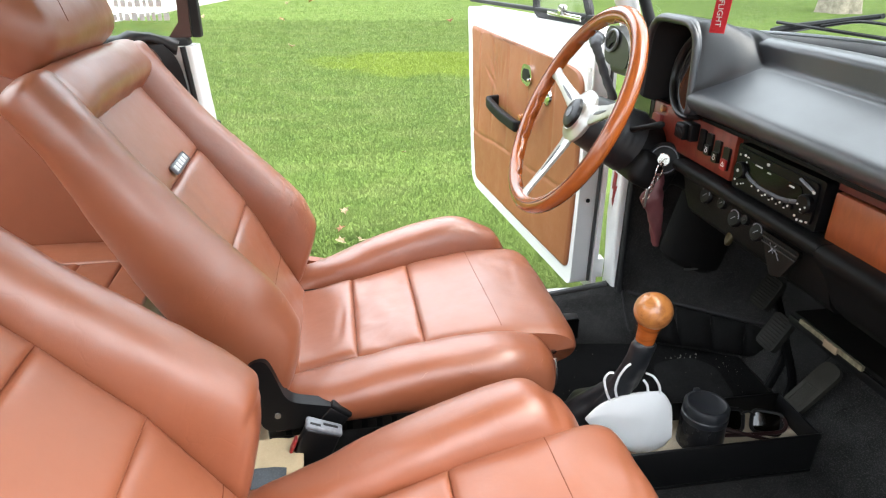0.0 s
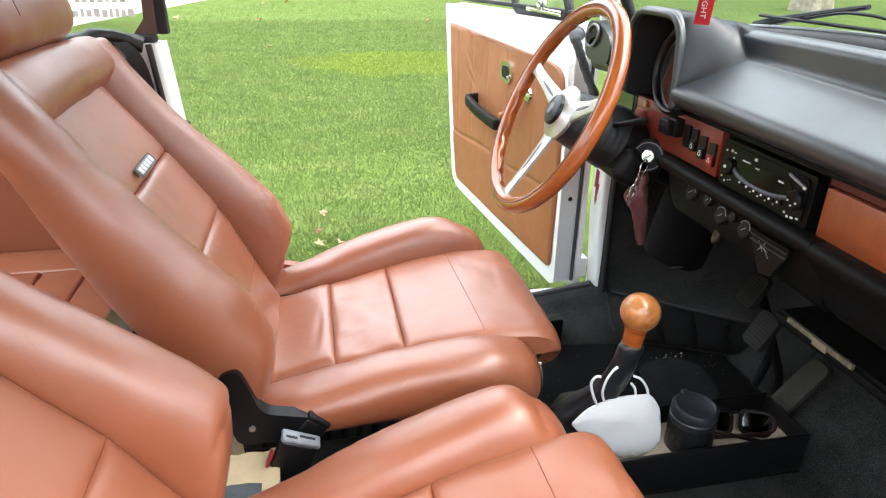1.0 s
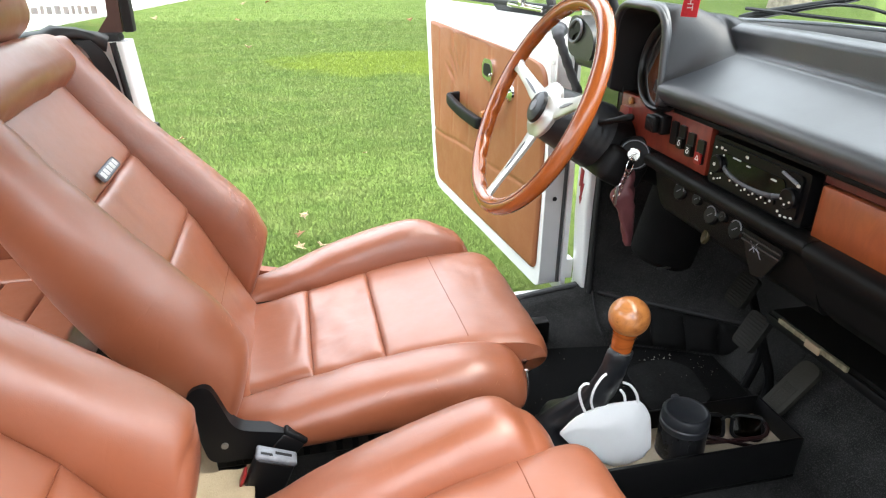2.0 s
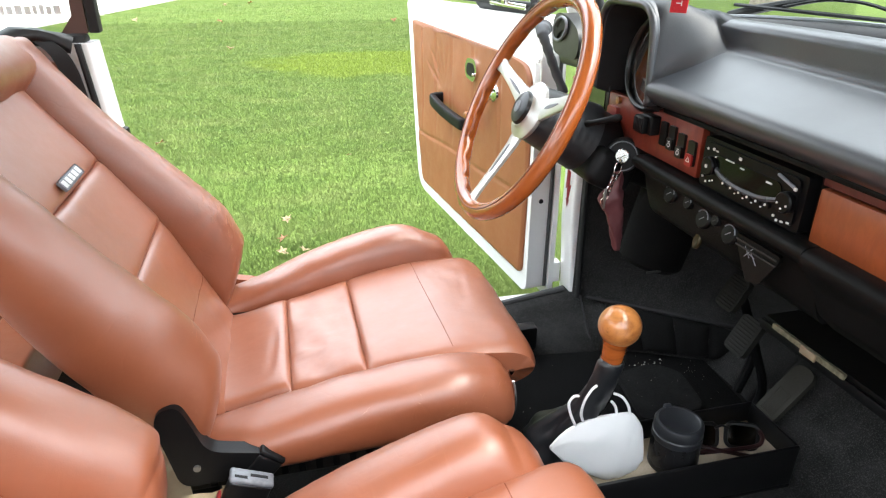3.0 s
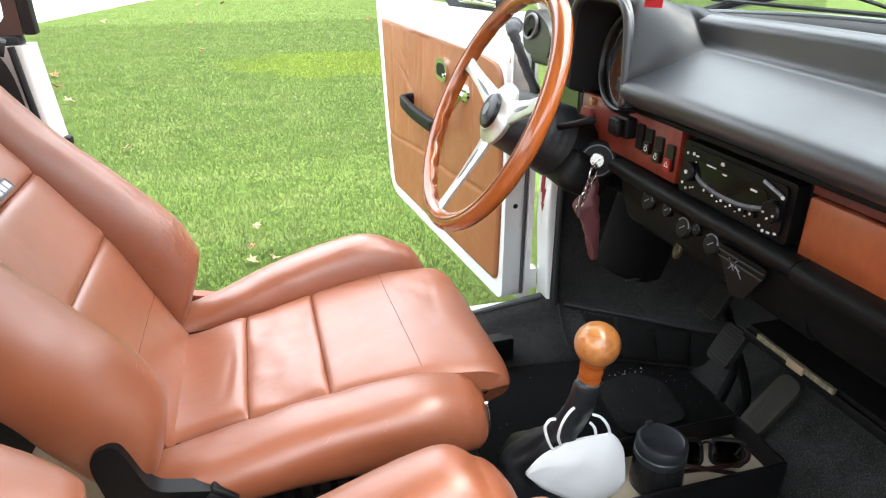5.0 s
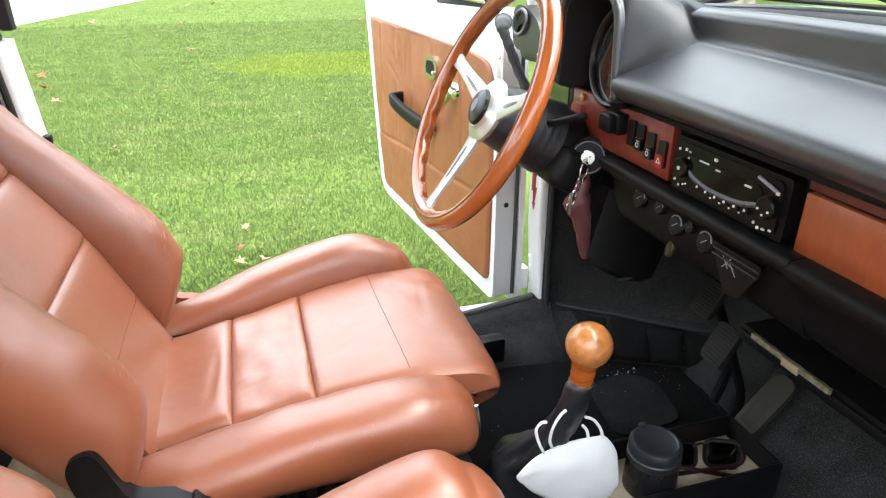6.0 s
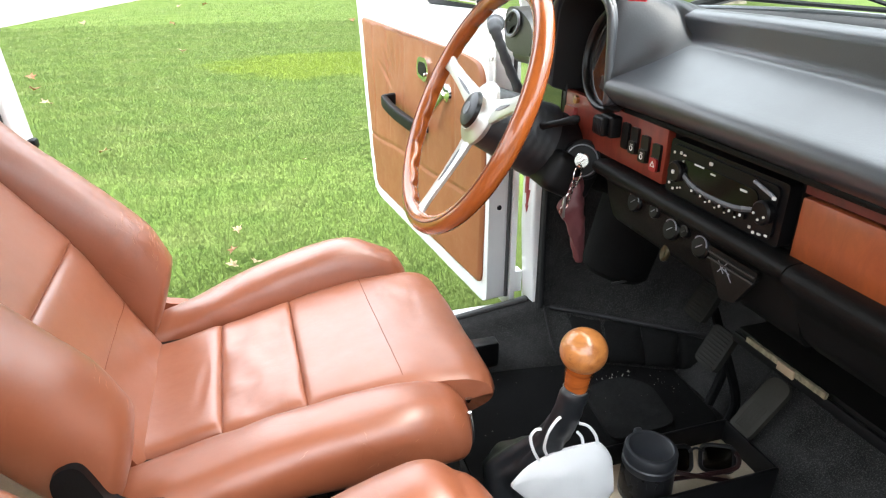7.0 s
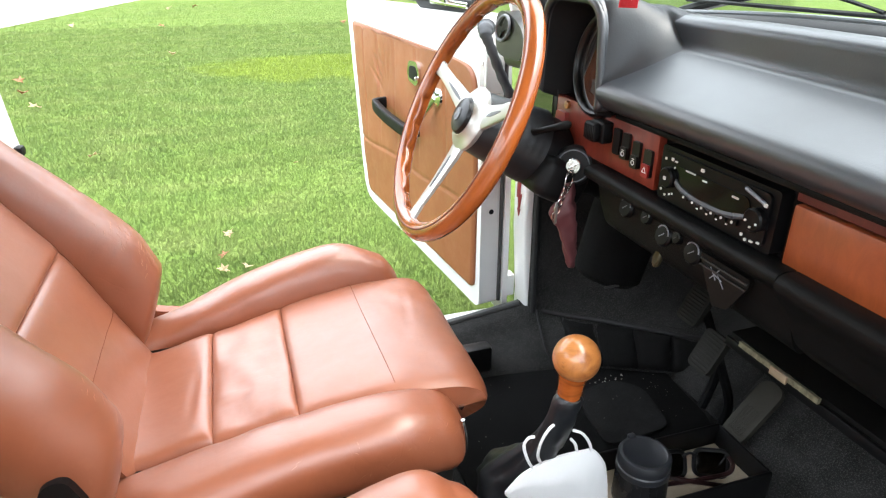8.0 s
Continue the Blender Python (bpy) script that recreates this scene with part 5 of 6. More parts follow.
plate(bm, rounded([(-0.033, -0.024), (0.033, -0.024), (0.033, 0.024), (-0.033, 0.024)], 0.004, 3), 0.002, facing(0.543, 0.379, 0.846))
hp("trim_glass", bm, LENS, "reflecting glass of a small gauge", up=side)

# binnacle: a hood open to the driver with a thick rolled lip
def arch(x, yl, yr, zb, zt, r, lean=0.0, slope=None):
    return [(x, p, q) for p, q in rounded([(yl, zb), (yl - lean, zt), (yr + (lean if slope is None else slope), zt), (yr, zb)], [0.004, r, r, 0.004], 8)]


bm = bmesh.new()
outer = [arch(0.512, 0.347, 0.166, 0.880, 1.018, 0.045, 0.012), arch(0.520, 0.351, 0.162, 0.878, 1.023, 0.048, 0.012), arch(0.54, 0.352, 0.162, 0.880, 1.020, 0.048, 0.013, 0.026), arch(0.56, 0.354, 0.150, 0.882, 1.014, 0.048, 0.014, 0.042), arch(0.60, 0.358, 0.124, 0.885, 0.997, 0.042, 0.016, 0.060), arch(0.64, 0.365, 0.110, 0.89, 0.980, 0.035, 0.02, 0.066), arch(0.70, 0.375, 0.106, 0.89, 0.957, 0.02, 0.02, 0.056)]
inner = [arch(0.64, 0.335, 0.195, 0.85, 0.985, 0.04, 0.01), arch(0.56, 0.338, 0.184, 0.86, 1.003, 0.042, 0.012), arch(0.520, 0.340, 0.176, 0.872, 1.010, 0.042, 0.012), arch(0.513, 0.342, 0.171, 0.877, 1.013, 0.043, 0.012)]
def between(rows, n):
    """More arches between the given ones."""
    p = spline([np.array(r).ravel() for r in rows], n)
    return [q.reshape(-1, 3) for q in p]


loft(bm, between(inner[2:] + outer, 26), closed=False)
hood = hp("binnacle_hood", bm, VINYL, "black hood over the dial", angle=60)
bm = bmesh.new()
tube(bm, [(0.5155, y, z) for x, y, z in arch(0.5155, 0.345, 0.1665, 0.884, 1.0155, 0.044, 0.012)], 0.0062, 10)
hp("hood_lip", bm, VINYL, up=hood)
bm = bmesh.new()
loft(bm, inner[:3], closed=False)
hp("hood_lining", bm, RUBBER, up=hood, angle=60)
# lip under the dial, and the dial itself
DIAL = Matrix.Translation((0.567, 0.2250, 0.928)) @ Matrix.Rotation(radians(-90 + 9), 4, "Y")
bm = bmesh.new()
rings = []
for a in np.linspace(0, 2 * math.pi, 65):
    rings.append([DIAL @ Vector(((0.069 + 0.0060 * math.cos(b)) * math.cos(a), (0.069 + 0.0060 * math.cos(b)) * math.sin(a), 0.012 + 0.009 * math.sin(b))) for b in np.linspace(0, 2 * math.pi, 12, endpoint=False)])
loft(bm, rings, cap=False)
dial = hp("dial_ring", bm, BLACK_SATIN, "black dial bezel", up=hood)
bm = bmesh.new()
lathe(bm, [(0.0, 0.0), (0.065, 0.0), (0.065, -0.01), (0.0, -0.01)], 48, DIAL)
hp("dial_face", bm, BLACK, up=hood)
bm = bmesh.new()
for k in range(25):
    a = radians(-225 + k * 11.25)
    rot = DIAL @ Matrix.Rotation(a, 4, "Z")
    box(bm, (0.052 if k % 2 else 0.048, -0.0009, 0.0004), (0.060, 0.0009, 0.001), m=rot)
hp("dial_marks", bm, MARK, up=hood)
bm = bmesh.new()
lathe(bm, [(0.0, 0.010), (0.0655, 0.010), (0.0655, 0.012), (0.0, 0.012)], 48, DIAL)
glass = hp("dial_glass", bm, LENS, "reflecting dial glass", up=hood)
# demister outlet at the driver's end
bm = bmesh.new()
o = rounded([(-0.052, -0.022), (-0.030, -0.036), (0.070, -0.036), (0.074, 0.016), (0.020, 0.040), (-0.030, 0.046), (-0.056, 0.030)], 0.024, 7)
plate(bm, o, 0.05, facing(0.60, 0.560, 0.930))
bevelled(bm, 0.014, 4, 25)
out_box = hp("side_outlet", bm, grained("olive_grey_plastic", (0.016, 0.0165, 0.0145), 0.34, 0.5), "dark side demister outlet", angle=60)
slot = facing(0.5470, 0.570, 0.945) @ Matrix.Rotation(radians(24), 4, "Z")
bm = bmesh.new()
rings = []
for a in np.linspace(0, 2 * math.pi, 41):
    rings.append([slot @ Vector(((0.032 + 0.003 * math.cos(b)) * math.cos(a), (0.020 + 0.003 * math.cos(b)) * math.sin(a), 0.001 + 0.003 * math.sin(b))) for b in np.linspace(0, 2 * math.pi, 8, endpoint=False)])
loft(bm, rings, cap=False)
hp("outlet_ring", bm, GREY, up=out_box)
bm = bmesh.new()
for k in (-1, 1):
    lathe(bm, [(0.0, 0.0), (0.011, 0.0), (0.011, 0.0015), (0.0, 0.0015)], 20, slot @ Matrix.Translation((0.019 * k, 0, 0)))
box(bm, (-0.02, -0.006, 0.0), (0.02, 0.006, 0.0013), m=slot)
hp("outlet_hole", bm, BLACK, up=out_box)
# pull knobs under the lip
for y, z, r in ((0.124, 0.752, 0.0145), (0.078, 0.755, 0.010), (0.040, 0.745, 0.0145), (0.014, 0.752, 0.008), (-0.017, 0.746, 0.0145)):
    bm = bmesh.new()
    lathe(bm, [(0.0, 0.0), (r * 0.7, 0.0), (r * 0.7, 0.008), (r, 0.011), (r, 0.015), (r * 0.85, 0.0175), (0.0, 0.018)], 26, facing(0.562, y, z, -14))
    k = hp("pull_knob", bm, RADIO)
    bm = bmesh.new()
    m = facing(0.562, y, z, -14)
    # pale arc drawn as the glint on the upper rim, then the bar mark
    tube(bm, [m @ Vector((r * 0.82 * math.cos(q), r * 0.82 * math.sin(q), 0.0176)) for q in np.linspace(0.2, 2.6, 14)], 0.0010, 5)
    box(bm, (-r * 0.35, -0.0006, 0.0178), (r * 0.35, 0.0006, 0.0184), m=m @ Matrix.Rotation(radians(40), 4, "Z"))
    part("knob_mark", bm, GREY if r > 0.009 else DULL, k)
bm = bmesh.new()
m = facing(0.567, 0.066, 0.702, -14) @ Matrix.Diagonal((0.55, 1.0, 1.0, 1.0))
lathe(bm, [(0.0, 0.0), (0.013, 0.0), (0.013, 0.004), (0.010, 0.006), (0.0, 0.004)], 22, m)
hp("brass_key_lock", bm, grained("dull_brass", (0.05, 0.04, 0.018), 0.5, metal=0.6), "dull brass lock")
# small control plate with printed bars
bm = bmesh.new()
plate(bm, rounded([(-0.034, 0.760), (-0.112, 0.760), (-0.112, 0.752), (-0.088, 0.712), (-0.066, 0.706), (-0.040, 0.745)], 0.004, 3), 0.006, Matrix(((0, 0, -1, 0.549), (1, 0, 0, 0.0), (0, 1, 0, 0.0), (0, 0, 0, 1))) )
bevelled(bm, 0.0015)
ctrl = hp("control_plate", bm, VINYL_LOW, "black control plate with white print")
bm = bmesh.new()
m = facing(0.5425, -0.068, 0.742) @ Matrix.Scale(0.75, 4)
for a, b in (((-0.018, 0.010), (-0.004, -0.006)), ((-0.016, -0.008), (0.000, 0.012)), ((-0.002, 0.004), (0.014, -0.012)), ((-0.012, 0.002), (0.008, -0.002))):
    tube(bm, [m @ Vector((*a, 0.0)), m @ Vector((*b, 0.0))], 0.0006, 6)
hp("printed_sign", bm, GREY, up=ctrl)
bm = bmesh.new()
for dz in (0.020, 0.012):
    box(bm, (-0.030, dz, 0.0), (0.050, dz + 0.002, 0.002), m=facing(0.5425, -0.065, 0.735) @ Matrix.Scale(0.9, 4))
hp("plate_ribs", bm, DULL, up=ctrl)

# ---- radio ----
radio = thing("car_radio", pose(0, -0.012, 0.003), "black car radio with curved display and white-marked buttons", "radio")
RX = 0.540


def rp(name, bm, mat, label="", up=None):
    return part(name, bm, mat, up or radio, label)


bm = bmesh.new()
plate(bm, rounded([(-0.092, -0.033), (0.092, -0.033), (0.092, 0.033), (-0.092, 0.033)], 0.005, 4), 0.020, facing(0.560, -0.026, 0.827))
bevelled(bm, 0.003)
rp("radio_frame", bm, RADIO)
bm = bmesh.new()
plate(bm, rounded([(-0.086, -0.028), (0.084, -0.028), (0.084, 0.028), (-0.086, 0.028)], 0.008, 4), 0.004, facing(RX + 0.001, -0.026, 0.827))
bevelled(bm, 0.0025)
face = rp("radio_face", bm, RADIO, "glossy black face")
m = facing(RX - 0.003, 0, 0)


def dot(y, z, w, h, mat, name, lift=0.0, thick=0.0012):
    if mat is DIM_MARK:
        w, h = w * 0.75, h * 0.75
    bm = bmesh.new()
    plate(bm, rounded([(-w / 2, -h / 2), (w / 2, -h / 2), (w / 2, h / 2), (-w / 2, h / 2)], min(w, h) * 0.3, 2), thick, facing(RX - 0.003 - lift, y, z))
    return rp(name, bm, mat, up=face)


bm = bmesh.new()
o = [(-0.066, 0.008), (-0.064, 0.016), (0.052, 0.016), (0.058, 0.006), (0.052, -0.002), (0.03, -0.009), (-0.02, -0.010), (-0.05, -0.004)]
plate(bm, rounded([(x, z + 0.827) for x, z in o], 0.006, 4), 0.0015, facing(RX - 0.003, -0.030, 0))
rp("display", bm, DISPLAY, "dark glossy display", up=face)
bm = bmesh.new()
up_arc = spline([(-0.068, 0.010), (-0.055, -0.003), (-0.025, -0.010), (0.02, -0.009), (0.052, -0.002)], 24)
low_arc = spline([(-0.070, 0.008), (-0.059, -0.008), (-0.027, -0.0165), (0.022, -0.0155), (0.056, -0.006)], 24)
m = facing(RX - 0.003, -0.030, 0.827)
loft(bm, [[m @ Vector((p[0], p[1], 0.0)), m @ Vector((p[0], p[1], 0.0022)), m @ Vector(((p[0] + q[0]) / 2, (p[1] + q[1]) / 2, 0.0036)), m @ Vector((q[0], q[1], 0.0022)), m @ Vector((q[0], q[1], 0.0))] for p, q in zip(up_arc, low_arc)])
rp("display_trim", bm, CRESCENT, up=face)
for y, r in ((0.042, 0.0125), (-0.098, 0.0125)):
    bm = bmesh.new()
    lathe(bm, [(0.0, 0.0), (r, 0.0), (r, 0.006), (r * 0.85, 0.008), (0.0, 0.0075)], 26, facing(RX - 0.003, y, 0.8255))
    rp("radio_knob", bm, RADIO, up=face)
dot(0.042, 0.8255, 0.006, 0.006, DIM_MARK, "knob_mark", 0.0076)
rngr = random.Random(2)
for k in range(6):
    y = 0.010 - k * 0.0158
    z = 0.8115 - 0.0018 * math.sin(k / 5 * math.pi)
    dot(y, z, 0.011, 0.006, RADIO, "preset_button", 0.0, 0.003)
    dot(y, z + 0.0005, 0.0032, 0.0038, DIM_MARK, "button_mark", 0.0031)
    if 0 < k < 5:
        dot(y - 0.007, z - 0.0045, 0.003, 0.002, DIM_MARK, "button_mark", 0.001)
for y, z, w, h in ((0.052, 0.846, 0.004, 0.004), (0.040, 0.848, 0.005, 0.005), (0.033, 0.847, 0.006, 0.0025), (0.034, 0.8395, 0.003, 0.003), (0.054, 0.808, 0.004, 0.004), (0.046, 0.803, 0.004, 0.004), (0.038, 0.806, 0.003, 0.003), (0.033, 0.808, 0.003, 0.003), (0.006, 0.842, 0.022, 0.0022), (-0.018, 0.8395, 0.010, 0.0022), (-0.012, 0.850, 0.007, 0.005), (-0.066, 0.8375, 0.013, 0.0028), (-0.083, 0.804, 0.004, 0.004), (-0.089, 0.8005, 0.004, 0.004), (-0.098, 0.8185, 0.003, 0.003), (-0.105, 0.8235, 0.003, 0.003), (-0.091, 0.8235, 0.003, 0.003), (-0.097, 0.8015, 0.006, 0.0028), (-0.106, 0.8035, 0.005, 0.0028)):
    dot(y, z, w, h, DIM_MARK, "printed_mark", 0.0012 if abs(z - 0.8235) > 0.006 else 0.0078)
bm = bmesh.new()
tube(bm, [facing(RX - 0.005, 0, 0) @ Vector((0.078, 0.852, 0)), facing(RX - 0.005, 0, 0) @ Vector((0.105, 0.8445, 0))], 0.002, 8)
rp("release_button", bm, GREY, up=face)
dot(-0.108, 0.844, 0.006, 0.005, DIM_MARK, "printed_mark", 0.003)

# ---- steering wheel ----
WHEEL = Matrix.Translation((0.374, 0.32, 0.853)) @ Matrix.Rotation(radians(-1.2), 4, "Z") @ Matrix(((0, math.sin(radians(26)), -math.cos(radians(26)), 0), (-1, 0, 0, 0), (0, math.cos(radians(26)), math.sin(radians(26)), 0), (0, 0, 0, 1)))
wheel = thing("steering_wheel", WHEEL, "wood-rimmed steering wheel with three aluminium spokes", "steering wheel")


def wp(name, bm, mat, label="", up=None, angle=38):
    return part(name, bm, mat, up or wheel, label, angle=angle)


bm = bmesh.new()
rings = []
for a in np.linspace(0, 2 * math.pi, 181)[:-1]:
    k = 0.0150
    grip = 0.0042 * max(0.0, math.sin(a * 24)) ** 1.5
    ring = []
    for b in np.linspace(0, 2 * math.pi, 18, endpoint=False):
        back = 1.0 if math.cos(b) < 0.1 and math.sin(b) < 0.3 else 0.0
        r = 0.1835 + (k - grip * back) * math.cos(b)
        ring.append((r * math.cos(a), r * math.sin(a), k * 0.92 * math.sin(b)))
    rings.append(ring)
loft(bm, rings + [rings[0]], cap=False)
bmesh.ops.remove_doubles(bm, verts=bm.verts[:], dist=1e-5)
wp("rim", bm, WOOD_RIM, "varnished wooden rim", angle=60)
bm = bmesh.new()
tube(bm, [(0.1835 * math.cos(a), 0.1835 * math.sin(a), 0.0136) for a in np.linspace(0, 2 * math.pi, 121)], 0.0014, 6)
wp("rim_inlay", bm, SEAM, "dark line inlaid in the rim")
# spokes: local angle from the car's right, counter-clockwise
for ang in (164, 270, 16):
    bm = bmesh.new()
    rot = Matrix.Rotation(radians(ang), 4, "Z")
    rings = []
    for r, w, z, t in ((0.030, 0.020, -0.022, 0.0035), (0.060, 0.0165, -0.020, 0.0035), (0.110, 0.012, -0.012, 0.0032), (0.150, 0.0105, -0.004, 0.003), (0.172, 0.013, 0.0, 0.003), (0.178, 0.016, 0.0, 0.003)):
        rings.append([rot @ Vector((r, y, z + h)) for y, h in ((-w, -t), (w, -t), (w, t * 0.5), (w * 0.8, t), (-w * 0.8, t), (-w, t * 0.5))])
    loft(bm, rings)
    spoke = wp("spoke", bm, ALU, "matt aluminium spoke")
    bm = bmesh.new()
    rings = []
    for r, w, z in ((0.062, 0.0012, -0.0165), (0.08, 0.003, -0.0138), (0.10, 0.0022, -0.0103), (0.118, 0.0006, -0.0072)):
        rings.append([rot @ Vector((r, y, z + h)) for y, h in ((-w, 0), (w, 0), (w, 0.0012), (-w, 0.0012))])
    loft(bm, rings)
    wp("spoke_slot", bm, GREY, up=spoke)
bm = bmesh.new()
lathe(bm, [(0.0, -0.027), (0.046, -0.027), (0.050, -0.024), (0.050, -0.019), (0.046, -0.016), (0.034, -0.013), (0.030, -0.008), (0.0, -0.008)], 48)
wp("hub_plate", bm, ALU, "matt aluminium hub")
bm = bmesh.new()
lathe(bm, [(0.0, -0.012), (0.0285, -0.012), (0.0285, -0.007), (0.026, -0.002), (0.020, 0.0008), (0.0, 0.0028)], 40)
horn = wp("horn_button", bm, BLACK_SATIN, "black horn button")
bm = bmesh.new()
lathe(bm, [(0.0, 0.0022), (0.010, 0.0018), (0.010, 0.0028), (0.0, 0.0034)], 24)
wp("horn_emblem", bm, GREY, up=horn)
# boot and column behind the wheel
bm = bmesh.new()
prof = []
for i in range(70):
    f = i / 69
    prof.append((0.046 + 0.014 * f + 0.00012 * math.sin(f * 52), -0.026 - 0.105 * f))
lathe(bm, [(0.0, -0.026)] + prof + [(0.0, -0.131)], 40)
wp("hub_boot", bm, BOOT, "black leather hub boot", angle=60)

column = thing("steering_column", WHEEL, "black steering column with ignition lock", "steering column")
bm = bmesh.new()
lathe(bm, [(0.0, -0.128), (0.050, -0.128), (0.055, -0.15), (0.052, -0.22), (0.035, -0.26), (0.030, -0.52), (0.0, -0.52)], 32)
part("column_tube", bm, BLACK, column)
bm = bmesh.new()
box(bm, (-0.03, -0.060, -0.215), (0.080, 0.005, -0.130), 0.018, 4)
part("switch_housing", bm, BLACK, column)
# stalks
inv = WHEEL.inverted()
bm = bmesh.new()
pts = spline([inv @ Vector(p) for p in ((0.470, 0.285, 0.826), (0.476, 0.258, 0.834), (0.488, 0.238, 0.842), (0.508, 0.222, 0.850))], 16)
tube(bm, pts, [0.006, 0.006, 0.006, 0.0055, 0.0055, 0.005, 0.005, 0.005, 0.005, 0.005, 0.005, 0.0055, 0.006, 0.0065, 0.006, 0.003], 10)
part("stalk", bm, BLACK, column, "black control stalk")
# ignition lock, key, ring and pouch
LOCK = Matrix.Translation((0.530, 0.244, 0.780)) @ (Vector((-0.55, -0.80, 0.22))).to_track_quat("Z", "Y").to_matrix().to_4x4()
bm = bmesh.new()
lathe(bm, [(0.0, -0.07), (0.031, -0.07), (0.031, -0.004), (0.027, 0.002), (0.018, 0.004), (0.0, 0.004)], 32, LOCK)
lock = part("lock_housing", bm, BLACK, None)
lock.parent, lock.matrix_parent_inverse = column, inv
bm = bmesh.new()
lathe(bm, [(0.0, 0.004), (0.0115, 0.004), (0.0115, 0.009), (0.0100, 0.0105), (0.004, 0.0105), (0.0035, 0.0085), (0.0, 0.0085)], 30, LOCK)
barrel = part("lock_barrel", bm, CHROME, None, "chrome lock barrel")
barrel.parent, barrel.matrix_parent_inverse = column, inv
bm = bmesh.new()
tube(bm, [LOCK @ Vector((0.0235 * math.cos(a), 0.0235 * math.sin(a), 0.0032)) for a in np.linspace(0, 2 * math.pi, 41)], 0.0011, 6)
collar = part("lock_collar", bm, GREY, None, "thin grey ring round the lock")
collar.parent, collar.matrix_parent_inverse = column, inv
keys = thing("key_bunch", Matrix(), "ignition key with ring, chain and plum leather pouch", "keys")
bm = bmesh.new()
box(bm, (-0.0010, -0.007, 0.008), (0.0010, 0.007, 0.030), 0.0008, 1, LOCK @ Matrix.Rotation(radians(125), 4, "Z"))
part("key", bm, CHROME, keys)
bm = bmesh.new()
ringc = Vector((0.512, 0.222, 0.770))
for rr, tip in ((0.015, 0), (0.011, 50)):
    tube(bm, [ringc + Vector((rr * 0.75 * math.cos(a), rr * 0.6 * math.cos(a) * math.cos(radians(tip)), rr * math.sin(a) - 0.004)) for a in np.linspace(0, 2 * math.pi, 29)], 0.0011, 6)
part("key_ring", bm, CHROME, keys)
bm = bmesh.new()
for k in range(5):
    p = Vector((0.508 - 0.004 * k, 0.222, 0.752 - 0.010 * k))
    tube(bm, [p + Vector((0.0035 * math.cos(a), 0.002 * math.sin(k * 1.5) * math.cos(a), 0.006 * math.sin(a))) for a in np.linspace(0, 2 * math.pi, 15)], 0.001, 5)
part("chain", bm, CHROME, keys)
bm = bmesh.new()
box(bm, (0.491, 0.219, 0.700), (0.4955, 0.2208, 0.735), 0.0008, 1, None)
part("small_key", bm, STEEL, keys)
bm = bmesh.new()
rings = []
for z, x, w, t in ((0.757, 0.519, 0.007, 0.005), (0.742, 0.520, 0.011, 0.007), (0.728, 0.517, 0.013, 0.009), (0.716, 0.514, 0.021, 0.013), (0.704, 0.515, 0.020, 0.013), (0.685, 0.522, 0.015, 0.011), (0.66, 0.528, 0.013, 0.010), (0.64, 0.532, 0.010, 0.008), (0.622, 0.535, 0.008, 0.006), (0.615, 0.536, 0.005, 0.004)):
    rings.append([(x + w * math.cos(a) * (1 + 0.12 * math.sin(3 * a + z * 70)), 0.235 + t * math.sin(a) * (1 + 0.2 * math.sin(2 * a + z * 40)), z) for a in np.linspace(0, 2 * math.pi, 40, endpoint=False)])
rings = [q.reshape(-1, 3) for q in spline([np.array(r).ravel() for r in rings], 40)]
loft(bm, rings)
uneven(bm, 0.0025, 0.014)
uneven(bm, 0.0010, 0.006)
part("key_pouch", bm, POUCH, keys, "crumpled plum leather pouch")


# ---- footwell ----
PLEAT = carpet("pleated_black_vinyl", (0.007, 0.007, 0.007), (0.025, 0.025, 0.025))
PEDAL_PALE = grained("dusty_pedal_rubber", (0.036, 0.034, 0.028), 0.75, 0.25, scale=200, strength=0.6)
PEDAL = grained("pedal_rubber", (0.013, 0.0127, 0.011), 0.75, 0.25, scale=200, strength=0.6)


def pedal(x, y, z, w, h, tilt, arm):
    root = thing("pedal", Matrix(), "ribbed grey rubber foot pedal on a black arm", "pedal", "pedals")
    m = Matrix.Translation((x, y, z)) @ Matrix.Rotation(radians(tilt), 4, "Y")
    bm = bmesh.new()
    plate(bm, rounded([(-h / 2, -w / 2), (h / 2, -w / 2), (h / 2, w / 2), (-h / 2, w / 2)], 0.012, 4), 0.012, m)
    bevelled(bm, 0.003)
    part("pedal_pad", bm, PEDAL, root)
    bm = bmesh.new()
    k = int(h / 0.007)
    for i in range(k):
        a = -h / 2 + 0.006 + i * (h - 0.012) / (k - 1)
        box(bm, (a - 0.0015, -w / 2 + 0.006, 0.0115), (a + 0.0015, w / 2 - 0.006, 0.0140), 0.0006, 1, m)
    part("pedal_ribs", bm, PEDAL, root)
    bm = bmesh.new()
    tube(bm, spline([(x + 0.012, y, z)] + arm, 14), 0.009, 8)
    part("pedal_arm", bm, BLACK, root)


pedal(0.826, 0.262, 0.475, 0.052, 0.070, -62, [(0.86, 0.268, 0.44), (0.90, 0.262, 0.33), (0.88, 0.26, 0.235)])
pedal(0.800, 0.182, 0.430, 0.052, 0.075, -62, [(0.835, 0.19, 0.39), (0.87, 0.188, 0.30), (0.86, 0.188, 0.235)])
root = thing("accelerator_pedal", Matrix(), "long grey rubber accelerator pedal", "pedal", "pedals")
m = Matrix.Translation((0.845, 0.105, 0.345)) @ Matrix.Rotation(radians(-50), 4, "Y")
bm = bmesh.new()
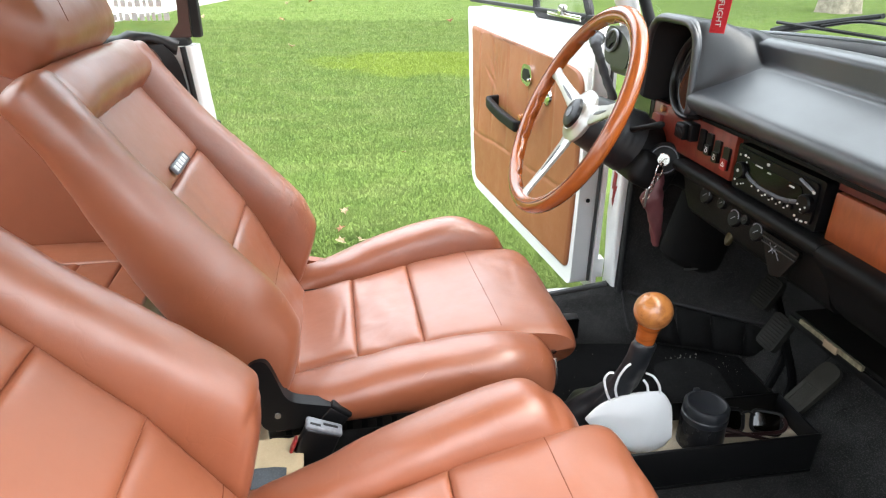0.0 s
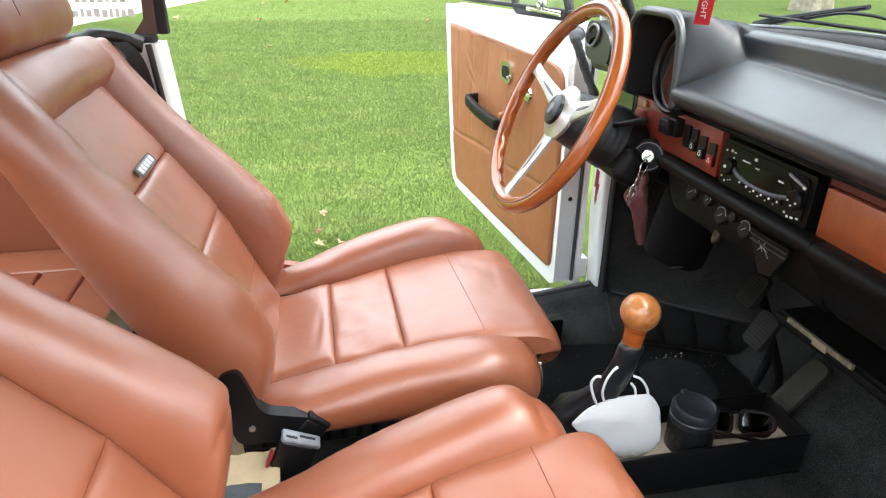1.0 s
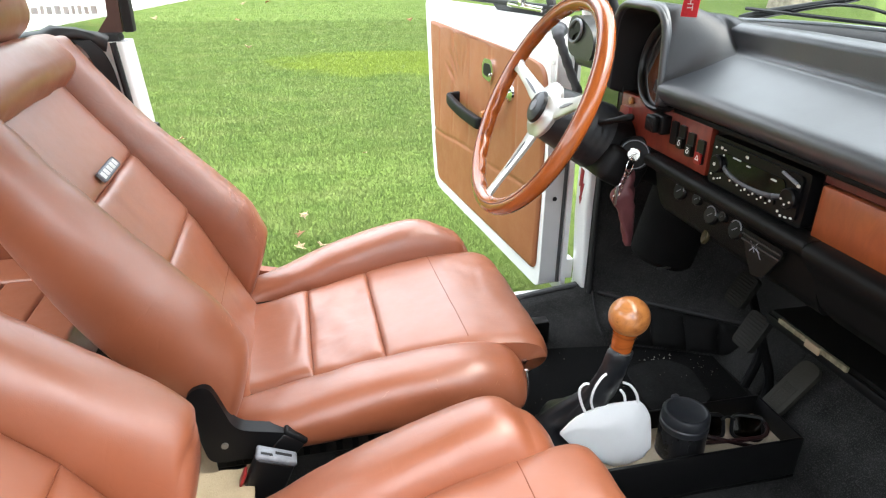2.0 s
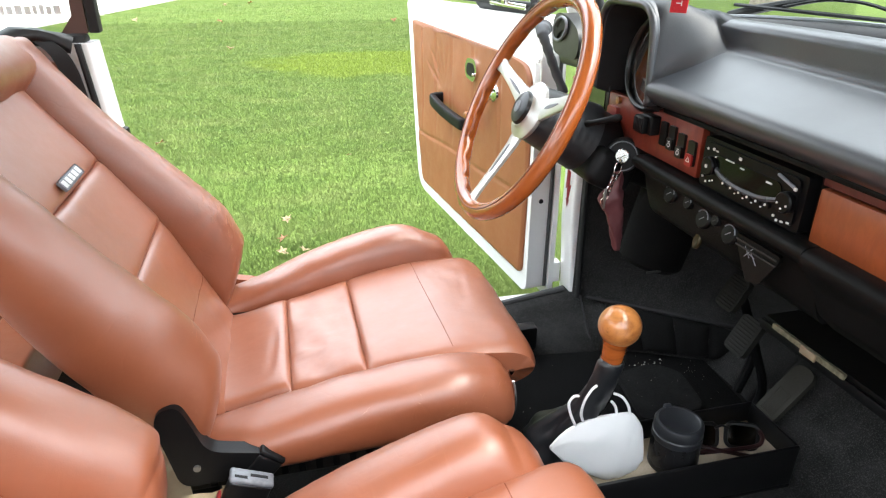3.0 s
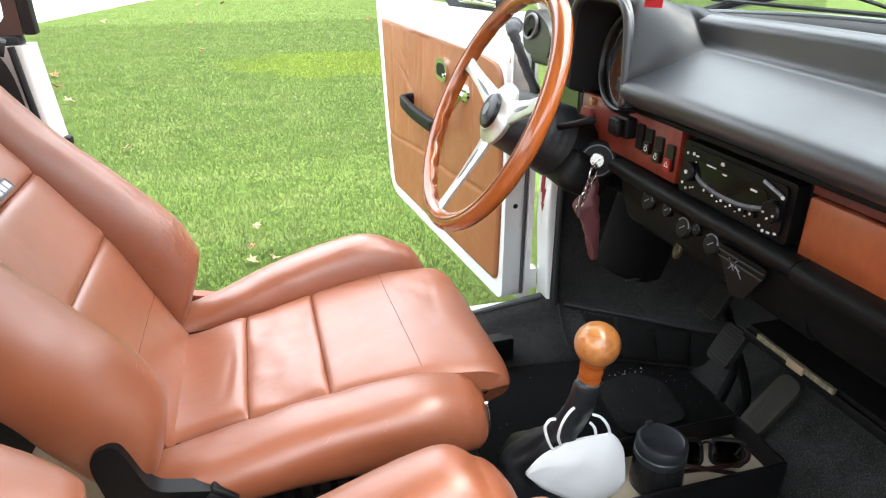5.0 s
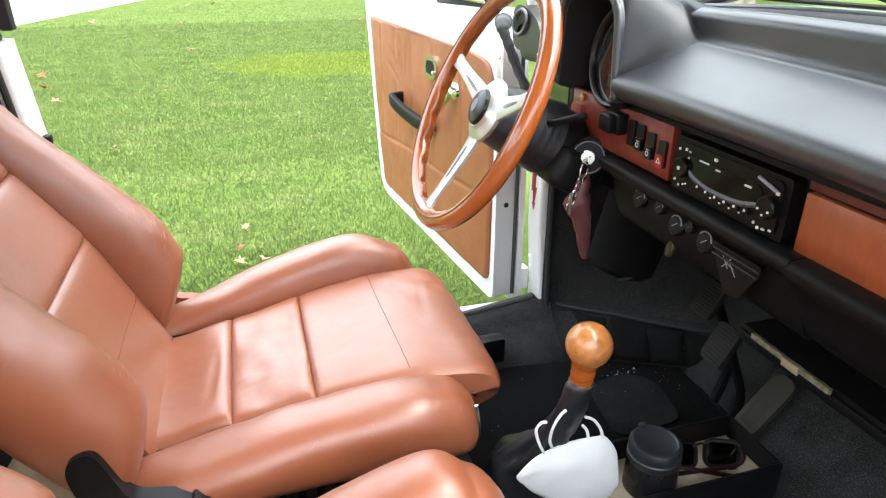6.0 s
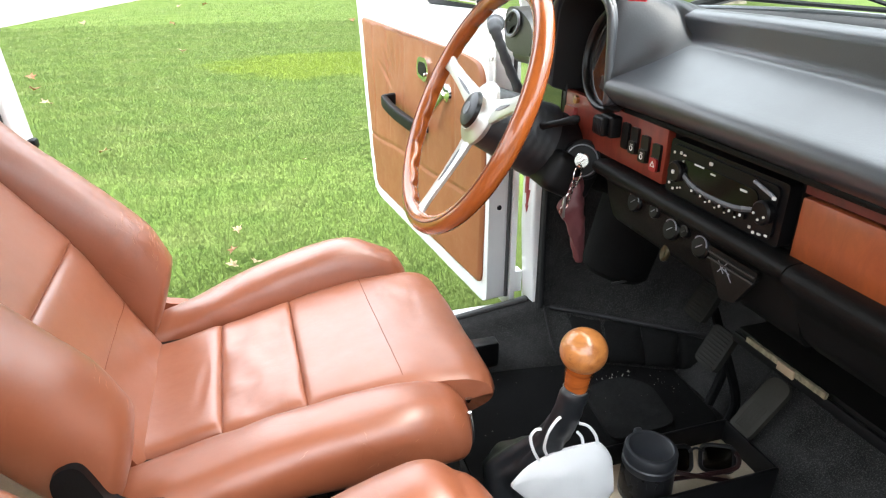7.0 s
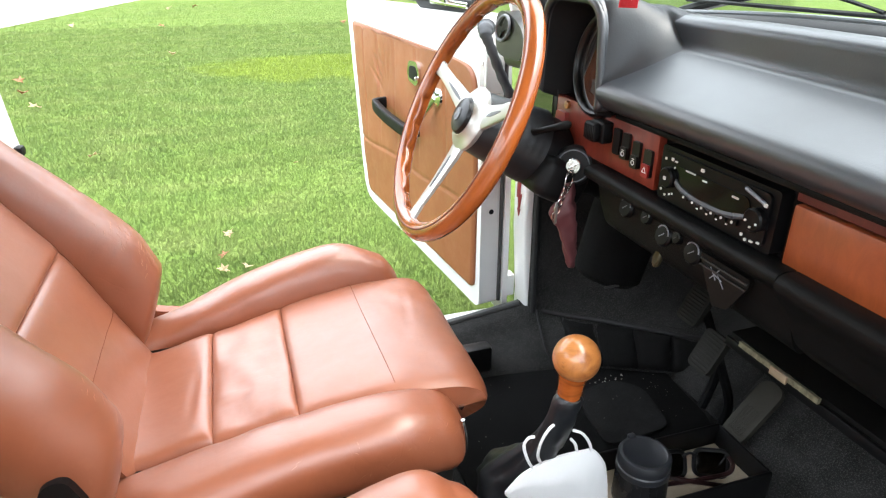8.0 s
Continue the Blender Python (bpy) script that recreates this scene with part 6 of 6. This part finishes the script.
plate(bm, rounded([(-0.062, -0.024), (0.062, -0.024), (0.062, 0.024), (-0.062, 0.024)], 0.022, 7), 0.010, m)
bevelled(bm, 0.003)
part("pedal_pad", bm, PEDAL_PALE, root)
bm = bmesh.new()
for i in range(9):
    for j in range(6):
        box(bm, (-0.045 + i * 0.006, -0.014 + j * 0.0055, 0.0095), (-0.0415 + i * 0.006, -0.011 + j * 0.0055, 0.0115), m=m)
part("pedal_studs", bm, PEDAL_PALE, root)
bm = bmesh.new()
tube(bm, [(0.80, 0.105, 0.235), (0.835, 0.105, 0.33)], 0.008, 8)
part("pedal_hinge", bm, BLACK, root)

# worn metal edge under the dash
bm = bmesh.new()
loft(bm, [[(0.734, y, 0.5305), (0.7385, y, 0.5300), (0.740, y, 0.5385), (0.7345, y, 0.5390)] for y in np.linspace(-0.080, 0.066, 70)])
uneven(bm, 0.0010, 0.010)
strip = tagged(part("metal_edge_strip", bm, BARE), "worn bare metal edge strip under the dashboard", "metal strip")
bm = bmesh.new()
box(bm, (0.730, -0.030, 0.527), (0.7335, 0.000, 0.540), 0.001)
part("strip_label", bm, grained("faded_label", (0.34, 0.26, 0.17), 0.6, strength=0), strip, "faded paper label")
duct = thing("heater_duct", Matrix(), "black duct under the dashboard", "duct")
bm = bmesh.new()
box(bm, (0.748, -0.30, 0.515), (1.05, 0.10, 0.535), 0.004)
part("duct_body", bm, VINYL_LOW, duct)
bm = bmesh.new()
box(bm, (0.741, -0.30, 0.512), (0.7475, 0.10, 0.528), 0.002)
part("duct_flange", bm, BLACK, duct)
# black drum low behind the column
bm = bmesh.new()
lathe(bm, [(0.0, 0.0), (0.055, 0.0), (0.064, 0.01), (0.066, 0.10), (0.066, 0.16), (0.0, 0.16)], 36, Matrix.Translation((0.695, 0.375, 0.505)) @ Matrix.Rotation(radians(14), 4, "Y"))
drum = tagged(part("column_drum", bm, MAT), "black plastic drum under the steering column", "cover")
bm = bmesh.new()
box(bm, (0.655, 0.312, 0.515), (0.685, 0.316, 0.519), 0.001)
part("drum_label", bm, DULL, drum)
# carpeted side of the footwell: from the sill or kick panel down to the floor, with pleats ahead
bm = bmesh.new()
rows = []
for x in np.linspace(0.30, 1.02, 50):
    yf, yc = floor_line(x), crease_line(x)
    zc = sill_top(x)
    back = 0.66 if x < 0.66 else yc + 0.03
    fold = 0.003 * math.sin(x * 31) + 0.002 * math.sin(x * 57 + 1)
    rows.append([(x, back, zc), (x, yc + 0.008, zc + 0.002), (x, yc - 0.004 + fold, zc - 0.012), (x, yc * 0.75 + yf * 0.25 - 0.006 + fold, FLOOR + (zc - FLOOR) * 0.70), (x, (yf + yc) / 2 - 0.008 + fold, FLOOR + (zc - FLOOR) * 0.44), (x, yf + 0.006, FLOOR + (zc - FLOOR) * 0.16), (x, yf - 0.004, FLOOR - 0.002), (x, back, FLOOR - 0.004)])
loft(bm, rows)
uneven(bm, 0.003, 0.05, 3)
part("footwell_carpet", bm, CARPET, car, "black carpet over the sill and footwell side", angle=75)
bm = bmesh.new()
tube(bm, spline([(0.664, crease_line(0.664) - 0.004, 0.318), (0.662, 0.565, 0.290), (0.660, 0.53, 0.258), (0.660, 0.490, 0.228)], 14), 0.0022, 6)
part("carpet_seam", bm, RUBBER, car)
bm = bmesh.new()
tube(bm, [(x, crease_line(x) - 0.006, 0.318) for x in np.linspace(0.676, 0.98, 20)], 0.0045, 8)
part("carpet_piping", bm, RUBBER, car)
# stuffed pleats low on the housing
for x0, x1 in ((0.706, 0.768), (0.768, 0.836), (0.836, 0.898), (0.898, 0.955)):
    bm = bmesh.new()
    rings = []
    for f in np.linspace(0, 1, 9):
        xx = x0 + 0.001 + (x1 - x0 - 0.002) * f
        puff = 0.010 * (1 - abs(2 * f - 1) ** 4) ** 0.6
        yf, yc = floor_line(xx), crease_line(xx)
        ring = []
        for g in np.linspace(0, 1, 9):
            h = puff * (1 - abs(2 * g - 1) ** 4) ** 0.6
            ring.append((xx - h * 0.6, yf + (yc - yf) * g - h - 0.007, 0.232 + 0.078 * g))
        rings.append(ring + [(xx, yc + 0.02, 0.31), (xx, yf + 0.02, 0.232)])
    loft(bm, rings)
    uneven(bm, 0.002, 0.02, x0)
    part("wall_pleat", bm, PLEAT, car, angle=70)
bm = bmesh.new()
box(bm, (0.455, 0.512, 0.228), (0.525, 0.545, 0.292), 0.006)
part("trim_box", bm, BLACK_SATIN, car)
# rubber floor mat with a raised heel pad and crumbs of dirt
bm = bmesh.new()
o = rounded([(0.36, 0.13), (0.70, 0.145), (0.88, 0.22), (0.90, 0.50), (0.72, 0.545), (0.36, 0.53)], 0.03)
plate(bm, o, 0.006, pose(0, 0, FLOOR - 0.003))
bevelled(bm, 0.002)
mat_ob = tagged(part("floor_mat", bm, MAT), "black rubber floor mat with dirt and crumbs", "floor mat")
bm = bmesh.new()
plate(bm, rounded([(0.64, 0.225), (0.79, 0.235), (0.81, 0.36), (0.76, 0.405), (0.66, 0.385)], 0.03, 6), 0.007, pose(0, 0, FLOOR + 0.002))
bevelled(bm, 0.003, 3)
part("heel_pad", bm, HEEL, mat_ob)
bm = bmesh.new()
plate(bm, rounded([(0.36, -0.13), (0.70, -0.14), (0.86, -0.22), (0.88, -0.52), (0.36, -0.53)], 0.03), 0.006, pose(0, 0, FLOOR - 0.003))
tagged(part("floor_mat", bm, MAT), "black rubber floor mat on the passenger side", "floor mat")
rngd = np.random.default_rng(12)
cr, fc = [], []
for i in range(100):
    if i < 14:
        x, y, r = 0.755 + rngd.normal(0, 0.022), 0.412 + rngd.normal(0, 0.007), 0.0012 + 0.0022 * rngd.random() ** 2
    elif i < 34:
        x, y, r = 0.83 + rngd.normal(0, 0.025), 0.34 + rngd.normal(0, 0.035), 0.0005 + 0.0010 * rngd.random() ** 3
    else:
        x, y, r = rngd.uniform(0.40, 0.88), rngd.uniform(0.18, 0.52), 0.0005 + 0.0012 * rngd.random() ** 3
    k = len(cr)
    z = FLOOR + 0.003 + (0.006 if 0.65 < x < 0.80 and 0.24 < y < 0.39 else 0)
    cr += [(x - r, y, z), (x + r * 0.5, y - r, z), (x + r * 0.6, y + r, z), (x, y, z + r * 1.2)]
    fc += [(k, k + 1, k + 3), (k + 1, k + 2, k + 3), (k + 2, k, k + 3), (k, k + 2, k + 1)]
me = bpy.data.meshes.new("dirt_crumbs")
me.from_pydata(cr, [], fc)
me.materials.append(grained("pale_crumb", (0.36, 0.36, 0.31), 0.9, 0.2, strength=0))
tagged(new("dirt_crumbs", me), "pale crumbs of dirt on the black mat", "dirt", kind="stuff")

# ---- gear lever ----
lever = thing("gear_lever", Matrix(), "gear lever with round wooden knob and black leather boot", "gear lever")
top, foot = Vector((0.4165, 0, 0.617)), Vector((0.398, 0.004, 0.42))
AX = Matrix.Translation((0.4165, 0, 0.617)) @ (top - foot).to_track_quat("Z", "Y").to_matrix().to_4x4()
bm = bmesh.new()
prof = [(0.0, -0.024), (0.0160, -0.024)]
for a in np.linspace(-0.98, math.pi / 2, 18):
    prof.append((0.0295 * math.cos(a), 0.0290 * math.sin(a) + 0.002))
lathe(bm, prof, 40, AX)
knob = part("gear_knob", bm, WOOD_KNOB, lever, "varnished round wooden knob", angle=60)
bm = bmesh.new()
lathe(bm, [(0.0, -0.053), (0.0150, -0.053), (0.0158, -0.048), (0.0160, -0.042), (0.0164, -0.034), (0.0178, -0.026), (0.0205, -0.0190), (0.0, -0.0190)], 32, AX)
part("knob_neck", bm, WOOD_RIM, knob, "darker red-brown neck of the knob")
bm = bmesh.new()
lathe(bm, [(0.0, -0.056), (0.0158, -0.056), (0.0162, -0.0530), (0.0, -0.0528)], 32, AX)
part("neck_ring", bm, STEEL, knob, "thin dull metal ring")
bm = bmesh.new()
tube(bm, [AX @ Vector((0, 0, -0.071)), Vector((0.395, 0.04, 0.43))], 0.008, 10)
part("gear_rod", bm, BLACK, lever)
bm = bmesh.new()
rings = []
for z, r, x, e in ((0.566, 0.0150, 0.4115, 0), (0.560, 0.0190, 0.411, 0), (0.522, 0.0200, 0.407, 0.0010), (0.49, 0.0208, 0.403, 0.0014), (0.462, 0.0235, 0.399, 0.0025), (0.440, 0.029, 0.395, 0.004), (0.415, 0.041, 0.389, 0.006), (0.390, 0.056, 0.385, 0.006), (0.360, 0.063, 0.384, 0.005), (0.275, 0.063, 0.384, 0.003)):
    rings.append([(x + (r + e * math.sin(5 * a + z * 60) + 0.5 * e * math.sin(9 * a)) * math.cos(a), (r * 0.85 + e * math.sin(5 * a + z * 60)) * math.sin(a) + 0.074 * min((0.566 - z) / 0.18, 1.0) ** 1.6, z + e * 0.6 * math.sin(3 * a)) for a in np.linspace(0, 2 * math.pi, 40, endpoint=False)])
fine = []
for i in range(len(rings) - 1):
    for f in (0, 0.33, 0.66):
        fine.append([tuple(np.array(p) * (1 - f) + np.array(q) * f) for p, q in zip(rings[i], rings[i + 1])])
loft(bm, fine + [rings[-1]])
uneven(bm, 0.0022, 0.016, 2)
part("gear_boot", bm, BOOT, lever, "creased black leather boot", angle=70)

# ---- tray on the tunnel with what lies in it ----
TRAY_FLOOR = 0.324
tray = thing("console_tray", Matrix(), "open black plastic tray lined with beige carpet", "tray")
TX0, TX1, TY0, TY1, TZ0, TZ1 = 0.400, 0.757, -0.029, 0.092, 0.281, 0.360
bm = bmesh.new()
box(bm, (TX0, TY0, TZ0 - 0.006), (TX1, TY1, TZ0), 0.001)
part("tray_base", bm, BLACK, tray)
for lo, hi in (((TX0, TY0, TZ0), (TX1, TY0 + 0.006, TZ1)), ((TX0, TY1 - 0.006, TZ0), (TX1, TY1, TZ1)), ((TX1 - 0.006, TY0 + 0.006, TZ0), (TX1, TY1 - 0.006, TZ1))):
    bm = bmesh.new()
    box(bm, lo, hi, 0.0025)
    part("tray_wall", bm, BLACK_SATIN, tray)
bm = bmesh.new()
box(bm, (TX0 + 0.007, TY0 + 0.007, TZ0 + 0.0005), (TX1 - 0.007, TY1 - 0.007, TRAY_FLOOR), 0.002)
part("tray_liner", bm, TRAY_FELT, tray, "beige looped carpet liner")

mug = thing("travel_mug", pose(0.560, 0.022, TRAY_FLOOR) @ Matrix.Diagonal((0.86, 0.86, 0.96, 1)), "black travel mug with a matt lid", "mug")
bm = bmesh.new()
lathe(bm, [(0.0, 0.0), (0.043, 0.0), (0.0455, 0.003), (0.0450, 0.030), (0.0438, 0.056), (0.043, 0.060), (0.0, 0.060)], 48)
body = part("mug_body", bm, SKIRT, mug)
bm = bmesh.new()
for k in range(20):
    a = 2 * math.pi * k / 20
    tube(bm, [(0.0450 * math.cos(a), 0.0450 * math.sin(a), 0.006), (0.0436 * math.cos(a), 0.0436 * math.sin(a), 0.052)], 0.0008, 5)
part("mug_ribs", bm, SKIRT, body)
bm = bmesh.new()
lathe(bm, [(0.0, 0.058), (0.0435, 0.058), (0.0455, 0.061), (0.0455, 0.070), (0.0435, 0.072), (0.0445, 0.074), (0.0445, 0.086), (0.042, 0.0905), (0.037, 0.0915), (0.034, 0.0895), (0.0, 0.0890)], 56)
lid_ob = part("mug_lid", bm, MUG, mug, "matt black lid")
bm = bmesh.new()
box(bm, (-0.007, 0.036, 0.086), (0.007, 0.046, 0.0955), 0.003)
part("lid_tab", bm, MUG, lid_ob)

# cloth face cover folded in front of the boot
cover = thing("white_face_cover", Matrix(), "folded white fleece face cover leaning on the gear boot", "face cover")
bm = bmesh.new()
N = 26
lower, upper = spline([(0.337, 0.408), (0.362, 0.378), (0.405, 0.344), (0.450, 0.322), (0.488, 0.335)], N), spline([(0.337, 0.413), (0.362, 0.440), (0.405, 0.455), (0.450, 0.455), (0.468, 0.450), (0.488, 0.415), (0.499, 0.352)], N)
front, back = [], []
for i in range(N):
    fr, bk = [], []
    for j in range(14):
        v = j / 13
        p = lower[i] * (1 - v) + upper[i] * v
        u = i / (N - 1)
        belly = 0.010 * min(1.0, 3.2 * u, 3.2 * (1 - u)) * (min(v / 0.62, 1.0) ** 0.9 * (1 - 0.7 * max(0.0, (v - 0.62) / 0.38)))
        ripple = 0.0012 * math.exp(-((u - 0.80) / 0.02) ** 2) + 0.0022 * noise.noise((p[0] * 34, p[1] * 34, 1.0)) + 0.0009 * noise.noise((p[0] * 90, p[1] * 90, 4.0))
        fr.append((p[0], 0.012 - belly - ripple, p[1]))
        bk.append((p[0], 0.016 - belly * 0.75, p[1] - 0.001))
    front.append(fr)
    back.append(bk)
loft(bm, [f + list(reversed(b)) for f, b in zip(front, back)])
part("cover_panel", bm, CLOTH, cover, angle=80)
for pts in ([(0.374, 0.012, 0.445), (0.362, 0.006, 0.470), (0.355, 0.004, 0.495), (0.360, 0.002, 0.508), (0.368, 0.002, 0.508)],
            [(0.385, 0.012, 0.452), (0.374, 0.000, 0.478), (0.374, -0.006, 0.505), (0.382, -0.008, 0.524), (0.390, -0.006, 0.528)],
            [(0.462, 0.012, 0.440), (0.456, 0.008, 0.466), (0.444, 0.010, 0.486), (0.430, 0.012, 0.494)],
            [(0.440, 0.012, 0.450), (0.436, 0.012, 0.468), (0.428, 0.012, 0.480)]):
    bm = bmesh.new()
    tube(bm, spline(pts, 20), 0.0021, 6)
    part("ear_loop", bm, CLOTH, cover, "thin white elastic loop")

# sunglasses
glasses = thing("sunglasses", pose(0.656, 0.024, TRAY_FLOOR + 0.002, 0, 0, 75), "dark-framed sunglasses lying in the tray", "sunglasses")
for s in (1, -1):
    m = pose(0.012, s * 0.033, 0.022, 0, -62, 6 * s)
    o = rounded([(-0.021, -0.025), (0.019, -0.027), (0.021, 0.025), (-0.018, 0.026)], 0.013, 6)
    bm = bmesh.new()
    tube(bm, [m @ Vector((x, y, 0)) for x, y in o + o[:2]], 0.0036, 8)
    part("glasses_rim", bm, BLACK_SATIN, glasses)
    bm = bmesh.new()
    plate(bm, o, 0.0012, m)
    part("glasses_lens", bm, TINT, glasses, "dark tinted lens")
    bm = bmesh.new()
    tube(bm, spline([(0.010, s * 0.060, 0.034), (-0.006, s * 0.058, 0.030), (-0.012, s * 0.040, 0.020), (-0.016 - 0.004 * s, s * -0.045, 0.006)], 16), 0.0036, 8)
    part("glasses_arm", bm, ARM_DARK, glasses)
bm = bmesh.new()
tube(bm, spline([(0.016, -0.012, 0.034), (0.019, 0.0, 0.038), (0.016, 0.012, 0.034)], 8), 0.002, 6)
part("glasses_bridge", bm, BLACK_SATIN, glasses)

# ---- buckles between the seats ----
bm = bmesh.new()
loft(bm, [[(x, y - 0.018, z), (x, y + 0.018, z + 0.003), (x, y + 0.018, z + 0.0045), (x, y - 0.018, z + 0.0015)] for x, y, z in spline([(-0.245, -0.050, 0.398), (-0.215, -0.046, 0.405), (-0.190, -0.042, 0.407), (-0.168, -0.036, 0.403), (-0.148, -0.030, 0.394)], 14)])
uneven(bm, 0.002, 0.02)
tagged(part("belt_webbing", bm, carpet("grey_webbing", (0.075, 0.085, 0.095), (0.20, 0.21, 0.22), 0.4)), "loose end of blue-grey belt webbing on the felt", "belt webbing")
for x, y, z, mat, tip, size in ((-0.093, 0.030, 0.430, BUCKLE, 24, 1.0), (-0.066, 0.066, 0.434, BLACK, 40, 0.66)):
    buckle = thing("seat_belt_buckle", pose(x, y, z, 0, tip, 0) @ Matrix.Diagonal((size, size, 1, 1)), "grey-topped belt buckle on a black stalk" if mat is BUCKLE else "black belt buckle beside the seat", "buckle", "belt buckles")
    bm = bmesh.new()
    box(bm, (-0.027, -0.012, -0.125), (0.030, 0.012, 0.002), 0.005, 3)
    part("buckle_body", bm, BLACK_SATIN, buckle)
    bm = bmesh.new()
    box(bm, (-0.029, -0.0125, 0.0), (0.031, 0.0125, 0.009), 0.004, 3)
    cap = part("buckle_top", bm, mat, buckle, "grey worn release top" if mat is BUCKLE else "")
    bm = bmesh.new()
    box(bm, (-0.023, -0.0075, 0.0085), (-0.006, -0.003, 0.0095))
    box(bm, (-0.002, -0.002, 0.0085), (0.022, 0.003, 0.0095))
    part("buckle_slot", bm, BLACK, cap)
    bm = bmesh.new()
    box(bm, (-0.034, -0.008, -0.055), (-0.029, 0.008, -0.030), 0.002)
    part("release_button", bm, RED, buckle, "red button")
    bm = bmesh.new()
    tube(bm, [(0, 0, -0.11), (-0.005, 0, -0.15), (-0.012, 0, -0.19)], 0.012, 8)
    part("buckle_stalk", bm, BLACK, buckle)

# ---- outside the windscreen ----
def wiper(base, bend, tip, blade0, blade1):
    root = thing("wiper", Matrix(), "black windscreen wiper resting on the glass", "wiper", "wipers")
    bm = bmesh.new()
    tube(bm, spline([base, bend, tip], 16), [0.0115 - 0.0005 * i for i in range(16)], 8)
    part("wiper_arm", bm, BLACK, root)
    bm = bmesh.new()
    a, b = np.array(blade0), np.array(blade1)
    mid = (a + b) / 2
    tube(bm, [a + (b - a) * k / 20 for k in range(21)], 0.0032, 6)
    part("wiper_blade", bm, RUBBER, root)
    bm = bmesh.new()
    tube(bm, spline([a * 0.75 + b * 0.25 + np.array([0, 0, 0.004]), a * 0.6 + b * 0.4 + np.array([0, 0, 0.017]), mid + np.array([-0.004, 0, 0.020]), a * 0.4 + b * 0.6 + np.array([0, 0, 0.017]), a * 0.25 + b * 0.75 + np.array([0, 0, 0.004])], 24), 0.0026, 6)
    part("wiper_bridge", bm, BLACK, root)


wiper((0.790, 0.38, 0.980), (0.776, 0.30, 0.998), (0.770, 0.11, 1.033), (0.770, 0.350, 1.002), (0.762, -0.12, 1.004))
wiper((0.795, -0.10, 0.972), (0.785, -0.2, 1.010), (0.768, -0.36, 1.020), (0.774, -0.06, 1.004), (0.735, -0.50, 1.004))

# ---- ribbon hanging from the mirror ----
ribbon = thing("ribbon_tag", Matrix(), "red woven ribbon tag with white lettering", "ribbon")
bm = bmesh.new()
rows = []
P0, P1 = Vector((0.484, 0.077, 1.014)), Vector((0.484, 0.077, 1.30))
for i in range(20):
    f = i / 19
    c = P0.lerp(P1, f) + Vector((0.012 * f, -0.003 * math.sin(6 * f), 0))
    side = Vector((0.62, -0.78, 0)) * 0.0105
    t = Vector((0.78, 0.62, 0)) * 0.0005
    rows.append([c - side - t, c + side - t, c + side + t, c - side + t])
loft(bm, rows)
part("ribbon_band", bm, RED_CLOTH, ribbon)
txt = bpy.data.curves.new("lettering", "FONT")
txt.body, txt.size, txt.extrude, txt.align_x, txt.align_y = "BEFORE FLIGHT", 0.0108, 0.0002, "RIGHT", "CENTER"
txt.materials.append(MARK)
tob = new("lettering", txt)
tob.parent = ribbon
tob.matrix_basis = Matrix.Translation((0.484 - 0.0009, 0.077 - 0.0008, 1.022)) @ Matrix(((0, 0.62, -0.78, 0), (0, -0.78, -0.62, 0), (-1, 0, 0, 0), (0, 0, 0, 1)))
bm = bmesh.new()
box(bm, (0.47, -0.11, 1.30), (0.50, 0.11, 1.355), 0.012, 3)
mirror = thing("rear_view_mirror", Matrix(), "black interior mirror under the windscreen header", "mirror")
part("mirror_shell", bm, BLACK, mirror)
bm = bmesh.new()
box(bm, (0.468, -0.104, 1.305), (0.4697, 0.104, 1.350), 0.0)
part("mirror_glass", bm, CHROME, mirror)
bm = bmesh.new()
tube(bm, [(0.487, 0, 1.35), (0.46, 0, 1.395)], 0.008, 8)
part("mirror_stem", bm, BLACK, mirror)
